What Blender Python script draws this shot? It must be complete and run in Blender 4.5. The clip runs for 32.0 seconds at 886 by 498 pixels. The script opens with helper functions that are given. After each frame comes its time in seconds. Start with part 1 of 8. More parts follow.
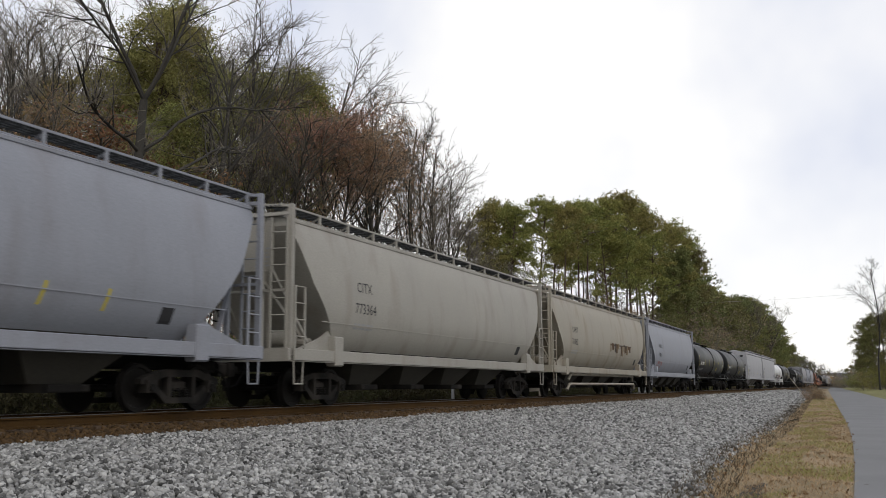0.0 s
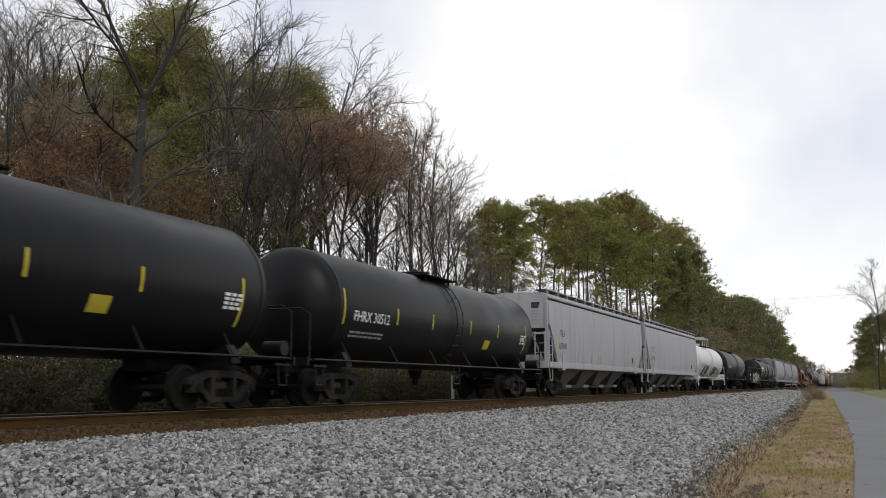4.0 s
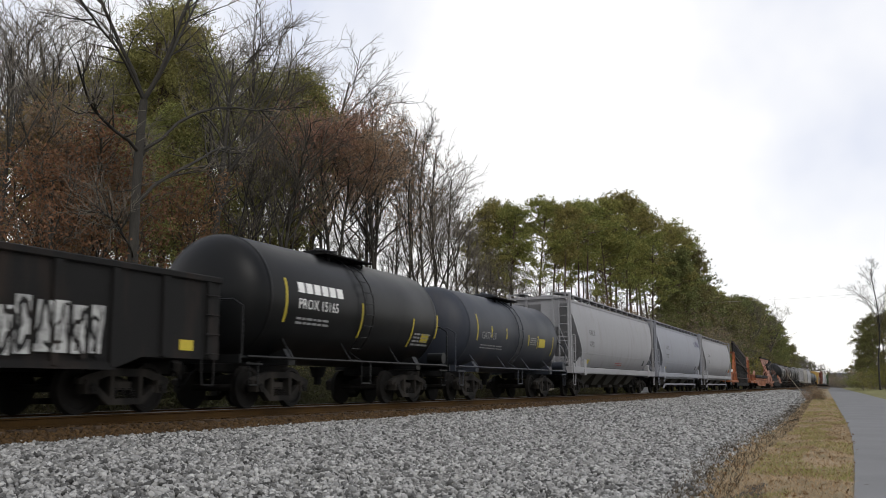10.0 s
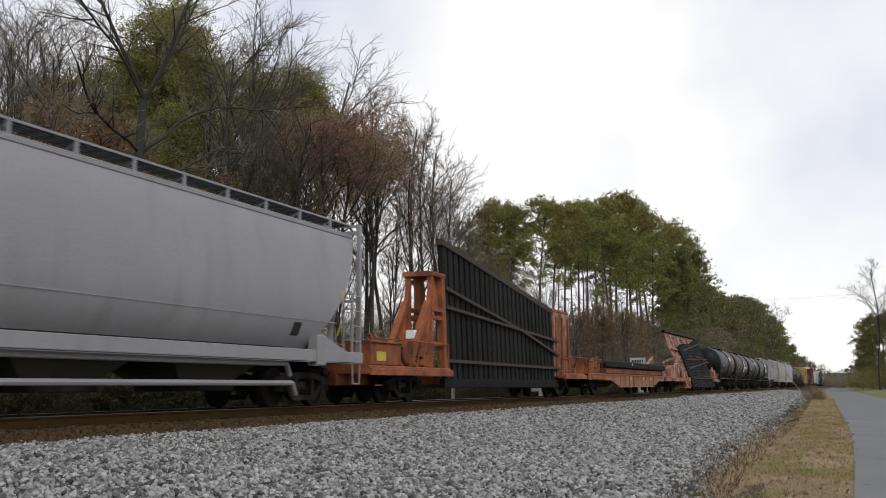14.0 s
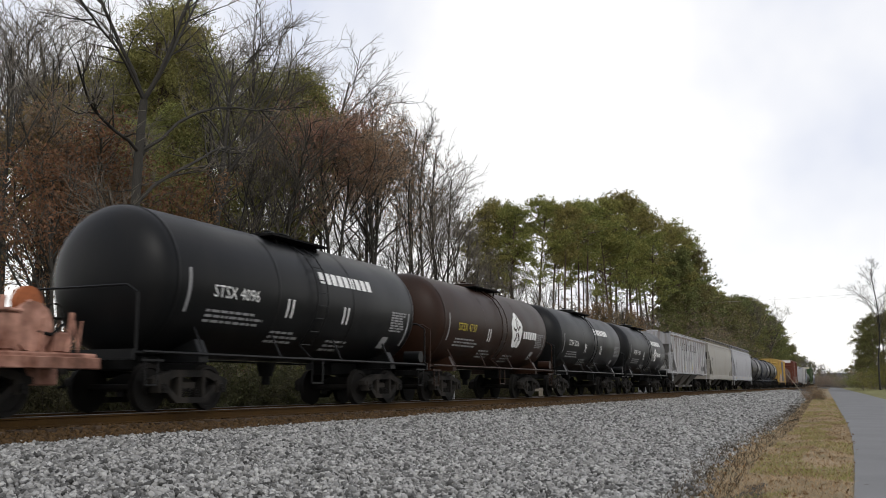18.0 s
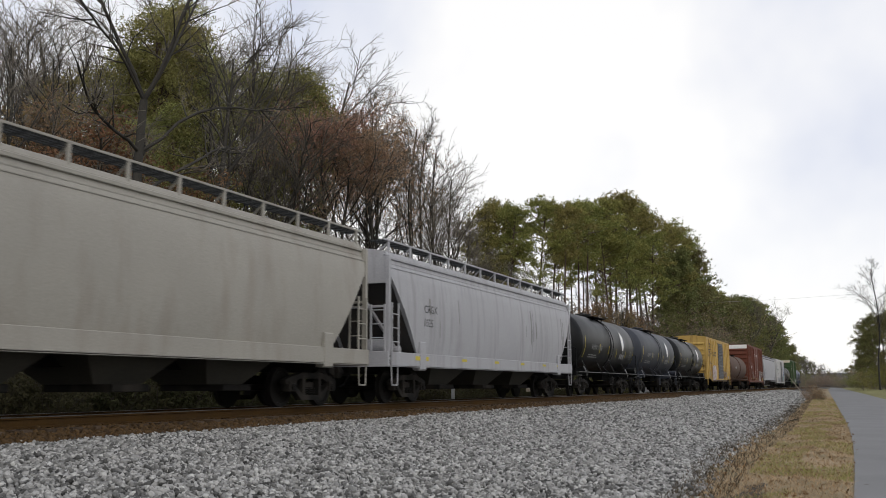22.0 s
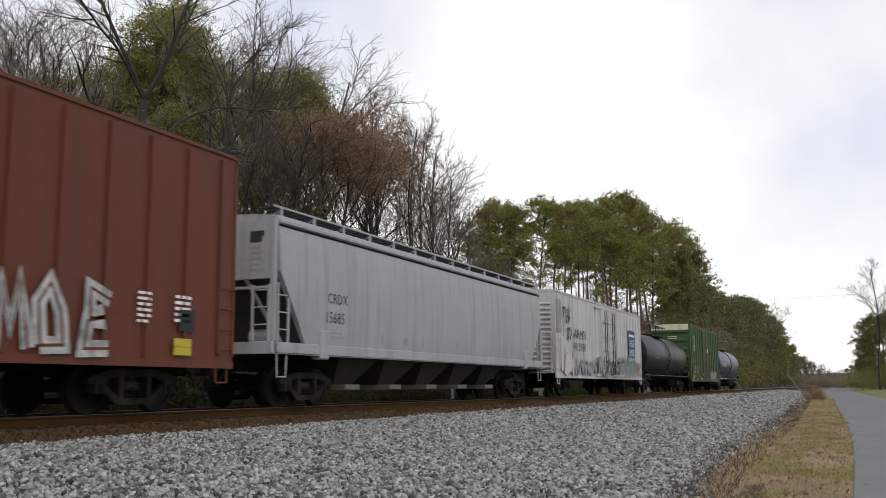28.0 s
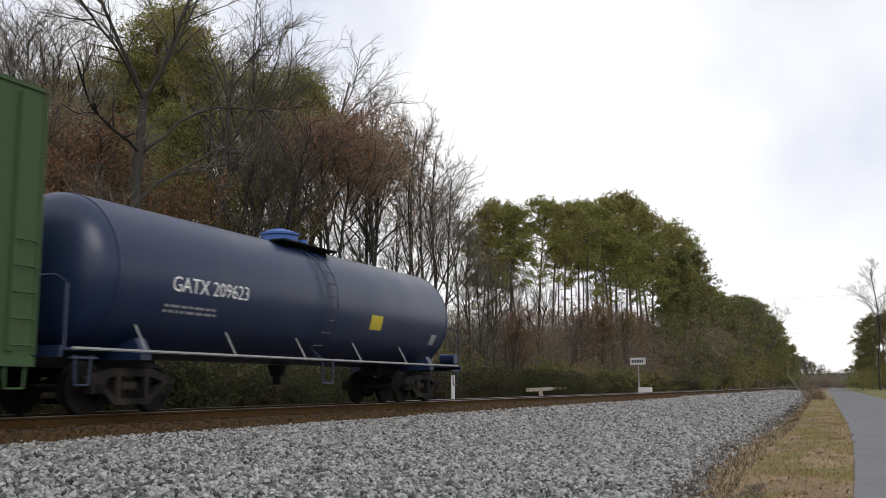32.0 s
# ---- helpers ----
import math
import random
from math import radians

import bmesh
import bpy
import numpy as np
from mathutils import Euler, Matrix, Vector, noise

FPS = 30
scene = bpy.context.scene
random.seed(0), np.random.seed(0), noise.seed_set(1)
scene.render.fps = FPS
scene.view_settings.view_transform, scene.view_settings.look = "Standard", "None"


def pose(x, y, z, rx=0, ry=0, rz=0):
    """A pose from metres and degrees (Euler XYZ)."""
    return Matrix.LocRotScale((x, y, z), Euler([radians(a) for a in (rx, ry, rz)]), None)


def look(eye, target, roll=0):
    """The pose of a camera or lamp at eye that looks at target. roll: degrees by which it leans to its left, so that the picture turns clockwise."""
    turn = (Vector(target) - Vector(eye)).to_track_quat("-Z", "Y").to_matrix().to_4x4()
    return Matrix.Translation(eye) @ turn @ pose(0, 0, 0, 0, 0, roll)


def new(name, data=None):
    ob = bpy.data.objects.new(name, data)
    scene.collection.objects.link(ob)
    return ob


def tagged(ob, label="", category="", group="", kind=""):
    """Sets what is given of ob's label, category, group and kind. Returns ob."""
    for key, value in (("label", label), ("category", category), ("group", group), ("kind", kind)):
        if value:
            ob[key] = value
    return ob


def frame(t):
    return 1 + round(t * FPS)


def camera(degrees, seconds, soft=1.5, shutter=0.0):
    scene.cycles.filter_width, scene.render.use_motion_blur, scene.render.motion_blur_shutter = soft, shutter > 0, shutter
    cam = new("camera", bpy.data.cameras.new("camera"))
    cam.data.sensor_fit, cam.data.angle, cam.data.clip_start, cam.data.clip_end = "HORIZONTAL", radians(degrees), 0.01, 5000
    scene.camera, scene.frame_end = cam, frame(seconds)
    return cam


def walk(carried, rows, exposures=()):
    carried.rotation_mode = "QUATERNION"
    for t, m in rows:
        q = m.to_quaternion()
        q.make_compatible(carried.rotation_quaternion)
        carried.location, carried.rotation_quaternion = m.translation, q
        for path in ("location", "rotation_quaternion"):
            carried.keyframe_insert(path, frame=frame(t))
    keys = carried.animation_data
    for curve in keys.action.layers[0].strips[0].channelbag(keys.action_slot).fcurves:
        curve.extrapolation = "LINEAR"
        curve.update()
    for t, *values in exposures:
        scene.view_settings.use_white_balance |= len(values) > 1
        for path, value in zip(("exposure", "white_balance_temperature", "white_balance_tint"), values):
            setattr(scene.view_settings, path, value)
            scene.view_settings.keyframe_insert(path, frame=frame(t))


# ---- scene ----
CLIP = 32.0
EYE = Vector((0.0, 0.0, 0.449))
YAW, PITCH = 0.4086, 0.1443
cam = camera(50.08, CLIP, soft=0.8, shutter=0.15)
AIM = EYE + Vector((-math.sin(YAW) * math.cos(PITCH), math.cos(YAW) * math.cos(PITCH), math.sin(PITCH)))
walk(cam, [(0.0, look(EYE, AIM, -0.26)), (CLIP, look(EYE, AIM, -0.26))],
     exposures=[(0.0, -0.06), (3.0, -0.06), (6.0, -0.10), (6.8, -0.24), (8.2, -0.24), (9.0, -0.08), (10.0, 0.0), (12.0, -0.05), (14.0, -0.08), (17.0, -0.04), (20.0, 0.0), (23.0, -0.10), (25.0, -0.08), (28.0, -0.05), (29.0, -0.10), (30.0, -0.25), (31.0, -0.02), (32.0, 0.0)])

# ---- world and light: bright overcast winter sky ----
SUN_EL, SUN_AZ = radians(42), radians(138)
world = bpy.data.worlds.new("world")
scene.world = world
world.use_nodes = True
wt = world.node_tree
wt.nodes.clear()
w_out = wt.nodes.new("ShaderNodeOutputWorld")
w_bg = wt.nodes.new("ShaderNodeBackground")
w_sky = wt.nodes.new("ShaderNodeTexSky")
w_sky.sky_type, w_sky.sun_disc = "NISHITA", False
w_sky.sun_elevation, w_sky.sun_rotation = SUN_EL, SUN_AZ
w_noise = wt.nodes.new("ShaderNodeTexNoise")
w_noise.inputs["Scale"].default_value, w_noise.inputs["Detail"].default_value = 2.2, 5.0
w_ramp = wt.nodes.new("ShaderNodeValToRGB")
w_ramp.color_ramp.elements[0].position, w_ramp.color_ramp.elements[0].color = 0.38, (7.0, 7.45, 8.9, 1)
w_ramp.color_ramp.elements[1].position, w_ramp.color_ramp.elements[1].color = 0.60, (11.0, 10.85, 10.7, 1)
w_mix = wt.nodes.new("ShaderNodeMixRGB")
w_mix.inputs[0].default_value = 0.9
w_bg.inputs["Strength"].default_value = 0.105
w_tc, w_xyz, w_lift, w_add = (wt.nodes.new("ShaderNode" + n) for n in ("TexCoord", "SeparateXYZ", "MapRange", "Math"))
w_lift.inputs["From Max"].default_value = 0.5
w_lift.inputs["To Min"].default_value, w_lift.inputs["To Max"].default_value = 0.24, -0.06
wt.links.new(w_tc.outputs["Generated"], w_xyz.inputs[0])
wt.links.new(w_xyz.outputs["Z"], w_lift.inputs["Value"])
wt.links.new(w_noise.outputs[0], w_add.inputs[0])
wt.links.new(w_lift.outputs[0], w_add.inputs[1])
wt.links.new(w_add.outputs[0], w_ramp.inputs[0])
wt.links.new(w_sky.outputs[0], w_mix.inputs[1])
wt.links.new(w_ramp.outputs[0], w_mix.inputs[2])
wt.links.new(w_mix.outputs[0], w_bg.inputs["Color"])
wt.links.new(w_bg.outputs[0], w_out.inputs["Surface"])

sun = new("sun", bpy.data.lights.new("sun", "SUN"))
sun.data.energy, sun.data.angle, sun.data.color = 1.15, radians(25), (1.0, 0.96, 0.9)
sun.matrix_world = look((math.sin(SUN_AZ) * 60, math.cos(SUN_AZ) * 60, math.tan(SUN_EL) * 60), (0, 0, 0))


# ---- materials ----
def rgb(c):
    return (c[0], c[1], c[2], 1.0)


def material(name, base, dark=None, scale=1.0, fine=18.0, amount=0.5, rough=0.7, bump=0.25, metal=0.0, stretch=(1, 1, 1), dirt=None,
             dirt_amount=0.0, vary=0.0, islands=False, depth=0.02, runs=False):
    """Paint or earth in two scales of variation: broad stains and fine grain, with relief."""
    m = bpy.data.materials.new(name)
    m.use_nodes = True
    nt = m.node_tree
    bs = nt.nodes["Principled BSDF"]
    tc = nt.nodes.new("ShaderNodeTexCoord")
    mp = nt.nodes.new("ShaderNodeMapping")
    mp.inputs["Scale"].default_value = stretch
    nt.links.new(tc.outputs["Object"], mp.inputs["Vector"])
    n1, n2 = nt.nodes.new("ShaderNodeTexNoise"), nt.nodes.new("ShaderNodeTexNoise")
    n1.inputs["Scale"].default_value, n1.inputs["Detail"].default_value = scale, 6.0
    n2.inputs["Scale"].default_value, n2.inputs["Detail"].default_value = fine, 4.0
    nt.links.new(mp.outputs[0], n1.inputs["Vector"])
    nt.links.new(mp.outputs[0], n2.inputs["Vector"])
    dark = dark or tuple(c * 0.6 for c in base)
    r1 = nt.nodes.new("ShaderNodeValToRGB")
    r1.color_ramp.elements[0].position, r1.color_ramp.elements[0].color = 0.30, rgb(tuple(d * amount + b * (1 - amount) for d, b in zip(dark, base)))
    r1.color_ramp.elements[1].position, r1.color_ramp.elements[1].color = 0.68, rgb(base)
    nt.links.new(n1.outputs[0], r1.inputs[0])
    mx = nt.nodes.new("ShaderNodeMixRGB")
    mx.blend_type = "OVERLAY"
    mx.inputs[0].default_value = 0.35 * amount + 0.1
    nt.links.new(r1.outputs[0], mx.inputs[1])
    nt.links.new(n2.outputs[0], mx.inputs[2])
    col = mx.outputs[0]
    if dirt:
        n3 = nt.nodes.new("ShaderNodeTexNoise")
        mp3 = nt.nodes.new("ShaderNodeMapping")
        mp3.inputs["Scale"].default_value = (1.8, 1.8, 0.14) if runs else (0.9, 0.9, 0.22)
        nt.links.new(tc.outputs["Object"], mp3.inputs["Vector"])
        nt.links.new(mp3.outputs[0], n3.inputs["Vector"])
        n3.inputs["Scale"].default_value, n3.inputs["Detail"].default_value = 1.9, 7.0
        r3 = nt.nodes.new("ShaderNodeValToRGB")
        r3.color_ramp.elements[0].position, r3.color_ramp.elements[0].color = 0.50, (0, 0, 0, 1)
        r3.color_ramp.elements[1].position, r3.color_ramp.elements[1].color = 0.80, (dirt_amount,) * 3 + (1,)
        nt.links.new(n3.outputs[0], r3.inputs[0])
        m3 = nt.nodes.new("ShaderNodeMixRGB")
        nt.links.new(r3.outputs[0], m3.inputs[0])
        nt.links.new(col, m3.inputs[1])
        m3.inputs[2].default_value = rgb(dirt)
        col = m3.outputs[0]
    if vary:
        if islands:
            src = nt.nodes.new("ShaderNodeNewGeometry").outputs["Random Per Island"]
        else:
            src = nt.nodes.new("ShaderNodeObjectInfo").outputs["Random"]
        mr = nt.nodes.new("ShaderNodeMapRange")
        mr.inputs["To Min"].default_value, mr.inputs["To Max"].default_value = 1 - vary, 1 + vary
        nt.links.new(src, mr.inputs["Value"])
        hs = nt.nodes.new("ShaderNodeHueSaturation")
        nt.links.new(mr.outputs[0], hs.inputs["Value"])
        nt.links.new(col, hs.inputs["Color"])
        col = hs.outputs[0]
    nt.links.new(col, bs.inputs["Base Color"])
    bs.inputs["Roughness"].default_value, bs.inputs["Metallic"].default_value = rough, metal
    bs.inputs["Specular IOR Level"].default_value = 0.25
    rr = nt.nodes.new("ShaderNodeMapRange")
    rr.inputs["To Min"].default_value, rr.inputs["To Max"].default_value = max(0.05, rough - 0.12), min(1.0, rough + 0.15)
    nt.links.new(n1.outputs[0], rr.inputs["Value"])
    nt.links.new(rr.outputs[0], bs.inputs["Roughness"])
    if bump:
        bp = nt.nodes.new("ShaderNodeBump")
        bp.inputs["Strength"].default_value, bp.inputs["Distance"].default_value = bump, depth
        nt.links.new(n2.outputs[0], bp.inputs["Height"])
        nt.links.new(bp.outputs[0], bs.inputs["Normal"])
    return m


def leaf_material(name, base, vary=0.35, through_light=0.42):
    """Foliage: each leaf or tuft of its own shade, a little light through it."""
    m = bpy.data.materials.new(name)
    m.use_nodes = True
    nt = m.node_tree
    bs = nt.nodes["Principled BSDF"]
    geo = nt.nodes.new("ShaderNodeNewGeometry")
    info = nt.nodes.new("ShaderNodeObjectInfo")
    mr, mo, hs = nt.nodes.new("ShaderNodeMapRange"), nt.nodes.new("ShaderNodeMapRange"), nt.nodes.new("ShaderNodeHueSaturation")
    mr.inputs["To Min"].default_value, mr.inputs["To Max"].default_value = 1 - vary, 1 + vary
    mo.inputs["To Min"].default_value, mo.inputs["To Max"].default_value = 0.47, 0.53
    nt.links.new(geo.outputs["Random Per Island"], mr.inputs["Value"])
    nt.links.new(info.outputs["Random"], mo.inputs["Value"])
    nt.links.new(mr.outputs[0], hs.inputs["Value"])
    nt.links.new(mo.outputs[0], hs.inputs["Hue"])
    hs.inputs["Color"].default_value = rgb(base)
    nt.links.new(hs.outputs[0], bs.inputs["Base Color"])
    bs.inputs["Roughness"].default_value, bs.inputs["Specular IOR Level"].default_value = 0.7, 0.12
    tr, mx = nt.nodes.new("ShaderNodeBsdfTranslucent"), nt.nodes.new("ShaderNodeMixShader")
    nt.links.new(hs.outputs[0], tr.inputs["Color"])
    mx.inputs[0].default_value = through_light
    nt.links.new(bs.outputs[0], mx.inputs[1])
    nt.links.new(tr.outputs[0], mx.inputs[2])
    nt.links.new(mx.outputs[0], nt.nodes["Material Output"].inputs["Surface"])
    return m


def car_paint(name, base, rust=(0.10, 0.06, 0.04), grime=0.35, rough=0.55, wear=0.45, gloss=0.35, runs=False):
    m = material(name, base, dark=tuple(c * 0.72 for c in base), scale=0.55, fine=30, amount=wear, rough=rough, bump=0.06,
                    dirt=rust, dirt_amount=grime, depth=0.004, runs=runs)
    m.node_tree.nodes["Principled BSDF"].inputs["Specular IOR Level"].default_value = gloss
    return m


STEEL_DARK = material("sooty_steel", (0.006, 0.006, 0.006), scale=2, fine=25, rough=0.85, bump=0.2, dirt=(0.02, 0.016, 0.013), dirt_amount=0.5)
STEEL_TRUCK = material("dusty_cast_steel", (0.014, 0.013, 0.012), scale=3, fine=30, rough=0.9, bump=0.3, dirt=(0.055, 0.048, 0.04), dirt_amount=0.8)
WHEEL_STEEL = material("worn_wheel_steel", (0.011, 0.010, 0.009), scale=4, fine=40, rough=0.7, bump=0.1)
RAIL_TOP = material("polished_rail_head", (0.30, 0.29, 0.29), scale=3, fine=40, rough=0.35, bump=0.05, metal=0.8)
RAIL_RUST = material("rusty_rail_web", (0.058, 0.031, 0.009), dark=(0.027, 0.015, 0.006), scale=2, fine=35, rough=0.9, bump=0.4)
for sooty in (STEEL_DARK, STEEL_TRUCK, WHEEL_STEEL, RAIL_RUST):
    sooty.node_tree.nodes["Principled BSDF"].inputs["Specular IOR Level"].default_value = 0.12
TIE_WOOD = material("creosoted_tie_wood", (0.075, 0.052, 0.035), scale=2, fine=22, stretch=(0.3, 3, 3), rough=0.9, bump=0.6, vary=0.35)
WHITE_MARK = material("white_stencil_paint", (0.78, 0.78, 0.76), scale=5, fine=60, amount=0.25, rough=0.7, bump=0)
BLACK_MARK = material("black_stencil_paint", (0.03, 0.03, 0.032), scale=5, fine=60, amount=0.2, rough=0.7, bump=0)
GREY_MARK = material("faded_grey_stencil", (0.30, 0.30, 0.30), scale=5, fine=60, amount=0.4, rough=0.8, bump=0)
YELLOW_MARK = material("yellow_reflective_tape", (0.50, 0.40, 0.04), scale=6, fine=60, amount=0.35, rough=0.5, bump=0)
RED_MARK = material("red_spray_paint", (0.35, 0.05, 0.04), scale=5, fine=40, amount=0.4, rough=0.6, bump=0)
BLUE_MARK = material("blue_panel_paint", (0.03, 0.052, 0.19), scale=5, fine=40, amount=0.3, rough=0.6, bump=0)
TEAL_MARK = material("teal_spray_paint", (0.13, 0.33, 0.31), scale=5, fine=40, amount=0.4, rough=0.6, bump=0)
ORANGE_MARK = material("orange_spray_paint", (0.55, 0.18, 0.06), scale=5, fine=40, amount=0.4, rough=0.6, bump=0)


# ---- mesh building ----
class Shape:
    """Vertices and faces gathered into one mesh."""

    def __init__(self, smooth=False):
        self.v, self.f, self.smooth = [], [], smooth

    def add(self, verts, faces):
        k = len(self.v)
        self.v.extend(verts)
        self.f.extend([tuple(i + k for i in q) for q in faces])
        return self

    def box(self, x0, x1, y0, y1, z0, z1, c=0.0):
        """A block; c chamfers its four long edges along y."""
        if c:
            return self.along_y([(x0 + c, z0), (x1 - c, z0), (x1, z0 + c), (x1, z1 - c), (x1 - c, z1), (x0 + c, z1), (x0, z1 - c), (x0, z0 + c)], y0, y1)
        v = [(x, y, z) for x in (x0, x1) for y in (y0, y1) for z in (z0, z1)]
        return self.add(v, [(0, 1, 3, 2), (4, 6, 7, 5), (0, 4, 5, 1), (2, 3, 7, 6), (0, 2, 6, 4), (1, 5, 7, 3)])

    def along_y(self, prof, y0, y1):
        """A profile of (x, z), drawn out along y."""
        n = len(prof)
        v = [(x, y0, z) for x, z in prof] + [(x, y1, z) for x, z in prof]
        f = [(i, (i + 1) % n, (i + 1) % n + n, i + n) for i in range(n)]
        return self.add(v, f + [tuple(range(n))[::-1], tuple(range(n, 2 * n))])

    def along_x(self, prof, x0, x1):
        """A profile of (y, z), drawn out along x."""
        n = len(prof)
        v = [(x0, y, z) for y, z in prof] + [(x1, y, z) for y, z in prof]
        f = [(i, (i + 1) % n, (i + 1) % n + n, i + n) for i in range(n)]
        return self.add(v, f + [tuple(range(n))[::-1], tuple(range(n, 2 * n))])

    def rod(self, a, b, r, r2=None, n=6):
        a, b = Vector(a), Vector(b)
        d = (b - a).normalized()
        u = d.orthogonal().normalized()
        w = d.cross(u)
        r2 = r if r2 is None else r2
        v = []
        for p, q in ((a, r), (b, r2)):
            for i in range(n):
                t = 2 * math.pi * i / n
                v.append(tuple(p + (u * math.cos(t) + w * math.sin(t)) * q))
        f = [(i, (i + 1) % n, (i + 1) % n + n, i + n) for i in range(n)]
        return self.add(v, f + [tuple(range(n))[::-1], tuple(range(n, 2 * n))])

    def pipe(self, pts, r, n=6):
        for a, b in zip(pts, pts[1:]):
            self.rod(a, b, r, n=n)
        return self

    def beam(self, a, b, w, h):
        """A square bar from a to b, w across and h high."""
        a, b = Vector(a), Vector(b)
        d = (b - a).normalized()
        u = d.cross(Vector((0, 0, 1)))
        u = u.normalized() if u.length > 1e-3 else Vector((1, 0, 0))
        k = u.cross(d)
        v = [tuple(p + u * sx * w / 2 + k * sz * h / 2) for p in (a, b) for sx, sz in ((-1, -1), (1, -1), (1, 1), (-1, 1))]
        return self.add(v, [(0, 1, 5, 4), (1, 2, 6, 5), (2, 3, 7, 6), (3, 0, 4, 7), (3, 2, 1, 0), (4, 5, 6, 7)])

    def rings(self, rings, caps=True):
        """A skin over rings of equally many points."""
        n = len(rings[0])
        v = [p for r in rings for p in r]
        f = []
        for k in range(len(rings) - 1):
            for i in range(n):
                j = (i + 1) % n
                f.append((k * n + i, k * n + j, (k + 1) * n + j, (k + 1) * n + i))
        if caps:
            f += [tuple(range(n))[::-1], tuple(range((len(rings) - 1) * n, len(rings) * n))]
        return self.add(v, f)

    def mesh(self, name):
        me = bpy.data.meshes.new(name)
        me.from_pydata(self.v, [], self.f)
        if self.smooth:
            me.polygons.foreach_set("use_smooth", [True] * len(me.polygons))
            me.set_sharp_from_angle(angle=radians(35))
        me.update()
        return me


def part(name, shape, mat, parent, label="", at=None):
    """One mesh object under a thing or a part. shape: a Shape, or mesh data to share."""
    me = shape.mesh(name) if isinstance(shape, Shape) else shape
    if mat and not me.materials:
        me.materials.append(mat)
    ob = new(name, me)
    ob.parent = parent
    if at is not None:
        ob.location = at
    if label:
        tagged(ob, label)
    return ob


def thing(name, at, label, category, group="", kind=""):
    ob = new(name)
    ob.location = at
    return tagged(ob, label, category, group, kind)


def solid(name, shape, mat, label, category, at=(0, 0, 0), group="", kind=""):
    me = shape.mesh(name) if isinstance(shape, Shape) else shape
    if mat and not me.materials:
        me.materials.append(mat)
    ob = new(name, me)
    ob.location = at
    return tagged(ob, label, category, group, kind)


def raw_mesh(name, verts, quads=None, tris=None, smooth=False):
    """A large mesh from numpy arrays."""
    me = bpy.data.meshes.new(name)
    faces = quads if quads is not None else tris
    k = faces.shape[1]
    me.vertices.add(len(verts))
    me.vertices.foreach_set("co", np.ascontiguousarray(verts, dtype=np.float32).ravel())
    me.loops.add(faces.size)
    me.loops.foreach_set("vertex_index", np.ascontiguousarray(faces, dtype=np.int32).ravel())
    me.polygons.add(len(faces))
    me.polygons.foreach_set("loop_start", np.arange(0, faces.size, k, dtype=np.int32))
    me.polygons.foreach_set("loop_total", np.full(len(faces), k, dtype=np.int32))
    if smooth:
        me.polygons.foreach_set("use_smooth", np.ones(len(faces), dtype=bool))
    me.update(calc_edges=True)
    me.validate()
    return me



# ---- ground, track bed, road ----
TRACK_X = -13.1
GAUGE = 0.7525
CREST_X = TRACK_X + 1.95


def bend(y):
    """How far the road swings towards the track as it goes away."""
    if y < 15:
        return 0.0
    return -0.0005 * (y - 15) ** 2 if y < 45 else -0.45 - 0.03 * (min(y, 330) - 45) - 0.02 * max(0.0, y - 330)


def toe_x(y):
    """Foot of the ballast slope."""
    return max(-10.9, -1.80 - 0.0335 * max(0.0, y - 8) - 0.35 * math.exp(-((y - 22) / 9) ** 2))


def road_z(y):
    return -1.10 + 0.2 * min(1.0, max(0.0, (y - 40) / 200))


def ground_z(x, y):
    """Height of the land: wide ballast slope, ditch, verge, road, and woods beyond the track."""
    rz, rl, toe = road_z(y), -0.15 + bend(y), toe_x(y)
    toe = min(toe, rl - 0.4)
    low = rz + 0.15
    k = noise.noise(Vector((x * 0.35, y * 0.35, 0.0)))
    if x < TRACK_X - 7:
        return -0.55 + min(2.2, (TRACK_X - 7 - x) * 0.06) + 0.18 * k
    if x < TRACK_X - 2.6:
        return -0.34 + (x - TRACK_X + 2.6) * 0.05 + 0.06 * k
    if x < CREST_X:
        return -0.26 - 0.10 * max(0.0, (x - TRACK_X - 0.9) / 1.05) ** 1.3 + 0.01 * k
    if x < toe:
        u = (x - CREST_X) / (toe - CREST_X)
        return -0.36 + (low + 0.36) * u ** 1.2 + 0.02 * k
    if x < rl:
        u = (x - toe) / (rl - toe)
        return low + (rz - low) * u - 0.10 * math.sin(math.pi * min(1, u * 1.6)) * (u < 0.625) + 0.05 * k
    if x < rl + 5.0:
        return rz - 0.03
    return rz + min(1.5, (x - rl - 5.0) * 0.05) + 0.1 * k


SOIL = material("leaf_litter_soil", (0.055, 0.043, 0.03), dark=(0.028, 0.024, 0.018), scale=0.6, fine=9, amount=0.8, rough=0.95, bump=0.8, depth=0.08)
# bed under the stones, near black: shadow of their gaps put into the colour
BALLAST = material("gap_shaded_granite_bed", (0.05, 0.048, 0.045), dark=(0.02, 0.02, 0.018), scale=7, fine=26, amount=0.9, rough=0.9, bump=1.0, depth=0.05)
STONE = material("crushed_granite_stones", (0.290, 0.287, 0.273), dark=(0.085, 0.083, 0.08), scale=12, fine=50, amount=0.6, rough=0.85, bump=0.3, vary=0.8, islands=True)
RUST_STONE = material("rust_stained_stones", (0.070, 0.040, 0.014), dark=(0.045, 0.027, 0.014), scale=12, fine=50, amount=0.6, rough=0.9, bump=0.2, vary=0.4, islands=True)
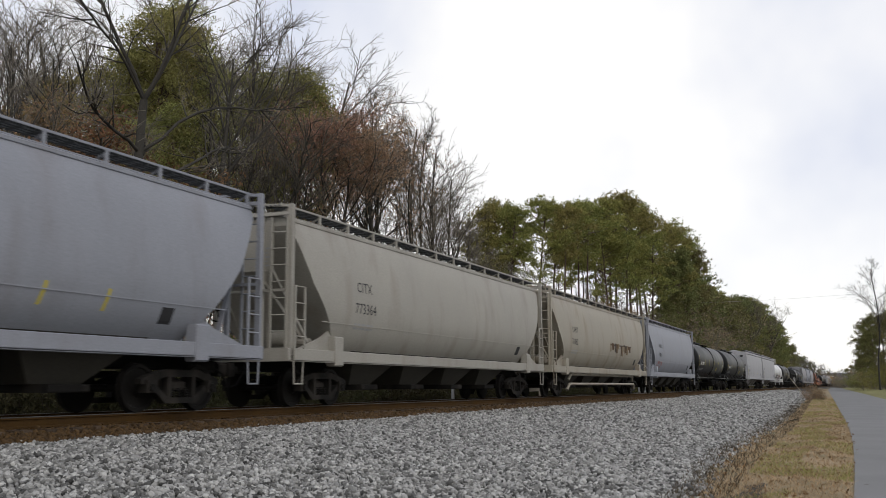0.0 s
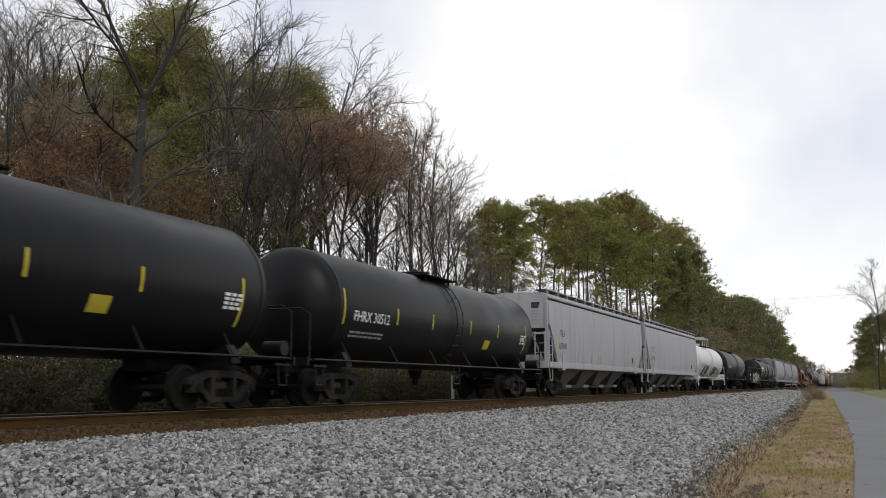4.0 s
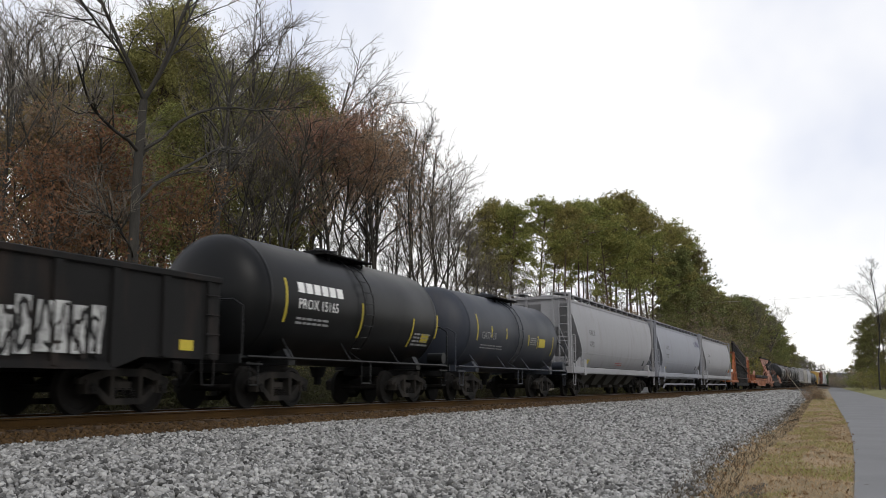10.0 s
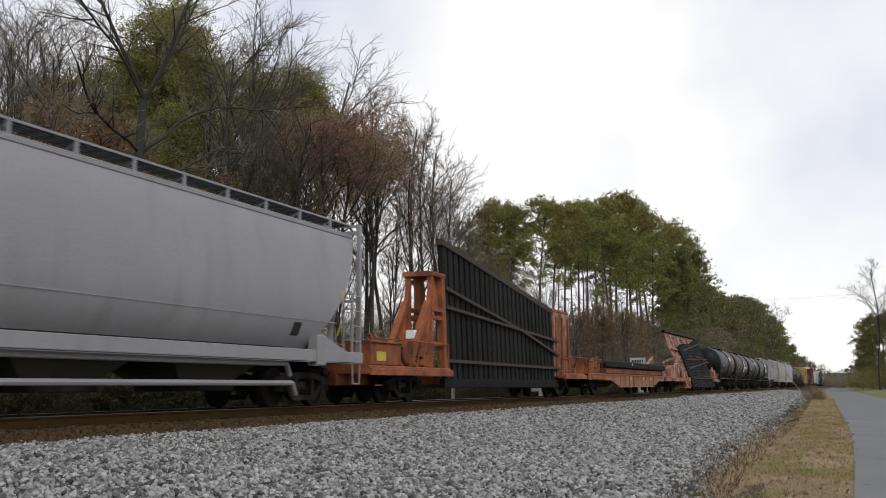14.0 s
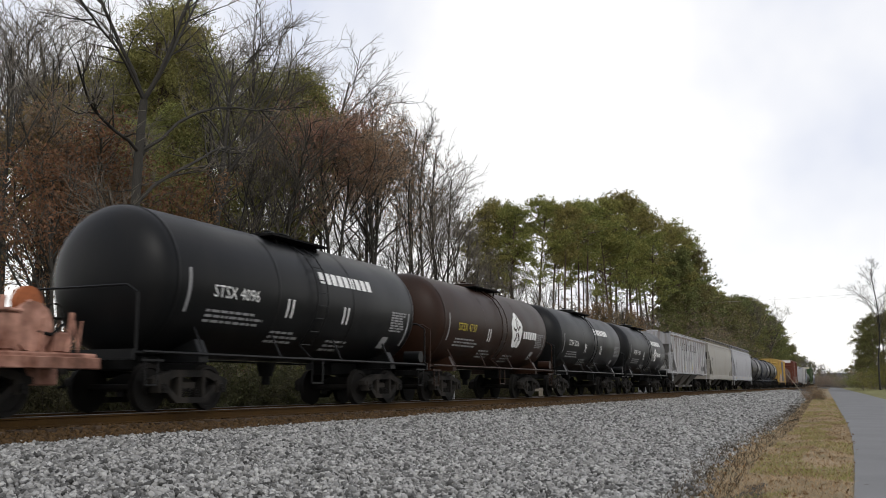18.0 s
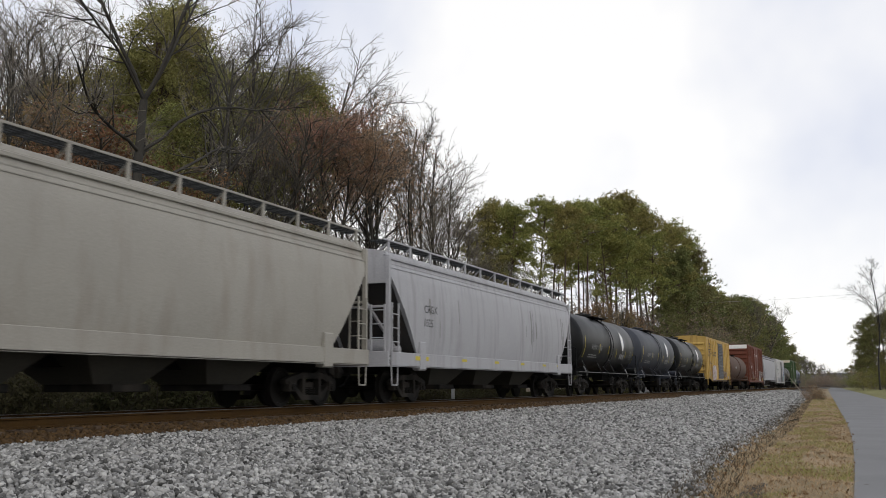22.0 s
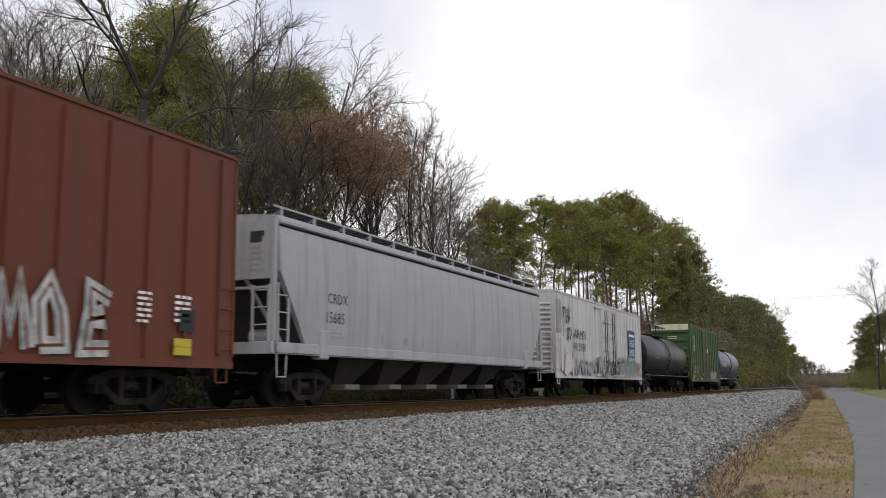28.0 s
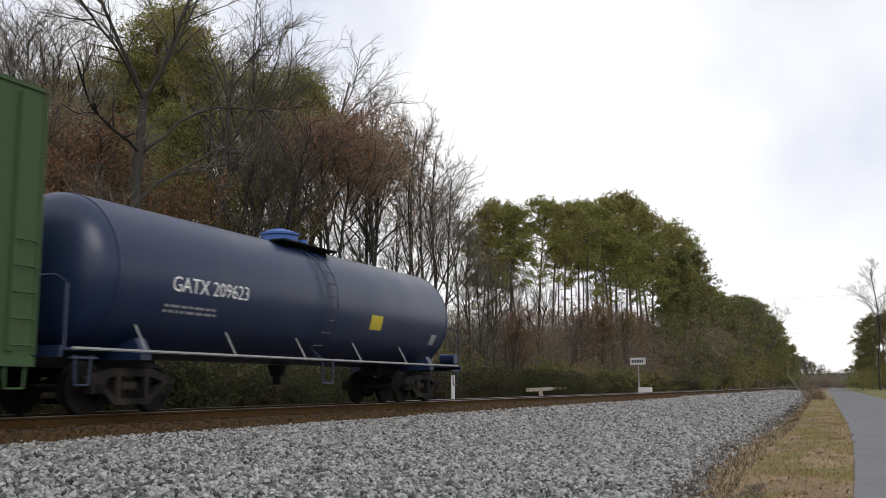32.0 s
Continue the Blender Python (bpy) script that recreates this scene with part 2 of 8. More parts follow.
VERGE = material("dead_winter_grass_verge", (0.30, 0.225, 0.14), dark=(0.085, 0.08, 0.036), scale=0.8, fine=14, amount=0.85, rough=0.95, bump=0.8, depth=0.05)
ASPHALT = material("worn_grey_asphalt", (0.175, 0.175, 0.175), dark=(0.11, 0.11, 0.11), scale=0.5, fine=60, amount=0.6, rough=0.85, bump=0.25, depth=0.01)


def sheet(name, xs_of, ys, mat, lift, label, kind="structure"):
    """A strip of land between x limits that may change with y."""
    verts, quads = [], []
    n = None
    for y in ys:
        xs = xs_of(y)
        n = len(xs)
        verts += [(x, y, ground_z(x, y) + lift) for x in xs]
    for j in range(len(ys) - 1):
        for i in range(n - 1):
            a = j * n + i
            quads.append((a, a + 1, a + n + 1, a + n))
    me = raw_mesh(name, np.array(verts), np.array(quads), smooth=True)
    me.materials.append(mat)
    return tagged(new(name, me), label, "ground", kind=kind)


near = list(np.arange(-30, 60, 1.5)) + list(np.arange(60, 200, 5)) + list(np.arange(200, 700, 25)) + [900, 1300, 2000]
all_x = [-1500, -500, -200, -120, -80, -60] + list(np.arange(-48, 16, 1.0)) + [20, 30, 50, 100, 300, 800, 1500]
sheet("ground", lambda y: all_x, [-300, -100] + near, SOIL, -0.05, "brown leaf-littered woodland soil beyond the track")
sheet("ballast", lambda y: list(np.linspace(TRACK_X - 2.5, toe_x(y) + 0.2, 22)), near[:-3], BALLAST, 0.0, "wide slope of crushed stone ballast, darkened for the shade between stones")
sheet("verge", lambda y: list(np.linspace(min(toe_x(y), -0.55 + bend(y)) - 0.1, -0.10 + bend(y), 11)), near[:-3], VERGE, 0.012, "strip of dead brown grass beside the road")
sheet("road", lambda y: list(np.linspace(-0.15 + bend(y), 4.75 + bend(y), 5)), near[:-3], ASPHALT, 0.05, "narrow worn grey asphalt road")

GRASS_BANK = material("yellow_green_grass_bank", (0.19, 0.175, 0.06), dark=(0.09, 0.095, 0.035), scale=0.4, fine=9, amount=0.9, rough=0.95, bump=0.8, depth=0.06)
sheet("grass_bank", lambda y: list(np.linspace(4.74 + bend(y), 13.0 + bend(y), 8)), near[:-3], GRASS_BANK, 0.03, "rough yellow-green grass bank beside the road")


def stones(name, count, x0, x1, y0, y1, size, mat, label, lift=0.0, seed=1, fade=1.0):
    """Loose broken stones strewn on the ballast; one mesh of many small angular lumps."""
    r = np.random.RandomState(seed)
    x = r.uniform(x0, x1, count)
    y = y0 + (y1 - y0) * r.uniform(0, 1, count) ** fade
    toe = np.array([toe_x(b) for b in y])
    keep = (x < toe + r.uniform(-0.5, 0.25, count)) & (x > -1.25 * y - 1.0)
    x, y = x[keep], y[keep]
    n = len(x)
    z = np.array([ground_z(a, b) for a, b in zip(x, y)]) + lift
    base = np.array([(a, b, c) for c in (-0.62, 0.62) for a, b in ((-0.8, -0.6), (0.8, -0.6), (0.8, 0.6), (-0.8, 0.6))])
    v = base[None] * r.uniform(0.6, 1.15, (n, 8, 1)) + r.uniform(-0.16, 0.16, (n, 8, 3))
    s = size * (0.55 + 0.95 * r.uniform(0, 1, n) ** 1.6)
    v = v * s[:, None, None]
    a = r.uniform(0, 2 * np.pi, n)
    tilt, roll = r.uniform(-0.8, 0.8, n)[:, None], r.uniform(-0.6, 0.6, n)[:, None]
    ux, uz = v[:, :, 0] * np.cos(tilt) - v[:, :, 2] * np.sin(tilt), v[:, :, 0] * np.sin(tilt) + v[:, :, 2] * np.cos(tilt)
    uy, vz = v[:, :, 1] * np.cos(roll) - uz * np.sin(roll), v[:, :, 1] * np.sin(roll) + uz * np.cos(roll)
    ca, sa = np.cos(a)[:, None], np.sin(a)[:, None]
    vx, vy = ux * ca - uy * sa, ux * sa + uy * ca
    pts = np.stack([vx + x[:, None], vy + y[:, None], vz + z[:, None] + (s * r.uniform(0.0, 0.6, n))[:, None]], -1).reshape(-1, 3)
    quad = np.array([(3, 2, 1, 0), (4, 5, 6, 7), (0, 1, 5, 4), (1, 2, 6, 5), (2, 3, 7, 6), (3, 0, 4, 7)])
    f = (quad[None] + 8 * np.arange(n)[:, None, None]).reshape(-1, 4)
    me = raw_mesh(name, pts, f)
    me.materials.append(mat)
    return tagged(new(name, me), label, "gravel", kind="stuff")


stones("ballast_stones", 76000, CREST_X - 0.12, -1.6, 6, 24, 0.032, STONE, "loose grey broken stones of the ballast slope", seed=2)
stones("ballast_stones", 60000, CREST_X - 0.12, -1.6, 24, 66, 0.041, STONE, "loose grey broken stones of the ballast slope", seed=3, fade=1.4)
stones("ballast_stones", 26000, CREST_X - 0.15, -3.0, 66, 170, 0.078, STONE, "loose grey broken stones of the ballast slope", seed=6, fade=1.2)
stones("rusty_stones", 24000, TRACK_X + 0.86, CREST_X + 0.03, 1, 66, 0.042, RUST_STONE, "rust-stained ballast stones beside the rail", lift=0.02, seed=4, fade=1.4)
stones("rusty_stones", 9000, TRACK_X + 0.86, CREST_X, 66, 200, 0.065, RUST_STONE, "rust-stained ballast stones beside the rail", lift=0.02, seed=5, fade=1.3)

# ---- track: two rails on wooden ties ----
track = thing("railway_track", (TRACK_X, 0, 0), "single railway track on creosoted wooden ties", "railway track", kind="structure")
RAIL_Y0, RAIL_Y1 = -60.0, 900.0
web = [(-0.075, -0.18), (0.075, -0.18), (0.075, -0.165), (0.016, -0.145), (0.012, -0.05), (0.036, -0.04), (0.036, -0.016), (-0.036, -0.016),
       (-0.036, -0.04), (-0.012, -0.05), (-0.016, -0.145), (-0.075, -0.165)]
for sx in (1, -1):
    rail = part("rail", Shape().along_y([(x + sx * (GAUGE), z) for x, z in web], RAIL_Y0, RAIL_Y1), RAIL_RUST, track, "rusty steel rail with a worn bright head")
    part("rail_head", Shape().box(sx * GAUGE - 0.036, sx * GAUGE + 0.036, RAIL_Y0, RAIL_Y1, -0.016, 0.0, c=0.0075), RAIL_TOP, rail, "bright worn rail head")
tie_mesh = Shape().box(-1.3, 1.3, -0.115, 0.115, -0.33, -0.185).mesh("tie")
tie_mesh.materials.append(TIE_WOOD)
for k in range(260):
    part("tie", tie_mesh, None, track, at=(0, -8 + k * 0.53, random.uniform(-0.01, 0.005)))
far_ties = Shape()
for k in range(900):
    far_ties.box(-1.3, 1.3, 129.8 + k * 0.53, 130.03 + k * 0.53, -0.33, -0.187)
tagged(part("far_ties", far_ties, TIE_WOOD, track), kind="stuff")
plate_mesh = Shape().box(-0.19, 0.19, -0.09, 0.09, -0.19, -0.176).mesh("tie_plate")
plate_mesh.materials.append(RAIL_RUST)
for k in range(130):
    part("tie_plate", plate_mesh, None, track, at=(GAUGE, -8 + k * 0.53, 0.004))



# ---- the train: shared running gear ----
CARS, WHEELSETS = [], []
HALF = 1.545


def ring_of(r, y, z, n, x=0.0):
    return [(x + r * math.cos(2 * math.pi * i / n), y, z + r * math.sin(2 * math.pi * i / n)) for i in range(n)]


def disc_x(g, prof, x_sign, n=24):
    """A wheel turned about the x axis from (x, radius) pairs."""
    rings = [[(x_sign * x, r * math.cos(2 * math.pi * i / n), r * math.sin(2 * math.pi * i / n)) for i in range(n)] for x, r in prof]
    return g.rings(rings)


def wheelset_mesh():
    g = Shape(smooth=True)
    for s in (1, -1):
        disc_x(g, [(0.66, 0.10), (0.665, 0.36), (0.67, 0.475), (0.70, 0.475), (0.705, 0.457), (0.80, 0.452), (0.80, 0.38), (0.775, 0.36), (0.76, 0.17), (0.80, 0.12), (0.80, 0.10)], s)
    g.rod((-1.12, 0, 0), (1.12, 0, 0), 0.075, n=12)
    for s in (1, -1):
        g.rod((s * 1.10, 0, 0), (s * 1.17, 0, 0), 0.085, n=10)
        for k in range(3):
            a = 2 * math.pi * k / 3
            g.rod((s * 1.16, 0.05 * math.cos(a), 0.05 * math.sin(a)), (s * 1.185, 0.05 * math.cos(a), 0.05 * math.sin(a)), 0.018, n=6)
    me = g.mesh("wheel_set")
    me.materials.append(WHEEL_STEEL)
    return me


def side_frame_mesh():
    g = Shape()
    x0, x1 = -0.08, 0.08
    top = [(-1.14, 0.62), (-0.98, 0.68), (-0.45, 0.80), (0.45, 0.80), (0.98, 0.68), (1.14, 0.62), (1.14, 0.52), (0.92, 0.52), (0.48, 0.66), (-0.48, 0.66), (-0.92, 0.52), (-1.14, 0.52)]
    g.along_x(top, x0, x1)
    low = [(-0.92, 0.52), (-0.46, 0.16), (0.46, 0.16), (0.92, 0.52), (0.76, 0.52), (0.38, 0.27), (-0.38, 0.27), (-0.76, 0.52)]
    g.along_x(low, x0, x1)
    for s in (1, -1):
        g.box(x0 - 0.01, x1 + 0.01, s * 0.36 - 0.05, s * 0.36 + 0.05, 0.25, 0.70)
        g.box(x0 - 0.03, x1 + 0.05, s * 0.89 - 0.14, s * 0.89 + 0.14, 0.36, 0.60)
    me = g.mesh("side_frame")
    me.materials.append(STEEL_TRUCK)
    return me


def spring_mesh():
    g = Shape(smooth=True)
    pts = [(0.055 * math.cos(a), 0.055 * math.sin(a), 0.27 + a / (2 * math.pi) * 0.045) for a in np.linspace(0, 8 * math.pi, 25)]
    g.pipe(pts, 0.014, n=4)
    me = g.mesh("spring")
    me.materials.append(STEEL_TRUCK)
    return me


def coupler_mesh():
    g = Shape()
    g.box(-0.09, 0.09, -0.35, 0.30, 0.77, 0.93, c=0.02)
    g.along_y([(-0.16, 0.70), (0.16, 0.70), (0.20, 0.80), (0.20, 0.95), (0.13, 1.02), (-0.16, 1.0), (-0.2, 0.85)], 0.28, 0.52)
    g.box(0.06, 0.16, 0.50, 0.62, 0.72, 0.99, c=0.03)
    me = g.mesh("coupler")
    me.materials.append(STEEL_TRUCK)
    return me


WHEELSET, FRAME, SPRING, COUPLER = wheelset_mesh(), side_frame_mesh(), spring_mesh(), coupler_mesh()
BOLSTER = Shape().along_y([(-1.0, 0.42), (1.0, 0.42), (1.0, 0.56), (0.5, 0.74), (-0.5, 0.74), (-1.0, 0.56)], -0.2, 0.2).mesh("truck")
BOLSTER.materials.append(STEEL_TRUCK)


def running_gear(car, half, inset=2.1, coupler_at=None):
    """Two four-wheel trucks and a coupler with its air hose at each end."""
    for s in (1, -1):
        truck = part("truck", BOLSTER, None, car, "sooty cast steel freight truck", at=(0, s * (half - inset), 0))
        for k in (1, -1):
            part("side_frame", FRAME, None, truck, at=(k * 1.0, 0, 0))
            if k > 0:
                for y in (-0.2, 0.0, 0.2):
                    part("spring", SPRING, None, truck, at=(k * 1.0, y, 0))
            ws = part("wheel_set", WHEELSET, None, truck)
            ws.matrix_parent_inverse = Matrix.Translation((0, k * 0.889, 0.457))
            WHEELSETS.append(ws)
        c = part("coupler", COUPLER, None, car, at=(0, s * (half - 0.05), 0))
        if s < 0:
            c.rotation_euler = (0, 0, math.pi)
        hose = Shape().pipe([(0.3, s * (half - 0.05), 0.86), (0.34, s * (half + 0.18), 0.74), (0.30, s * (half + 0.36), 0.5), (0.2, s * (half + 0.5), 0.46)], 0.022)
        part("air_hose", hose, STEEL_DARK, car)


def ladder(g, x, y, z0, z1, dy=0.42, step=0.38, r=0.017, rails=True):
    """Rungs along y on a face that looks along x."""
    if rails:
        for k in (0, 1):
            g.box(x - 0.02, x + 0.02, y + k * dy - 0.025, y + k * dy + 0.025, z0, z1)
    z = z0 + 0.1
    while z < z1:
        g.rod((x, y, z), (x, y + dy, z), r, n=5)
        z += step
    return g


def ladder_x(g, y, x, z0, z1, dx=0.42, step=0.38, r=0.017):
    for k in (0, 1):
        g.box(x + k * dx - 0.025, x + k * dx + 0.025, y - 0.02, y + 0.02, z0, z1)
    z = z0 + 0.1
    while z < z1:
        g.rod((x, y, z), (x + dx, y, z), r, n=5)
        z += step
    return g


def stirrup(g, y, z, w=0.4, x=None):
    x = HALF - 0.03 if x is None else x
    return g.pipe([(x, y, z), (x, y + 0.03, z - 0.5), (x, y + w - 0.03, z - 0.5), (x, y + w, z)], 0.018)


def brake_wheel(car, y, z, x=0.45, s=-1, mat=None):
    g = Shape(smooth=True)
    pts = [(x + 0.27 * math.cos(a), y, z + 0.27 * math.sin(a)) for a in np.linspace(0, 2 * math.pi, 17)]
    g.pipe(pts, 0.016, n=5)
    for k in range(5):
        a = 2 * math.pi * k / 5
        g.rod((x, y, z), (x + 0.27 * math.cos(a), y, z + 0.27 * math.sin(a)), 0.012, n=5)
    g.rod((x, y, z), (x, y - s * 0.2, z), 0.03, n=8)
    part("brake_wheel", g, mat or STEEL_TRUCK, car)


# ---- markings that follow the skin of a car's side; skin(z) gives its x ----
def letters(text, size):
    cu = bpy.data.curves.new("text", "FONT")
    cu.body, cu.size, cu.resolution_u = text, size, 2
    ob = bpy.data.objects.new("text", cu)
    scene.collection.objects.link(ob)
    dg = bpy.context.evaluated_depsgraph_get()
    me = bpy.data.meshes.new_from_object(ob.evaluated_get(dg))
    v = [tuple(p.co) for p in me.vertices]
    f = [tuple(p.vertices) for p in me.polygons]
    bpy.data.meshes.remove(me)
    bpy.data.objects.remove(ob)
    bpy.data.curves.remove(cu)
    return v, f


def lettering(car, text, y, z, h, skin, mat, wide=1.0, name="lettering"):
    """Words on the side, cap height h, starting at y with their foot at z."""
    v, f = letters(text, h * 1.42)
    if not v:
        return None
    g = Shape().add([(skin(z + b) + 0.007, y + a * wide, z + b) for a, b, _ in v], f)
    return part(name, g, mat, car)


def patch(g, skin, y0, y1, z0, z1, slant=0.0, n=5, off=0.006):
    """A painted rectangle that follows the skin."""
    v, f = [], []
    for i in range(n + 1):
        z = z0 + (z1 - z0) * i / n
        k = slant * i / n
        v += [(skin(z) + off, y0 + k, z), (skin(z) + off, y1 + k, z)]
    for i in range(n):
        f.append((2 * i, 2 * i + 1, 2 * i + 3, 2 * i + 2))
    return g.add(v, f)


def bars(car, skin, y, z, w, rows, mat, h=0.05, gap=0.05, name="stencil_block", seed=0):
    """Small print that cannot be read: rows of short bars."""
    r = random.Random(seed + int(y * 10))
    g = Shape()
    for k in range(rows):
        a = y
        zz = z - k * (h + gap)
        while a < y + w * r.uniform(0.75, 1.0):
            b = a + r.uniform(0.08, 0.28)
            patch(g, skin, a, min(b, y + w), zz, zz + h, n=1)
            a = b + 0.05
    ob = part(name, g, mat, car)
    if len(g.f) > 4:
        tagged(ob, kind="stuff")
    return ob


def plate(car, skin, y, z, w, h, mat, name="placard", slant=0.0):
    return part(name, patch(Shape(), skin, y, y + w, z, z + h, slant), mat, car)


def stroke(g, skin, pts, w, off=0.008):
    """A brush stroke along (y, z) points: one ribbon, mitred at the bends."""
    way = [pts[0]]
    for p in pts[1:]:
        if math.hypot(p[0] - way[-1][0], p[1] - way[-1][1]) > 1e-3:
            way.append(p)
    if len(way) < 2:
        return g
    sides = []
    for (a, b), (c, d) in zip(way, way[1:]):
        l = math.hypot(c - a, d - b)
        sides.append((-(d - b) / l, (c - a) / l))
    v = []
    for k, (y, z) in enumerate(way):
        p, q = sides[max(0, k - 1)], sides[min(len(sides) - 1, k)]
        ny, nz = p[0] + q[0], p[1] + q[1]
        l = math.hypot(ny, nz)
        if l < 0.3:
            ny, nz, l = q[0], q[1], 1.0
        m = w / 2 * min(1.6, 2 / l) / l
        for f in (1, -1):
            v.append((skin(z + f * nz * m) + off, y + f * ny * m, z + f * nz * m))
    return g.add(v, [(2 * k, 2 * k + 2, 2 * k + 3, 2 * k + 1) for k in range(len(way) - 1)])


def scrawl(car, skin, y0, y1, z0, z1, mats, seed, width=0.06, letters_n=5, name="graffiti"):
    """Spray-painted loops that form no word."""
    r = random.Random(seed)
    step = (y1 - y0) / letters_n
    for i, mat in enumerate(mats):
        g = Shape()
        for k in range(letters_n):
            cy, cz = y0 + step * (k + 0.5), (z0 + z1) / 2 + r.uniform(-0.05, 0.05)
            a0, turn = r.uniform(0, 6.28), r.uniform(4.0, 7.5) * r.choice((-1, 1))
            pts = []
            for j in range(15):
                a = a0 + turn * j / 14
                rr = 0.75 + 0.3 * math.sin(3 * a + k + i)
                pts.append((cy + step * 0.52 * rr * math.cos(a), cz + (z1 - z0) * 0.5 * rr * math.sin(a)))
            pts = [(y, min(z1, max(z0, z))) for y, z in pts]
            stroke(g, skin, pts, width * r.uniform(0.7, 1.6), off=0.008 + 0.002 * i)
            if r.random() < 0.6:
                stroke(g, skin, [(cy - step * 0.3, z0 + 0.1), (cy + step * r.uniform(-0.1, 0.2), z1 - 0.05), (cy + step * 0.35, z0 + r.uniform(0, 0.3))], width, off=0.008 + 0.002 * i)
        part(name, g, mat, car)


def fat_graffiti(car, skin, y0, y1, z0, z1, fill, line, seed, n=4, w=0.16, edge=0.035):
    """A row of thick angular spray-painted shapes with an outline; they form no word."""
    r = random.Random(seed)
    step = (y1 - y0) / n
    for k in range(n):
        f, o = Shape(), Shape()
        lo, hi, tilt = z0 + r.uniform(0, 0.12), z1 - r.uniform(0, 0.18), r.uniform(-0.12, 0.12)
        turns = r.choice((4, 5, 5, 6))
        low_first = r.random() < 0.6
        pts = []
        for j in range(turns):
            b = r.uniform(0, 0.25) if (j % 2 == 0) == low_first else r.uniform(0.7, 1.0)
            pts.append((y0 + step * (k + 0.04 + 0.92 * j / (turns - 1) + r.uniform(-0.16, 0.16)) + tilt * b, lo + (hi - lo) * b))
        long = []
        for (ya, za), (yb, zb) in zip(pts, pts[1:]):
            l = max(0.01, math.hypot(yb - ya, zb - za))
            e = w * 0.42 / l
            long.append(((ya - (yb - ya) * e, za - (zb - za) * e), (yb + (yb - ya) * e, zb + (zb - za) * e)))
        for q, pair in enumerate(long):
            stroke(o, skin, pair, w + 2 * edge, off=0.006 + 0.0004 * q)
            stroke(f, skin, pair, w, off=0.010 + 0.0004 * q)
        shape_ = part("graffiti_shape", f, fill, car)
        part("graffiti_outline", o, line, shape_)


def blob(skin, y, z, outline, off):
    """A filled shape that follows the skin, from its outline as (dy, dz)."""
    g, n = Shape(), len(outline)
    g.v.append((skin(z) + off, y, z))
    for f in (0.25, 0.5, 0.75, 1.0):
        g.v.extend([(skin(z + dz * f) + off, y + dy * f, z + dz * f) for dy, dz in outline])
    for j in range(n):
        k = (j + 1) % n
        g.f.append((0, 1 + j, 1 + k))
        for q in range(3):
            g.f.append((1 + q * n + j, 1 + (q + 1) * n + j, 1 + (q + 1) * n + k, 1 + q * n + k))
    return g


def mural(car, skin, y0, y1, z0, z1, fills, line, seed, n=6, edge=0.04):
    """A filled spray-painted piece: overlapping angular shapes in several colours with dark outlines."""
    r = random.Random(seed)
    step, half = (y1 - y0) / n, (z1 - z0) / 2
    for k in range(n):
        cy, cz, off = y0 + step * (k + 0.5), (z0 + z1) / 2 + r.uniform(-0.08, 0.08), 0.006 + 0.0016 * k
        m = 11
        pts = []
        for j in range(m):
            a = 2 * math.pi * j / m
            q = r.uniform(0.72, 1.18)
            pts.append((step * 0.78 * q * math.cos(a), max(z0 - cz, min(z1 - cz, half * 1.15 * q * math.sin(a)))))
        shape_ = part("graffiti_shape", blob(skin, cy, cz, pts, off), fills[k % len(fills)], car)
        for q in range(2):
            g = Shape()
            a, b = r.uniform(-0.5, 0.1) * step, r.uniform(-0.1, 0.5) * step
            mid = cz + r.uniform(-0.3, 0.3) * half
            stroke(g, skin, [(cy + a, cz - half * 0.75), (cy + a * 0.3, mid), (cy + b, cz + half * 0.7), (cy + b * 1.1, mid - 0.1)], r.uniform(0.10, 0.22), off=off + 0.0006 + 0.0003 * q)
            part("graffiti_wedge", g, fills[(k + q + 1) % len(fills)], shape_)
        g = stroke(Shape(), skin, [(cy + a, cz + b) for a, b in pts + pts[:1]], edge, off=off + 0.0013)
        part("graffiti_outline", g, line, shape_)


def drawn_letters(car, skin, y0, y1, z0, z1, forms, fill, core, w=0.24, core_w=0.07):
    """Thick looping strokes with a thin core, side by side; they form no word."""
    step = (y1 - y0) / len(forms)
    for k, form in enumerate(forms):
        pts = [(y0 + step * (k + 0.05 + 0.9 * a), z0 + (z1 - z0) * b) for a, b in form]
        shape_ = part("graffiti_letter", stroke(Shape(), skin, pts, w, off=0.007), fill, car)
        part("letter_core", stroke(Shape(), skin, pts, core_w, off=0.0115), core, shape_)


def start_car(name, y0, y1, label, category):
    """A car whose ends stand at y0 and y1 when the clip begins."""
    car = thing(name, (TRACK_X, (y0 + y1) / 2, 0), label, category, group="cars of the freight train")
    CARS.append((car, (y0 + y1) / 2))
    return car, (y1 - y0) / 2


# ---- covered hopper ----
ROUND = [(0.0, 4.52), (0.55, 4.50), (1.0, 4.42), (1.20, 4.33), (1.32, 4.05), (1.43, 3.6), (1.51, 3.1), (1.545, 2.65), (1.54, 2.3), (1.50, 2.0), (1.37, 1.68), (1.22, 1.45), (1.12, 1.30)]
FLAT = [(0.0, 4.36), (0.9, 4.33), (1.42, 4.28), (1.46, 4.16), (1.51, 3.6), (1.54, 3.0), (1.545, 2.4), (1.53, 1.9), (1.50, 1.5), (1.48, 1.40)]
STRAIGHT = [(0.0, 4.20), (0.8, 4.16), (1.45, 4.06), (1.50, 4.0), (1.50, 3.0), (1.50, 2.0), (1.50, 1.38)]
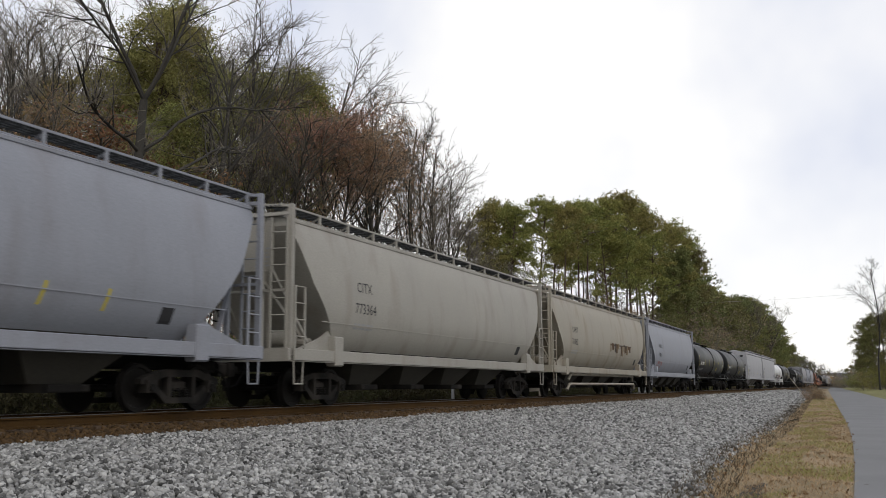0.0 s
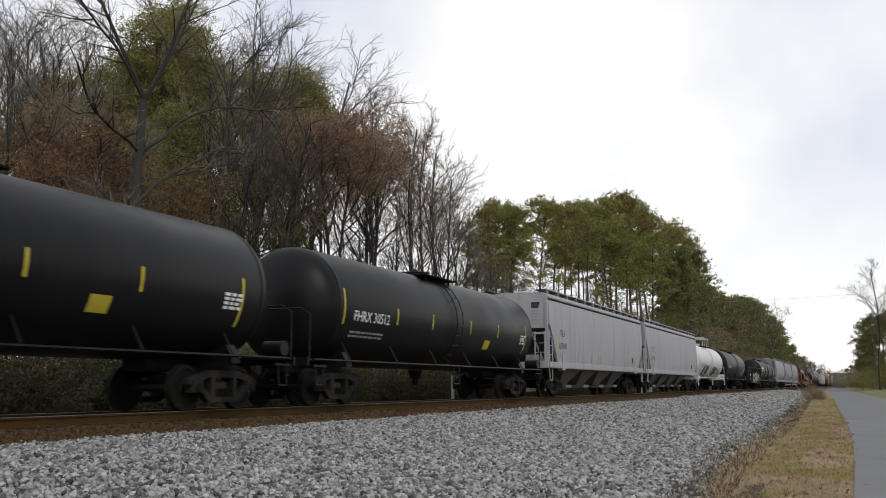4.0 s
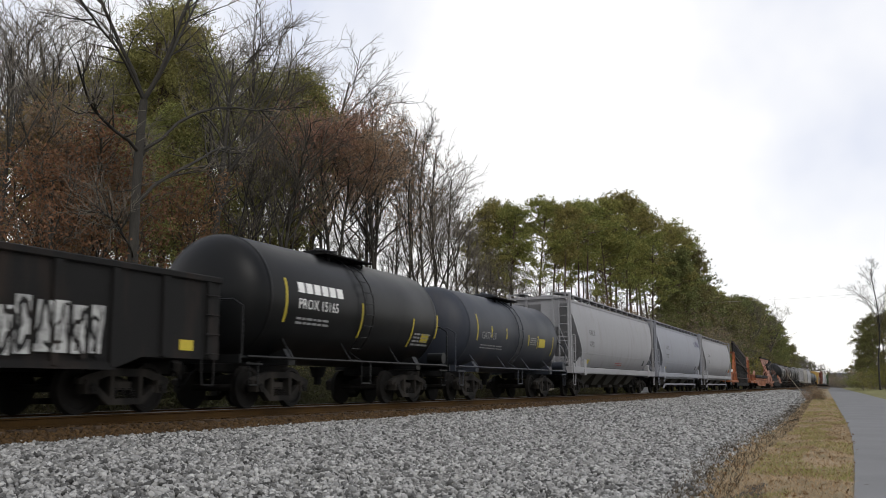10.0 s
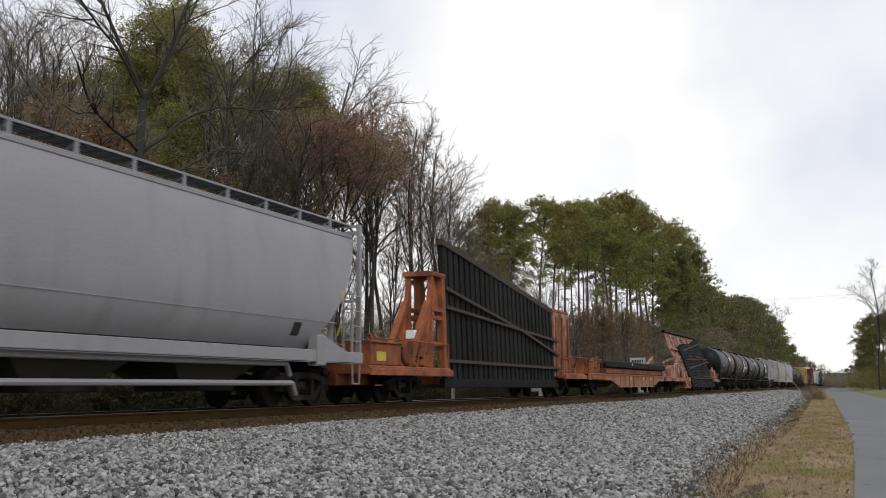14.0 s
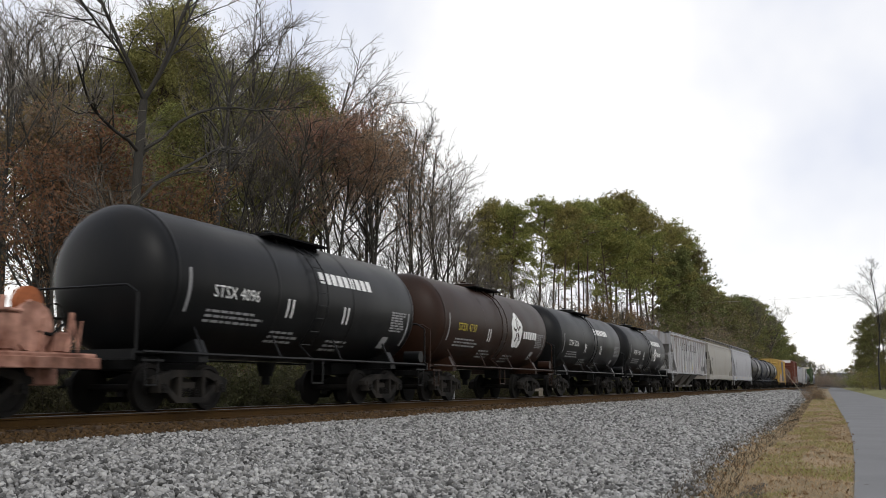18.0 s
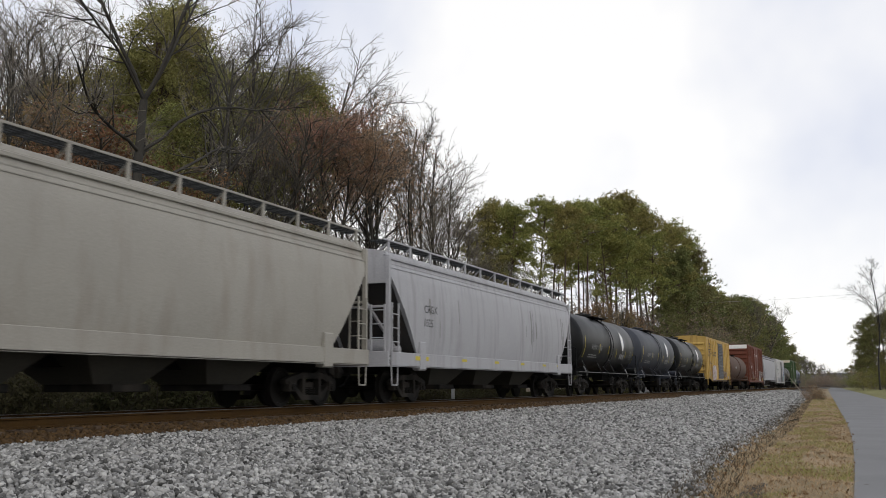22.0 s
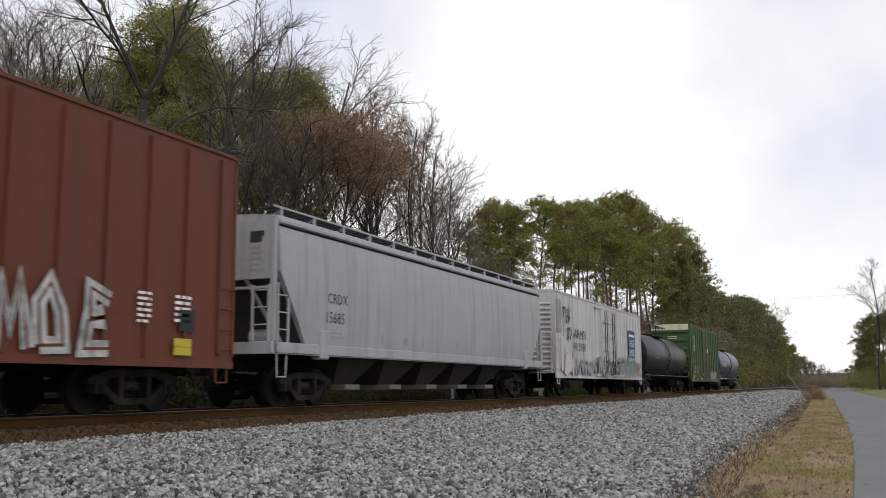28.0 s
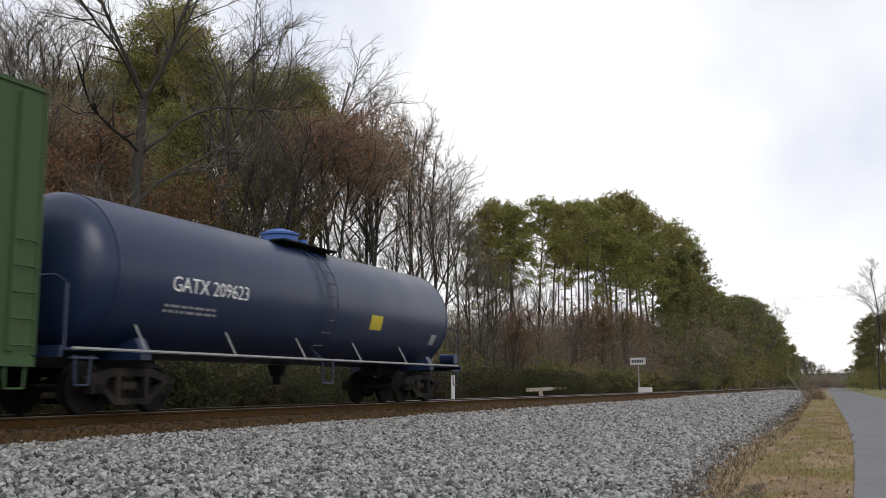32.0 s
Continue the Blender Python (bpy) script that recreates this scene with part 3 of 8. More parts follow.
CURVED = [(0.0, 4.30), (0.9, 4.26), (1.28, 4.18), (1.34, 4.03), (1.36, 3.85), (1.43, 3.72), (1.50, 3.2), (1.54, 2.6), (1.52, 1.9), (1.46, 1.45), (1.44, 1.30)]


def skin_of(prof, fine=True):
    zs = [p[1] for p in prof][::-1]
    xs = [p[0] for p in prof][::-1]
    return lambda z: float(np.interp(z, zs, xs))


def hopper(y0, y1, label, paint, prof=ROUND, slope_z=3.8, slope_y=1.75, sill=(1.03, 1.32), bays=4, bay_mat=None, ribs=0, pipes=False,
           post_every=1.42, rail_h=0.32, solid_end=False, dark_end=None, board=True):
    car, h = start_car("covered_hopper_car", y0, y1, label, "freight car")
    bh = h - 0.16
    full = [(x, z) for x, z in prof] + [(-x, z) for x, z in reversed(prof[1:])]
    bm = bmesh.new()
    smooth = [p for p in full]
    a = [bm.verts.new((x, -bh, z)) for x, z in smooth]
    b = [bm.verts.new((x, bh, z)) for x, z in smooth]
    n = len(smooth)
    for i in range(n):
        bm.faces.new((a[i], b[i], b[(i + 1) % n], a[(i + 1) % n]))
    bm.faces.new(a[::-1])
    bm.faces.new(b)
    bm.normal_update()
    low = prof[-1][1]
    cuts = [(0.0, 4.15, 0.75, 2.85), (0.75, 2.85, 2.1, 1.4)] if prof is ROUND else [(0.0, slope_z, slope_y, low)]
    for s in (1, -1):
        for ya, za, yb, zb in cuts:
            no = Vector((0, s * (za - zb), -(yb - ya))).normalized()
            geom = list(bm.verts) + list(bm.edges) + list(bm.faces)
            cut = bmesh.ops.bisect_plane(bm, geom=geom, plane_co=(0, s * (bh - ya), za), plane_no=no, clear_outer=True)
            edges = [e for e in cut["geom_cut"] if isinstance(e, bmesh.types.BMEdge)]
            bmesh.ops.contextual_create(bm, geom=edges)
    bmesh.ops.recalc_face_normals(bm, faces=bm.faces)
    me = bpy.data.meshes.new("body")
    bm.to_mesh(me)
    bm.free()
    me.polygons.foreach_set("use_smooth", [True] * len(me.polygons))
    me.set_sharp_from_angle(angle=radians(28))
    body = part("body", me, paint, car)
    skin = skin_of(prof)
    eave_x, eave_z = prof[3][0], prof[3][1]
    # side sills, bolster brackets and end sills
    for k in (1, -1):
        g = Shape().box(k * 1.50 - 0.03, k * 1.50 + 0.03, -h + 0.12, h - 0.12, sill[0], sill[1], c=0.01)
        g.box(min(k * 1.38, k * 1.53), max(k * 1.38, k * 1.53), -h + 0.12, h - 0.12, sill[0], sill[0] + 0.03)
        for s in (1, -1):
            yb = s * (h - 2.1)
            g.box(min(k * 1.30, k * 1.545), max(k * 1.30, k * 1.545), yb - 0.2, yb + 0.2, sill[0] - 0.08, sill[1] + 0.35, c=0.03)
        part("side_sill", g, paint, car)
    part("roof_edge", Shape().box(eave_x - 0.02, eave_x + 0.05, -bh, bh, eave_z - 0.07, eave_z + 0.02, c=0.015), paint, car)
    part("roof_edge", Shape().box(-eave_x - 0.05, -eave_x + 0.02, -bh, bh, eave_z - 0.07, eave_z + 0.02, c=0.015), paint, car)
    part("centre_sill", Shape().box(-0.25, 0.25, -h, h, 0.82, 1.12), STEEL_DARK, car)
    if prof is FLAT:
        part("roof_seam", Shape().box(skin(eave_z - 0.12) - 0.02, skin(eave_z - 0.12) + 0.012, -bh, bh, eave_z - 0.14, eave_z - 0.09), STEEL_DARK, car)
    if prof is CURVED:
        for z in (4.06, 3.84, 3.72):
            part("side_bead", Shape().box(skin(z) - 0.02, skin(z) + 0.014, -bh, bh, z - 0.012, z + 0.012), paint, car)
    if prof is ROUND:
        part("weld_seam", Shape().box(skin(2.0) - 0.02, skin(2.0) + 0.006, -bh + 1.2, bh - 1.2, 1.99, 2.01), paint, car)
    for s in (1, -1):
        part("end_sill", Shape().box(-1.5, 1.5, s * h - 0.10, s * h + 0.02, sill[0], sill[1], c=0.02), paint, car)
        g = Shape().box(-1.45, 1.45, min(s * (h - 1.6), s * (h - 0.1)), max(s * (h - 1.6), s * (h - 0.1)), sill[1] - 0.04, sill[1])
        part("end_platform", g, paint, car)
        if solid_end:
            part("end_sheet", Shape().box(-1.44, 1.44, min(s * (bh - 0.03), s * (bh + 0.05)), max(s * (bh - 0.03), s * (bh + 0.05)), slope_z - 0.15, eave_z), paint, car)
            if s < 0 and prof is FLAT:
                for q in range(7):
                    part("end_stencil", Shape().box(0.75, 1.12 - 0.05 * (q % 3), -bh - 0.058, -bh - 0.052, eave_z - 0.35 - 0.13 * q, eave_z - (0.23 if q < 2 else 0.30) - 0.13 * q), BLACK_MARK if q < 2 else GREY_MARK, car)
            # slope sheet in its own darker colour: shade of the end opening painted in
            if dark_end:
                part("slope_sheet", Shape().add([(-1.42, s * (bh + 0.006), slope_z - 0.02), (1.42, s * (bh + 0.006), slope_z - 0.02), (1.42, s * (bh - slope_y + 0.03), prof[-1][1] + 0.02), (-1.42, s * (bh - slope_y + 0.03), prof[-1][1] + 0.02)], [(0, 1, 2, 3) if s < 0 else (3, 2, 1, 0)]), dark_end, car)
        # corner posts, end frame and struts
        g = Shape()
        for k in (1, -1):
            g.box(k * 1.42 - 0.05, k * 1.42 + 0.05, s * (h - 0.08) - 0.06, s * (h - 0.08) + 0.06, sill[1], eave_z + (0.02 if solid_end else 0.30), c=0.01)
            if not solid_end:
                g.box(k * 0.62 - 0.05, k * 0.62 + 0.05, s * (h - 0.10) - 0.05, s * (h - 0.10) + 0.05, sill[1], eave_z + 0.2)
                g.beam((k * 1.42, s * (h - 0.08), eave_z + 0.26), (k * 0.4, s * (h - 0.08), eave_z + 0.34), 0.10, 0.06)
            g.beam((k * 0.62, s * (h - 0.12), 2.9), (k * 0.9, s * (bh - slope_y * 0.9), sill[1] + 0.05), 0.07, 0.07)
        g.box(-1.42, 1.42, s * (h - 0.08) - 0.04, s * (h - 0.08) + 0.04, 2.62, 2.68)
        if not solid_end:
            g.box(-1.42, 1.42, s * (h - 0.08) - 0.04, s * (h - 0.08) + 0.04, eave_z + 0.05, eave_z + 0.13)
        part("end_frame", g, paint, car)
        if prof is ROUND:
            ye = s * (h - 0.15)
            panel = part("end_panel", Shape().box(0.05, 0.88, ye - 0.02, ye + 0.02, 3.12, eave_z + 0.05), paint, car, "stencilled panel between the end posts")
            for q in range(5):
                part("stencil_bar", Shape().box(0.40, 0.80 - 0.06 * (q % 2), ye + s * 0.023 - 0.002, ye + s * 0.023 + 0.002, 3.62 - 0.10 * q, 3.66 - 0.10 * q), GREY_MARK, panel)
            part("end_brace", Shape().beam((0.70, ye, 3.12), (0.30, s * (h - 0.9), sill[1]), 0.12, 0.05).beam((0.85, ye, 3.12), (1.22, s * (h - 1.3), sill[1]), 0.10, 0.05), paint, car)
            part("bolster_gusset", Shape().along_x([(s * (h - 0.5), sill[1]), (s * (h - 2.2), sill[1]), (s * (h - 2.2), sill[1] + 0.62), (s * (h - 1.5), sill[1] + 0.30)], 1.30, 1.36), paint, car)
        g = Shape()
        ladder(g, 1.50, s * (h - 0.14) - (0.42 if s > 0 else 0), sill[1] - 0.2, 2.75)
        ladder_x(g, s * (h + 0.0), 0.93, sill[1] - 0.1, eave_z if not solid_end else 2.7)
        part("ladder", g, paint, car)
        part("stirrup_step", stirrup(Shape(), s * (h - 0.12) - (0.42 if s > 0 else 0.0), sill[0], x=1.50), paint, car)
    # bays with their discharge gates
    room = 2 * (h - 3.3)
    for k in range(bays):
        c = -room / 2 + room * (k + 0.5) / bays
        w = room / bays * 0.5
        g = Shape()
        g.rings([[(1.30, c - w * 0.98, 1.36), (1.30, c + w * 0.98, 1.36), (-1.30, c + w * 0.98, 1.36), (-1.30, c - w * 0.98, 1.36)],
                 [(0.62, c - w * 0.38, 0.52), (0.62, c + w * 0.38, 0.52), (-0.62, c + w * 0.38, 0.52), (-0.62, c - w * 0.38, 0.52)]])
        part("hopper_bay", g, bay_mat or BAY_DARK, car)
        part("discharge_gate", Shape().box(-0.70, 0.95, c - w * 0.30, c + w * 0.30, 0.38, 0.52, c=0.02), WHITE_GATE if bay_mat else STEEL_TRUCK, car)
    if pipes:
        for zz, e in ((0.98, 0.0), (0.55, 0.25)):
            g = Shape().pipe([(1.28, -room / 2 - e - 0.25, zz - 0.25), (1.34, -room / 2 - e, zz), (1.34, room / 2 + e, zz), (1.28, room / 2 + e + 0.25, zz - 0.25)], 0.06, n=8)
            part("discharge_pipe", g, paint, car)
    if ribs:
        for k in range(ribs):
            y = -bh + 0.9 + (2 * bh - 1.8) * k / (ribs - 1)
            z_low = sill[1]
            d = bh - abs(y)
            if d < slope_y:
                z_low = max(sill[1], slope_z - (slope_z - prof[-1][1]) * d / slope_y)
            part("side_post", Shape().box(1.49, HALF, y - 0.05, y + 0.05, z_low, 4.0, c=0.008), paint, car)
            part("side_post", Shape().box(-HALF, -1.49, y - 0.05, y + 0.05, z_low, 4.0), paint, car)
    # roof: hatches, running boards on posts
    for k in range(max(4, int(bh * 2 / 2.4))):
        y = -bh + bh * 2 * (k + 0.5) / max(4, int(bh * 2 / 2.4))
        part("roof_hatch", Shape(smooth=True).rings([ring_z(0.42, 0, y, prof[0][1] - 0.05, 14), ring_z(0.42, 0, y, prof[0][1] + 0.10, 14), ring_z(0.34, 0, y, prof[0][1] + 0.15, 14)]), paint, car)
    if board:
        top = eave_z + rail_h
        for k in (1, -1):
            x = k * (eave_x - 0.06)
            g = Shape().box(x - 0.02, x + 0.02, -h + 0.02, h - 0.02, top - 0.035, top + 0.01)
            g.box(x - 0.02, x + 0.02, -h + 0.02, h - 0.02, eave_z + 0.05, eave_z + 0.075)
            part("running_board_rail", g, paint, car)
            g = Shape()
            for j in range(4):
                a = min(x, x - k * 0.42) + j * 0.12
                g.box(a, a + 0.06, -h + 0.02, h - 0.02, top - 0.05, top - 0.02)
            y = -h + 0.1
            while y < h - 0.1:
                g.box(min(x, x - k * 0.44), max(x, x - k * 0.44), y, y + 0.05, top - 0.075, top - 0.05)
                y += 0.36
            part("running_board", g, GRATING, car, "dark open steel grating")
            g = Shape().box(-0.025, 0.025, -0.035, 0.035, eave_z - 0.05, top).beam((0, 0, top - 0.06), (-k * 0.45, 0, eave_z + 0.05), 0.03, 0.03)
            post_mesh = g.mesh("running_board_post")
            y = -h + 0.35
            while y < h - 0.1:
                part("running_board_post", post_mesh, paint, car, at=(x, y, 0))
                y += post_every
    brake_wheel(car, -h - 0.06, 2.25, x=-0.5)
    part("brake_cylinder", Shape(smooth=True).rod((0.2, -h + 1.1, 1.62), (0.85, -h + 1.1, 1.62), 0.19, n=12).rod((0.3, -h + 1.45, 1.5), (1.1, -h + 1.45, 1.5), 0.12, n=10), paint, car)
    running_gear(car, h)
    return car, h, skin, body


def ring_z(r, x, y, z, n):
    return [(x + r * math.cos(2 * math.pi * i / n), y + r * math.sin(2 * math.pi * i / n), z) for i in range(n)]


# bays far darker than the bodies: under-car shade is put into this colour
BAY_DARK = material("shade_darkened_bay_paint", (0.052, 0.049, 0.041), scale=2, fine=20, rough=0.85, bump=0.1)
GRATING = material("dark_steel_grating", (0.045, 0.048, 0.05), scale=4, fine=40, rough=0.75, bump=0.1)
WHITE_GATE = material("pale_gate_steel", (0.20, 0.195, 0.18), scale=3, fine=30, rough=0.7, bump=0.1)


# ---- tank car ----
def tank_car(y0, y1, label, paint, radius=1.46, zc=2.5, overhang=0.62, dome=True, cage=False, side_rail=None, stripes=(), stripe_mat=None, seams=2, dome_mat=None, sill_mat=None, lid=0.5):
    car, h = start_car("tank_car", y0, y1, label, "tank car")
    th = h - overhang
    n = 40
    depth = radius * 0.52
    prof = [(radius * math.sin(a), depth * math.cos(a)) for a in np.linspace(0.08, math.pi / 2, 9)]
    rings = [ring_of(r, -(th - depth) - d, zc, n) for r, d in prof] + [ring_of(r, (th - depth) + d, zc, n) for r, d in prof[::-1]]
    tank = part("tank", Shape(smooth=True).rings(rings), paint, car)
    skin = lambda z: math.sqrt(max(0.02, radius ** 2 - (z - zc) ** 2))
    for k in range(seams):
        y = -th + depth + (2 * th - 2 * depth) * (k + 0.0) / max(1, seams - 1)
        g = Shape(smooth=True)
        g.rings([ring_of(radius + 0.008, y - 0.03, zc, n), ring_of(radius + 0.012, y, zc, n), ring_of(radius + 0.008, y + 0.03, zc, n)], caps=False)
        part("weld_band", g, paint, car)
    sm = sill_mat or paint
    # stub sills, saddles, end platforms
    for s in (1, -1):
        part("stub_sill", Shape().box(-0.28, 0.28, min(s * (h - 3.6), s * h), max(s * (h - 3.6), s * h), 0.78, 1.10, c=0.03), STEEL_DARK, car)
        yb = s * (h - 2.1)
        g = Shape().along_y([(-1.35, 0.95), (1.35, 0.95), (1.35, 1.08), (1.2, zc - 0.78 * radius), (0.7, zc - radius * 0.9), (-0.7, zc - radius * 0.9), (-1.2, zc - 0.78 * radius), (-1.35, 1.08)], yb - 0.14, yb + 0.14)
        part("saddle", g, paint, car)
        g = Shape().box(-1.42, 1.42, min(s * (h - 0.62), s * h), max(s * (h - 0.62), s * h), 1.06, 1.11, c=0.012).box(-1.45, 1.45, s * h - 0.04, s * h + 0.02, 0.95, 1.14)
        part("end_platform", g, sm, car)
        g = Shape()
        for k in (1, -1):
            g.pipe([(k * 1.40, s * (h - 0.1), 1.1), (k * 1.40, s * (h - 0.1), 2.15), (k * 1.15, s * (h - 0.1), 2.3)], 0.022)
        g.pipe([(-1.15, s * (h - 0.1), 2.3), (1.15, s * (h - 0.1), 2.3)], 0.022)
        part("end_handrail", g, sm, car)
        part("stirrup_step", stirrup(Shape(), s * (h - 0.30) - (0.36 if s > 0 else 0), 1.0, w=0.36, x=1.44), sm, car)
        part("sill_step", Shape().box(1.38, 1.46, s * (h - 0.5) - 0.3, s * (h - 0.5) + 0.3, 0.93, 0.97), sm, car)
    rail_m = side_rail or paint
    for k in (1, -1):
        g = Shape().pipe([(k * 1.44, -h + 0.25, 1.10), (k * 1.44, h - 0.25, 1.10)], 0.030)
        y = -h + 2.0
        while y < h - 1.5:
            g.rod((k * 1.44, y, 1.10), (k * skin(zc - radius * 0.6) * 0.98, y, zc - radius * 0.62), 0.02, n=5)
            y += 2.7
        part("side_handrail", g, rail_m, car)
    part("bottom_outlet", Shape(smooth=True).rod((0, 0, zc - radius - 0.02), (0, 0, 0.72), 0.24, 0.16, n=12).rod((0, 0, 0.72), (0, 0, 0.52), 0.10, n=10), STEEL_DARK, car)
    # centre ladder, walkway round the manway
    g = Shape()
    for a in (-0.24, 0.24):
        zs = np.linspace(zc - 0.75 * radius, zc + 0.93 * radius, 8)
        g.pipe([(skin(z) + 0.10, a, z) for z in zs], 0.02, n=5)
    for z in np.linspace(1.15, zc + 0.9 * radius, 10):
        x = skin(max(z, zc - 0.75 * radius)) + 0.10
        g.rod((x, -0.24, z), (x, 0.24, z), 0.014, n=5)
    g.pipe([(skin(zc - 0.75 * radius) + 0.1, -0.24, zc - 0.75 * radius), (1.44, -0.24, 1.1), (1.44, -0.24, 0.55), (1.44, 0.24, 0.55), (1.44, 0.24, 1.1)], 0.02, n=5)
    part("ladder", g, paint, car)
    if dome:
        dm = dome_mat or paint
        top = zc + radius
        man = part("manway", Shape(smooth=True).rings([ring_z(0.46, 0, 0, top - 0.15, 18), ring_z(0.46, 0, 0, top + 0.22 * lid, 18), ring_z(0.50, 0, 0, top + 0.23 * lid, 18), ring_z(0.50, 0, 0, top + 0.28 * lid, 18), ring_z(0.30, 0, 0, top + 0.36 * lid, 18)]), dm, car)
        part("manway_bolt_ring", Shape().box(-0.1, 0.1, -0.1, 0.1, top + 0.34 * lid, top + 0.34 * lid + 0.08, c=0.02), dm, man)
        part("relief_valve", Shape(smooth=True).rod((0.1, 0.95, top - 0.08), (0.1, 0.95, top + 0.25 * lid), 0.10, n=10), dm, car)
        g = Shape()
        for k in (1, -1):
            x0, x1 = (0.52, 0.95) if k > 0 else (-0.95, -0.52)
            g.box(x0, x1, -1.25, 1.25, top - 0.10, top - 0.06)
            g.beam((k * 0.8, -0.9, top - 0.08), (k * 0.8, -0.9, top - 0.42), 0.05, 0.05)
            g.beam((k * 0.8, 0.9, top - 0.08), (k * 0.8, 0.9, top - 0.42), 0.05, 0.05)
        part("walkway", g, STEEL_DARK, car)
        if cage:
            g = Shape()
            for x in (0.95, -0.95):
                for y in (-1.7, -0.6, 0.6, 1.7):
                    g.rod((x, y, top - 0.1), (x, y, top + 0.62), 0.022, n=5)
                g.pipe([(x, -1.7, top + 0.62), (x, -0.6, top + 0.62)], 0.022)
                g.pipe([(x, 0.6, top + 0.62), (x, 1.7, top + 0.62)], 0.022)
            for y in (-1.7, -0.6, 0.6, 1.7):
                g.pipe([(0.95, y, top + 0.62), (-0.95, y, top + 0.62)], 0.022)
            part("safety_railing", g, side_rail or paint, car)
    for i, (y, z0, z1) in enumerate(stripes):
        part("reflective_stripe", patch(Shape(), skin, y - 0.038, y + 0.038, z0, z1, n=8), stripe_mat or YELLOW_MARK, car)
    brake_wheel(car, -h + 0.12, 1.75, x=-0.6)
    part("air_reservoir", Shape(smooth=True).rod((0.9, h - 0.35, 1.32), (1.40, h - 0.35, 1.32), 0.17, n=12), sm, car)
    running_gear(car, h)
    return car, h, skin, tank


# ---- box car ----
def box_car(name, y0, y1, label, paint, eave, floor=0.85, ridge=0.16, door=(-1.2, 1.9), door_mat=None, door_ribs=0, ribs=14, end_ribs=8, end_top=None, roof_mat=None, fish=True, corner_cut=1.05, category="box car", plug=False, end_mat=None, post_out=0.032):
    car, h = start_car(name, y0, y1, label, category)
    bh = h - 0.02
    g = Shape()
    wall = 0.05
    prof = [(-bh, corner_cut), (-bh + 1.9, corner_cut), (-bh + 3.0, floor), (bh - 3.0, floor), (bh - 1.9, corner_cut), (bh, corner_cut), (bh, eave), (-bh, eave)] if fish else [(-bh, floor), (bh, floor), (bh, eave), (-bh, eave)]
    for k in (1, -1):
        x0, x1 = (HALF - wall - 0.03, HALF - 0.03) if k > 0 else (-HALF + 0.03, -HALF + wall + 0.03)
        part("side_wall", Shape().along_x(prof, x0, x1), paint, car)
    part("floor_frame", Shape().box(-HALF + 0.06, HALF - 0.06, -bh, bh, 1.06, 1.16), STEEL_DARK, car)
    part("centre_sill", Shape().box(-0.3, 0.3, -h, h, 0.74, 1.08), STEEL_DARK, car)
    for s in (1, -1):
        a, b = (s * bh - 0.05, s * bh) if s > 0 else (s * bh, s * bh + 0.05)
        end = part("end_wall", Shape().box(-HALF + 0.03, HALF - 0.03, a, b, 1.0, eave), end_mat or paint, car)
        for k in range(end_ribs):
            z = 1.25 + (eave - 0.55 - 1.25) * k / max(1, end_ribs - 1)
            hh = (eave - 1.6) / end_ribs * 0.30
            y = s * bh
            g = Shape().rings([[(-1.36, y, z - hh), (1.36, y, z - hh), (1.36, y, z + hh), (-1.36, y, z + hh)][::s], [(-1.28, y + s * 0.075, z - hh * 0.35), (1.28, y + s * 0.075, z - hh * 0.35), (1.28, y + s * 0.075, z + hh * 0.35), (-1.28, y + s * 0.075, z + hh * 0.35)][::s]])
            part("end_corrugation", g, end_mat or paint, end)
        if end_top:
            part("painted_top", Shape().box(-HALF + 0.02, HALF - 0.02, min(s * bh, s * (bh + 0.03)), max(s * bh, s * (bh + 0.03)), eave - 0.42, eave + 0.02), end_top, end, "white band marking extra height")
        part("corner_post", Shape().box(HALF - 0.12, HALF - 0.005, s * bh - 0.05, s * bh + 0.012, corner_cut, eave, c=0.01), paint, car)
        part("corner_post", Shape().box(-HALF + 0.005, -HALF + 0.12, s * bh - 0.05, s * bh + 0.012, corner_cut, eave, c=0.01), paint, car)
        for z in np.arange(corner_cut + 0.15, 2.7, 0.4):
            ya = s * (bh - 0.1) - (0.42 if s > 0 else 0)
            part("grab_iron", Shape().pipe([(HALF - 0.03, ya, z), (HALF + 0.04, ya, z), (HALF + 0.04, ya + 0.42, z), (HALF - 0.03, ya + 0.42, z)], 0.014, n=5), paint, car)
        g = ladder_x(Shape(), s * (bh + 0.12), 0.95, 1.0, 2.7)
        part("ladder", g, paint, car)
        part("stirrup_step", stirrup(Shape(), s * (bh - 0.12) - (0.42 if s > 0 else 0), corner_cut), paint, car)
        part("end_platform", Shape().box(-1.0, 1.0, min(s * bh, s * (bh + 0.3)), max(s * bh, s * (bh + 0.3)), 1.12, 1.16), STEEL_DARK, car)
    roof = part("roof", Shape().along_y([(-HALF, eave - 0.03), (HALF, eave - 0.03), (HALF, eave + 0.04), (0.55, eave + ridge), (-0.55, eave + ridge), (-HALF, eave + 0.04)], -bh - 0.02, bh + 0.02), roof_mat or paint, car)
    for k in range(int(2 * bh / 1.25)):
        y = -bh + 0.6 + 1.25 * k
        part("roof_seam", Shape().along_y([(-1.45, eave + 0.04), (-0.55, eave + ridge), (0.55, eave + ridge), (1.45, eave + 0.04), (1.45, eave + 0.07), (0.55, eave + ridge + 0.04), (-0.55, eave + ridge + 0.04), (-1.45, eave + 0.07)], y - 0.04, y + 0.04), roof_mat or paint, roof)
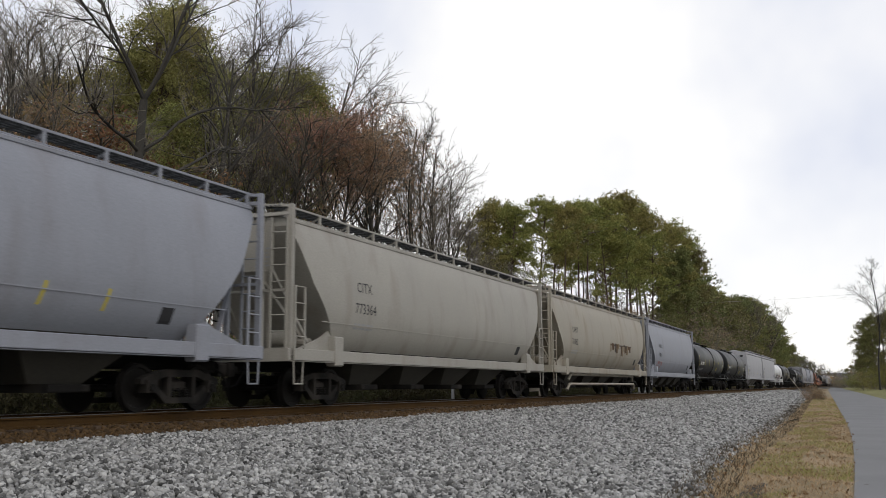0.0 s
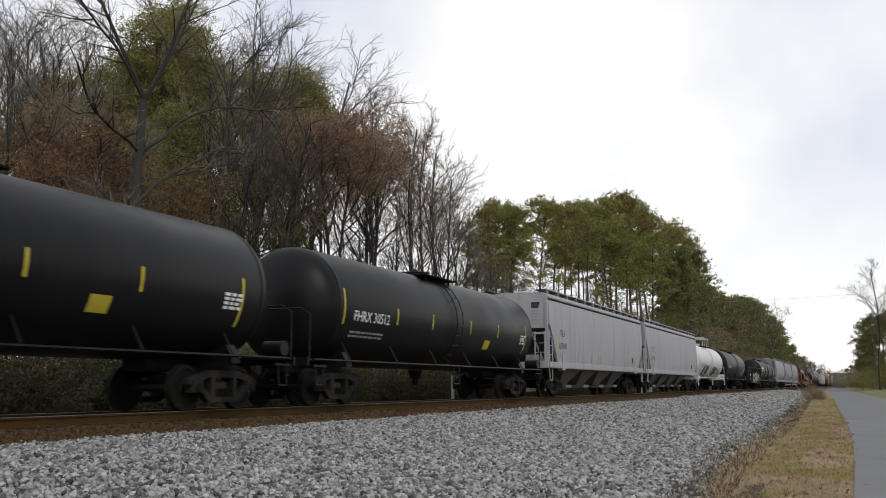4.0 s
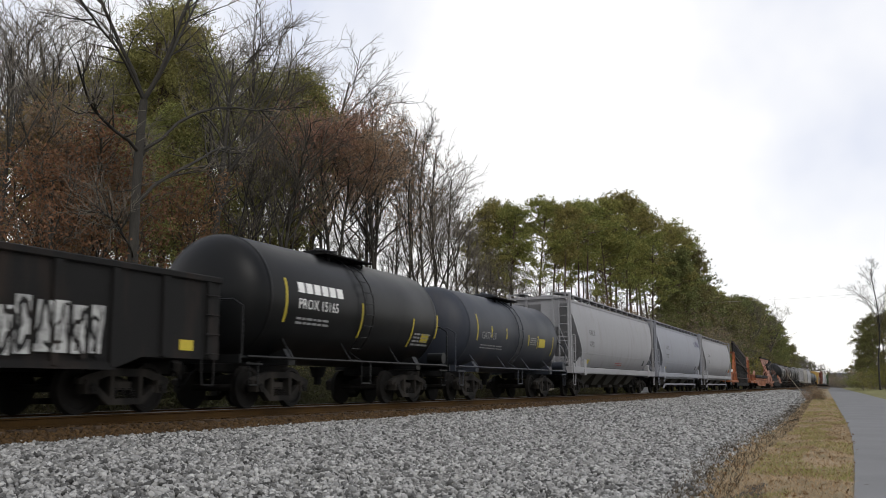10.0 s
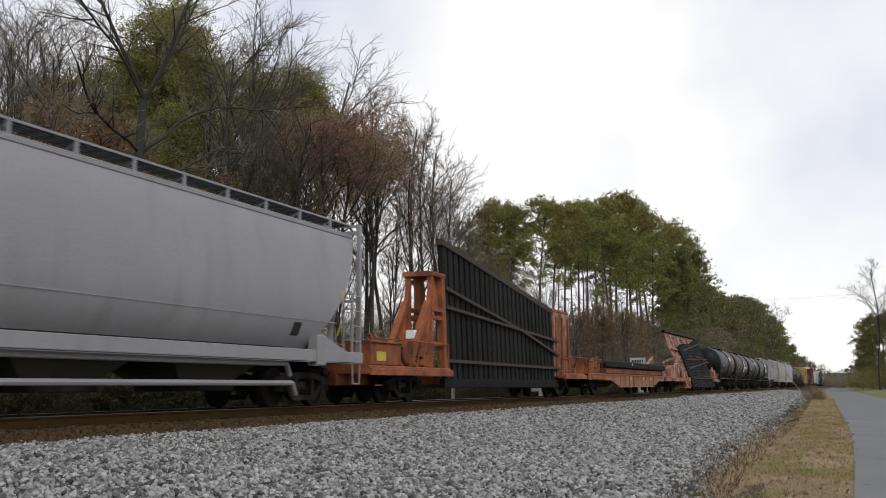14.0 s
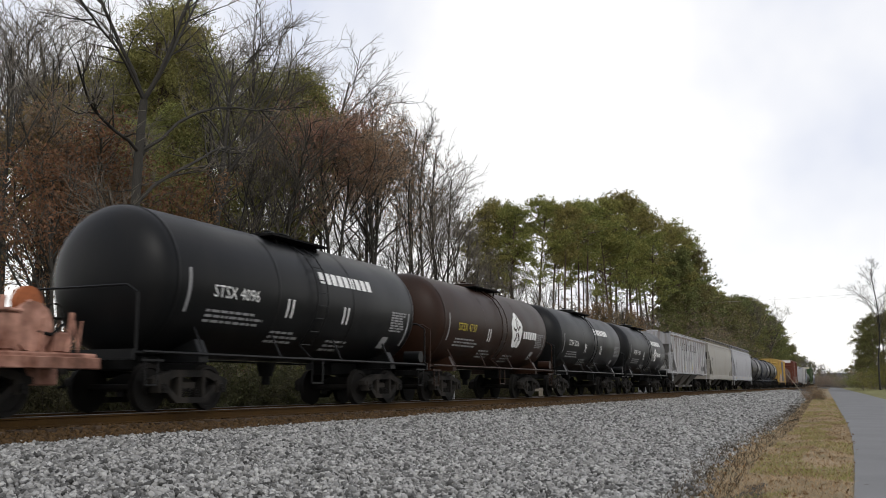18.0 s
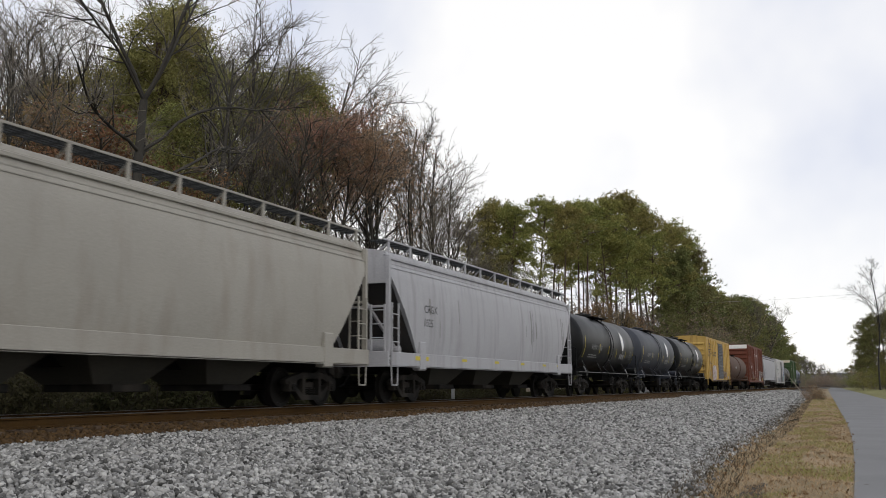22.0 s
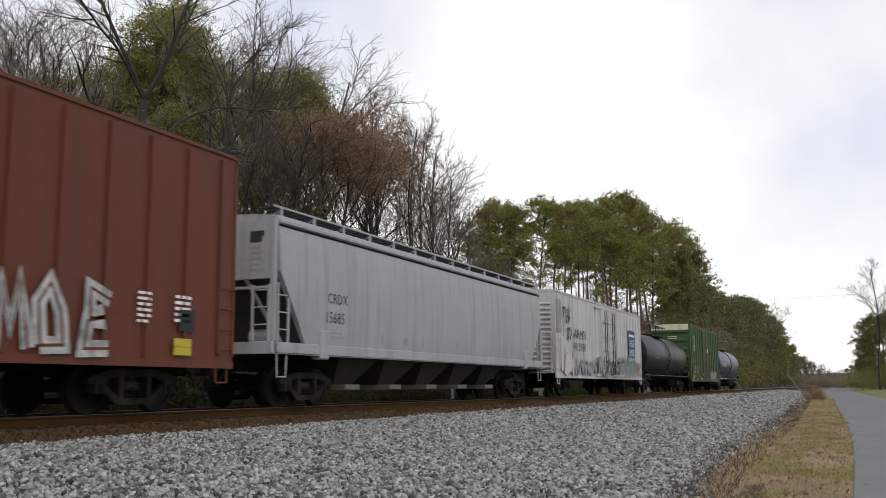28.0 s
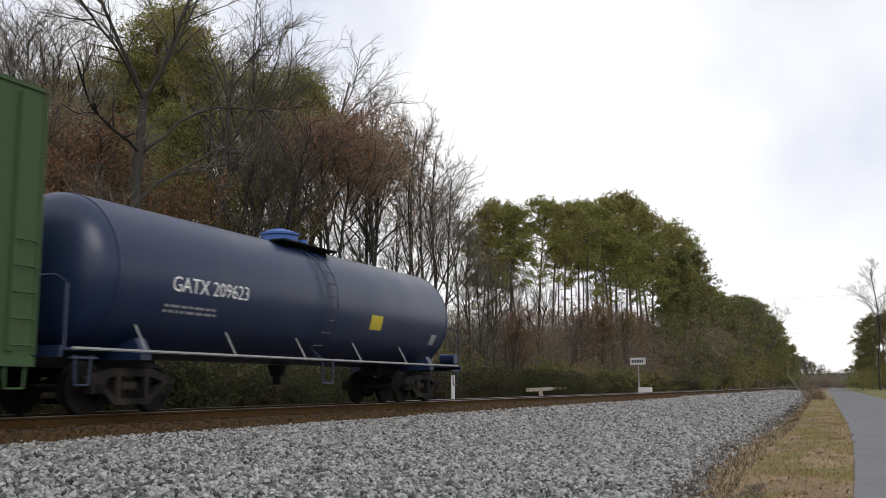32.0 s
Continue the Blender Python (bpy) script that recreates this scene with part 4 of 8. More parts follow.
    for k in (1, -1):
        part("side_sill", Shape().box(k * (HALF - 0.02) - 0.02, k * (HALF - 0.02) + 0.02, -bh + (3.0 if fish else 0), bh - (3.0 if fish else 0), floor - 0.02, floor + 0.12), paint, car)
    skin = lambda z: HALF - 0.03
    for k in range(ribs):
        y = -bh + 0.5 + (2 * bh - 1.0) * k / (ribs - 1)
        if door[0] - 0.1 < y < door[1] + 0.1:
            continue
        zl = corner_cut + 0.05 if abs(y) > bh - 2.4 else floor + 0.12
        for s in (1, -1):
            x0, x1 = (HALF - 0.031, HALF + post_out) if s > 0 else (-HALF - post_out, -HALF + 0.031)
            part("side_post", Shape().box(x0, x1, y - 0.045, y + 0.045, zl, eave - 0.12, c=0.012), paint, car)
    dm = door_mat or paint
    y_a, y_b = door
    g = Shape().box(HALF - 0.03, HALF + 0.03, y_a, y_b, floor + 0.22, eave - 0.25)
    dr = part("door", g, dm, car, "sliding side door")
    if door_ribs:
        for k in range(door_ribs):
            z = floor + 0.35 + (eave - 0.45 - floor - 0.35) * k / (door_ribs - 1)
            part("door_corrugation", Shape().along_y([(HALF + 0.03, z - 0.07), (HALF + 0.075, z - 0.03), (HALF + 0.075, z + 0.03), (HALF + 0.03, z + 0.07)], y_a + 0.06, y_b - 0.06), dm, dr)
    else:
        half_w = (y_b - y_a) / 2
        rows = (floor + 0.24, 1.45, 2.40, 3.02, 3.55, eave - 0.27) if not plug else (floor + 0.24, 1.5, 2.2, 2.9, 3.6, eave - 0.27)
        for j in range(2):
            ya, yb = y_a + half_w * j + 0.03, y_a + half_w * (j + 1) - 0.03
            for z0, z1 in zip(rows, rows[1:]):
                part("door_panel", Shape().box(HALF + 0.03, HALF + 0.045, ya + 0.07, yb - 0.07, z0 + 0.06, z1 - 0.06, c=0.006), dm, dr)
            for z in rows[1:-1]:
                part("door_rib", Shape().box(HALF + 0.03, HALF + 0.085, ya, yb, z - 0.035, z + 0.035, c=0.01), dm, dr)
            for y in (ya, yb):
                part("door_stile", Shape().box(HALF + 0.03, HALF + 0.075, y - 0.04, y + 0.04, floor + 0.24, eave - 0.27, c=0.01), dm, dr)
            yc = (ya + yb) / 2
            for q in ((-0.2, 0.2) if plug else (0.0,)):
                part("lock_bar", Shape().rod((HALF + 0.11, yc + q, floor + 0.25), (HALF + 0.11, yc + q, (eave - 0.3) if plug else 2.4), 0.024, n=6), dm if not plug else GRATING, dr)
            part("door_lever", Shape().box(HALF + 0.09, HALF + 0.13, yc - 0.25, yc + 0.25, 1.62, 1.68), dm if not plug else GRATING, dr)
        part("door_seam", Shape().box(HALF + 0.02, HALF + 0.034, y_a + half_w - 0.025, y_a + half_w + 0.025, floor + 0.24, eave - 0.27), STEEL_DARK, dr)
    part("door_track", Shape().box(HALF - 0.01, HALF + 0.06, y_a - 1.2, y_b + (0.3 if not plug else 1.5), floor + 0.12, floor + 0.20), paint, car)
    part("door_rail", Shape().box(HALF - 0.01, HALF + 0.05, y_a - 1.2, y_b + 0.3, eave - 0.24, eave - 0.17), paint, car)
    brake_wheel(car, -bh - 0.22, 2.3, x=-0.55)
    running_gear(car, h, inset=2.3)
    return car, h, skin


# ---- gondola ----
def gondola(y0, y1, label, paint):
    car, h = start_car("gondola_car", y0, y1, label, "gondola car")
    top, low = 2.50, 0.78
    prof = [(-h, 1.0), (-h + 2.2, 1.0), (-h + 2.9, low), (h - 2.9, low), (h - 2.2, 1.0), (h, 1.0), (h, top), (-h, top)]
    for k in (1, -1):
        x0, x1 = (1.44, 1.48) if k > 0 else (-1.48, -1.44)
        part("side_wall", Shape().along_x(prof, x0, x1), paint, car)
        part("top_chord", Shape().box(k * 1.47 - 0.07, k * 1.47 + 0.07, -h, h, top, top + 0.13, c=0.02), paint, car)
        for j in range(13):
            y = -h + 0.35 + (2 * h - 0.7) * j / 12
            zl = 1.02 if abs(y) > h - 2.5 else low + 0.03
            a, b = (1.48, HALF) if k > 0 else (-HALF, -1.48)
            part("side_post", Shape().box(a, b, y - 0.08, y + 0.08, zl, top), paint, car)
        part("side_sill", Shape().box(k * 1.49 - 0.04, k * 1.49 + 0.04, -h + 2.9, h - 2.9, low - 0.02, low + 0.10), paint, car)
    part("floor", Shape().box(-1.44, 1.44, -h, h, 1.0, 1.08), STEEL_DARK, car)
    part("centre_sill", Shape().box(-0.3, 0.3, -h, h, 0.74, 1.0), STEEL_DARK, car)
    for s in (1, -1):
        a, b = min(s * h, s * (h - 0.04)), max(s * h, s * (h - 0.04))
        part("end_wall", Shape().box(-1.44, 1.44, a, b, 1.0, top + 0.1), paint, car)
        for z in (1.3, 1.75, 2.2):
            part("end_rib", Shape().box(-1.42, 1.42, s * h - 0.02, s * h + 0.09, z - 0.08, z + 0.08, c=0.02), paint, car)
        part("ladder", ladder(Shape(), HALF + 0.02, s * (h - 0.1) - (0.42 if s > 0 else 0), 1.0, 2.4, rails=False), paint, car)
        part("stirrup_step", stirrup(Shape(), s * (h - 0.15) - (0.42 if s > 0 else 0), 1.0), paint, car)
    brake_wheel(car, -h - 0.2, 2.0, x=-0.6)
    running_gear(car, h)
    return car, h, (lambda z: 1.487)



# ---- the cars of the train, in order from its head ----
P_BLUEGREY = car_paint("blue_grey_hopper_paint", (0.235, 0.245, 0.275), grime=0.3)
P_CREAM = car_paint("cream_hopper_paint", (0.295, 0.28, 0.245), grime=0.4)
P_BEIGE = car_paint("rust_stained_beige_paint", (0.28, 0.255, 0.205), rust=(0.14, 0.08, 0.04), grime=0.7)
P_GREY = car_paint("light_grey_hopper_paint", (0.265, 0.265, 0.275), grime=0.3)
P_WHITE = car_paint("white_hopper_paint", (0.345, 0.345, 0.36), rust=(0.13, 0.12, 0.11), grime=0.5, runs=True)
P_OLDWHITE = car_paint("weathered_white_paint", (0.365, 0.365, 0.37), rust=(0.13, 0.085, 0.06), grime=0.95, runs=True)
P_TANKBLACK = car_paint("black_tank_paint", (0.006, 0.0064, 0.0068), rust=(0.014, 0.013, 0.012), grime=0.45, rough=0.38, gloss=0.15)
P_TANKGREY = car_paint("dusty_dark_grey_tank_paint", (0.020, 0.024, 0.034), rust=(0.05, 0.045, 0.042), grime=0.5, rough=0.5)
P_TANKWHITE = car_paint("white_tank_paint", (0.58, 0.58, 0.58), grime=0.2, rough=0.4)
P_TANKBROWN = car_paint("dark_maroon_tank_paint", (0.026, 0.012, 0.007), rust=(0.012, 0.010, 0.008), grime=0.6, rough=0.42, gloss=0.15)
P_RUSTTANK = car_paint("rusty_brown_tank_paint", (0.075, 0.038, 0.022), rust=(0.03, 0.02, 0.015), grime=0.6, rough=0.7)
P_TANKBLUE = car_paint("dark_blue_tank_paint", (0.010, 0.022, 0.062), rust=(0.035, 0.037, 0.045), grime=0.5, rough=0.36, gloss=0.45)
P_GONDOLA = car_paint("faded_black_gondola_paint", (0.010, 0.0097, 0.0094), grime=0.25, rough=0.75, gloss=0.2)
P_YELLOW = car_paint("faded_yellow_boxcar_paint", (0.47, 0.31, 0.085), rust=(0.13, 0.07, 0.03), grime=0.8, runs=True, rough=0.6)
P_REDBOX = car_paint("brick_red_boxcar_paint", (0.125, 0.034, 0.017), rust=(0.07, 0.035, 0.025), grime=0.7, runs=True, rough=0.65)
P_GREENBOX = car_paint("faded_green_boxcar_paint", (0.040, 0.082, 0.028), rust=(0.05, 0.045, 0.022), grime=0.8, runs=True, rough=0.65)
P_GREENDOOR = car_paint("rusted_green_door_paint", (0.055, 0.075, 0.035), rust=(0.06, 0.03, 0.02), grime=1.0, rough=0.8)
P_DOORGREY = car_paint("slate_grey_door_paint", (0.085, 0.09, 0.10), grime=0.4, rough=0.6)
P_REEFER = car_paint("grimy_white_reefer_paint", (0.50, 0.495, 0.485), rust=(0.13, 0.11, 0.09), grime=0.75, runs=True, rough=0.55)
P_ORANGE = material("rusty_orange_steel_paint", (0.34, 0.11, 0.042), dark=(0.12, 0.042, 0.022), scale=1.7, fine=12, amount=0.9, rough=0.75, bump=0.12, dirt=(0.05, 0.025, 0.016), dirt_amount=0.9, depth=0.008)
P_PINK = material("sun_bleached_salmon_steel_paint", (0.50, 0.275, 0.205), dark=(0.13, 0.05, 0.03), scale=2.2, fine=11, amount=1.0, rough=0.8, bump=0.15, dirt=(0.055, 0.025, 0.016), dirt_amount=1.0, depth=0.008)
P_PINK.node_tree.nodes["Color Ramp.001"].color_ramp.elements[0].position = 0.44
P_PINK.node_tree.nodes["Color Ramp.001"].color_ramp.elements[1].position = 0.70
P_RUSTPINK = car_paint("rust_worn_salmon_girder_paint", (0.32, 0.15, 0.09), rust=(0.09, 0.045, 0.03), grime=0.9, rough=0.8)
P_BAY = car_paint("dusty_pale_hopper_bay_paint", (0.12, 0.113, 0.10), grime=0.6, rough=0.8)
# near black: shade in end openings and one car's bays put into the colour
P_DARKSHADE = car_paint("black_shade_paint", (0.03, 0.028, 0.027), grime=0.4, rough=0.8)
# greyer copy of the old white, with end shade in the colour
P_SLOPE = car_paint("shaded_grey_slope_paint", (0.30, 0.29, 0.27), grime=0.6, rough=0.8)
GRAFFITI_WHITE = material("patchy_white_spray_paint", (0.50, 0.50, 0.48), dark=(0.10, 0.10, 0.10), scale=4, fine=30, amount=0.8, rough=0.7, bump=0)
SCUFF = material("faint_scuffed_paint", (0.24, 0.235, 0.23), scale=5, fine=50, amount=0.5, rough=0.8, bump=0)
P_CREAMTOP = car_paint("cream_band_paint", (0.66, 0.60, 0.46), grime=0.3)


def round_marks(car, h, skin, mark, number, mat=BLACK_MARK, y=None, z=2.85):
    y = -h + 3.0 if y is None else y
    lettering(car, mark, y, z, 0.26, skin, mat)
    lettering(car, number, y - 0.1, z - 0.55, 0.27, skin, mat)
    bars(car, skin, y - 0.1, z - 0.85, 1.0, 2, GREY_MARK)
    plate(car, skin, h - 3.2, 1.62, 0.34, 0.30, BLACK_MARK, "data_panel")


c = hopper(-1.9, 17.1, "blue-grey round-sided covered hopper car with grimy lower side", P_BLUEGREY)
round_marks(*c[:3], "", "")
for dy in (-1.6, -0.2):
    plate(c[0], c[2], 5.0 + dy, 1.75, 0.07, 0.38, YELLOW_MARK, "reflective_stripe", slant=0.06)
c = hopper(18.2, 37.0, "cream round-sided covered hopper car with black stencilling", P_CREAM)
round_marks(*c[:3], "CITX", "773364")
c = hopper(38.2, 57.4, "rust-stained beige covered hopper car with a dark side stripe", P_BEIGE, pipes=True)
round_marks(*c[:3], "CAFX", "76082")
SMEAR = [material(n, b, scale=3, fine=20, amount=0.8, rough=0.9, bump=0) for n, b in (("rust_brown_smear", (0.10, 0.06, 0.035)), ("sooty_smear", (0.06, 0.05, 0.042)), ("ochre_smear", (0.20, 0.15, 0.09)))]
for k in range(26):
    rk = random.Random(310 + k)
    drop = rk.uniform(0.08, 0.55)
    plate(c[0], lambda z, q=0.0004 * k: c[2](z) + q, rk.uniform(0.2, 4.9), 2.66 - drop - rk.uniform(0, 0.12), rk.uniform(0.08, 0.42), drop, SMEAR[k % 3], "rust_streak")
plate(c[0], c[2], 0.4, 2.52, 4.9, 0.07, SMEAR[1], "rust_streak")
c = hopper(58.5, 75.9, "light blue-grey covered hopper car with faint graffiti", P_BLUEGREY)
round_marks(*c[:3], "NAHX", "60841")
scrawl(c[0], c[2], -6.2, -4.6, 1.55, 2.05, [RED_MARK], 5, width=0.03, letters_n=4)

TAPE6 = lambda h: [(-7.3, 2.0, 2.9), (-4.3, 2.15, 2.6), (-1.9, 2.15, 2.6), (1.15, 2.15, 2.6), (3.75, 2.15, 2.6), (6.8, 1.7, 2.7)]
for y0, y1, number in ((77.2, 95.0, "30505"), (95.6, 113.4, "30512")):
    hh = (y1 - y0) / 2
    c = tank_car(y0, y1, "long glossy black tank car with yellow tape stripes", P_TANKBLACK, radius=1.5, zc=2.5, stripes=TAPE6(hh))
    lettering(c[0], "FHRX " + number, -6.8, 2.12, 0.27, c[2], WHITE_MARK)
    bars(c[0], c[2], -6.8, 1.82, 1.9, 2, GREY_MARK)
    plate(c[0], c[2], 2.6, 1.72, 0.5, 0.3, YELLOW_MARK)
    bars(c[0], c[2], hh - 2.7, 2.3, 0.6, 4, WHITE_MARK, h=0.06, gap=0.03)

for y0, y1, number in ((114.2, 132.9, "637404"), (134.0, 153.7, "637423")):
    c = hopper(y0, y1, "white flat-sided covered hopper car with black end cut-outs", P_WHITE, prof=FLAT, slope_z=3.0, slope_y=1.15, sill=(1.20, 1.46), bays=4, bay_mat=P_BAY, solid_end=True, dark_end=P_DARKSHADE, post_every=1.5)
    car, h, skin = c[:3]
    lettering(car, "TILX", -h + 1.55, 2.55, 0.28, skin, BLACK_MARK)
    lettering(car, number, -h + 1.4, 2.02, 0.28, skin, BLACK_MARK)
    bars(car, skin, -h + 1.4, 1.8, 1.1, 2, GREY_MARK)
    plate(car, skin, -h + 1.2, 1.66, 0.12, 0.75, YELLOW_MARK, "reflective_stripe")
    for y in (-1.0, 2.4, h - 2.2):
        plate(car, skin, y, 1.66, 0.08, 0.34, YELLOW_MARK, "reflective_stripe")
    plate(car, skin, h - 3.1, 1.7, 0.34, 0.30, BLACK_MARK, "data_panel")
    rk = random.Random(int(y0))
    for k in range(9):
        yy = -h + 3.5 + rk.uniform(0, 2 * h - 5)
        plate(car, skin, yy, 1.55, rk.uniform(0.03, 0.09), rk.uniform(0.12, 0.45), SCUFF, "scuff_mark", slant=0.05)

hh = (171.0 - 154.1) / 2
c = tank_car(154.1, 171.0, "white tank car with graffiti and a railed top platform", P_TANKWHITE, radius=1.46, zc=2.48, cage=True, side_rail=P_TANKWHITE, stripes=[(-6.6, 2.0, 2.9), (-2.9, 2.1, 2.5), (-0.9, 2.0, 2.4), (3.6, 1.7, 2.1)])
lettering(c[0], "UTLX 205359", -hh + 2.5, 1.98, 0.30, c[2], BLACK_MARK)
bars(c[0], c[2], -hh + 2.5, 1.72, 1.8, 2, GREY_MARK)
DARK_SPRAY = material("dark_slate_spray_paint", (0.06, 0.06, 0.07), scale=5, fine=40, amount=0.5, rough=0.6, bump=0)
OLIVE_SPRAY = material("olive_gold_spray_paint", (0.22, 0.18, 0.07), scale=5, fine=40, amount=0.5, rough=0.6, bump=0)
MAROON_SPRAY = material("maroon_spray_paint", (0.10, 0.03, 0.03), scale=5, fine=40, amount=0.5, rough=0.7, bump=0)
mural(c[0], c[2], -4.2, -1.4, 1.30, 2.15, [DARK_SPRAY, GREY_MARK, MAROON_SPRAY], GREY_MARK, 21, n=4)
mural(c[0], c[2], 0.0, 3.0, 1.28, 2.15, [MAROON_SPRAY, OLIVE_SPRAY, DARK_SPRAY], WHITE_MARK, 22, n=4)
scrawl(c[0], c[2], 3.1, 4.5, 1.40, 2.0, [DARK_SPRAY], 23, width=0.04, letters_n=5)
scrawl(c[0], c[2], 4.4, 6.3, 1.40, 1.80, [DARK_SPRAY], 28, width=0.03, letters_n=6)
scrawl(c[0], c[2], -0.5, 0.6, 2.1, 2.6, [GREY_MARK], 24, width=0.04, letters_n=2)

hh = (190.0 - 171.9) / 2
c = tank_car(171.9, 190.0, "long black tank car with yellow tape stripes", P_TANKBLACK, radius=1.5, zc=2.5, stripes=TAPE6(hh))
lettering(c[0], "GATX 98844", -hh + 2.2, 2.15, 0.27, c[2], WHITE_MARK)
bars(c[0], c[2], -hh + 2.2, 1.85, 1.9, 2, GREY_MARK)
plate(c[0], c[2], hh - 4.0, 1.62, 0.62, 0.26, YELLOW_MARK)
bars(c[0], c[2], hh - 2.7, 2.25, 0.7, 5, WHITE_MARK, h=0.06, gap=0.03)
bars(c[0], c[2], hh - 3.0, 1.72, 0.4, 3, WHITE_MARK, h=0.06, gap=0.03)

car, h, skin = gondola(191.3, 207.6, "faded black steel gondola car with white graffiti", P_GONDOLA)
skin_g = lambda z: HALF + 0.004
lettering(car, "JTLX", -h + 2.15, 2.02, 0.25, skin_g, WHITE_MARK)
lettering(car, "5853", -h + 2.05, 1.55, 0.28, skin_g, WHITE_MARK)
bars(car, skin_g, -h + 2.1, 1.32, 0.9, 3, GREY_MARK)
plate(car, skin, -h + 0.35, 1.15, 0.55, 0.24, YELLOW_MARK)
plate(car, skin, -h + 4.2, 1.15, 0.5, 0.12, YELLOW_MARK, "reflective_stripe")
plate(car, skin, h - 1.2, 1.15, 0.4, 0.2, YELLOW_MARK)
scrawl(car, skin_g, -2.7, -0.7, 0.85, 1.95, [WHITE_MARK], 31, width=0.09, letters_n=2)
scrawl(car, skin_g, -0.1, 2.1, 0.85, 2.05, [WHITE_MARK], 36, width=0.08, letters_n=3)
rk = random.Random(6)
for k in range(7):
    ya = 2.3 + 0.38 * k
    plate(car, skin_g, ya, 0.95 + rk.uniform(-0.05, 0.1), 0.30, rk.uniform(0.75, 0.95), GRAFFITI_WHITE, "graffiti_block", slant=rk.uniform(-0.05, 0.08))
scrawl(car, skin_g, 2.3, 5.0, 0.95, 1.8, [P_GONDOLA], 37, width=0.05, letters_n=7)

hh = (219.4 - 208.4) / 2
c = tank_car(208.4, 219.4, "short black tank car with white block lettering", P_TANKBLACK, radius=1.45, zc=2.45, overhang=0.35, stripes=[(-hh + 1.7, 1.9, 2.9), (-0.2, 1.7, 2.6), (hh - 2.6, 1.6, 2.4), (hh - 0.95, 1.9, 2.6)])
for k in range(6):
    plate(c[0], c[2], -hh + 2.2 + 0.36 * k, 2.62, 0.28, 0.24, WHITE_MARK, "name_block")
lettering(c[0], "PROX 15165", -hh + 2.2, 2.25, 0.24, c[2], WHITE_MARK)
bars(c[0], c[2], -hh + 2.2, 2.0, 1.6, 2, GREY_MARK)
bars(c[0], c[2], hh - 2.4, 1.95, 1.2, 4, GREY_MARK)
plate(c[0], c[2], hh - 1.9, 1.75, 0.5, 0.25, YELLOW_MARK)

hh = (232.5 - 219.9) / 2
c = tank_car(219.9, 232.5, "dusty black tank car with yellow tape stripes", P_TANKGREY, radius=1.42, zc=2.4, stripes=[(-4.25, 2.0, 2.9), (-2.9, 2.15, 2.55), (-1.35, 2.15, 2.55), (1.2, 2.0, 2.45), (2.35, 1.95, 2.45), (4.4, 1.7, 2.5)], lid=0.45)
lettering(c[0], "GATX 19", -3.85, 2.08, 0.25, c[2], GREY_MARK)
bars(c[0], c[2], -3.8, 1.85, 2.6, 2, GREY_MARK, h=0.04)
bars(c[0], c[2], 1.4, 2.3, 0.75, 4, GREY_MARK, h=0.04, gap=0.04)
plate(c[0], c[2], 2.5, 2.0, 0.8, 0.34, YELLOW_MARK)

c = hopper(233.2, 251.9, "light grey round-sided covered hopper car", P_GREY, bays=5)
round_marks(*c[:3], "GACX", "10732")
bars(c[0], c[2], -0.6, 1.62, 1.7, 2, RED_MARK, h=0.035)
plate(c[0], c[2], -c[1] + 3.0, 1.5, 0.5, 0.2, YELLOW_MARK)
c = hopper(253.0, 271.6, "blue-grey covered hopper car with inverted dark letters", P_BLUEGREY, pipes=True, bays=3)
round_marks(*c[:3], "GACX", "10770")
scrawl(c[0], c[2], c[1] - 3.1, c[1] - 0.9, 3.45, 3.85, [material("slate_stencil_paint", (0.12, 0.12, 0.18), rough=0.7, bump=0)], 41, width=0.09, letters_n=4, name="faded_letters")
plate(c[0], c[2], -c[1] + 3.0, 1.5, 0.6, 0.2, YELLOW_MARK)
c = hopper(272.5, 291.0, "pale grey covered hopper car with discharge pipes", P_GREY, pipes=True, bays=3)
round_marks(*c[:3], "NAHX", "33756")
for z in (1.7, 2.5):
    plate(c[0], c[2], 8.1, z, 0.07, 0.34, YELLOW_MARK, "reflective_stripe")



# ---- flat cars that carry switch panels (track sections on tilting frames) ----
PANEL_TIE = material("new_black_creosoted_ties", (0.016, 0.0155, 0.015), scale=2, fine=22, stretch=(3, 3, 0.3), rough=0.75, bump=0.4, vary=0.3)
PANEL_TIE.node_tree.nodes["Principled BSDF"].inputs["Specular IOR Level"].default_value = 0.1
PANEL_RAIL = material("brown_panel_rail", (0.062, 0.048, 0.04), scale=3, fine=30, rough=0.8, bump=0.2)


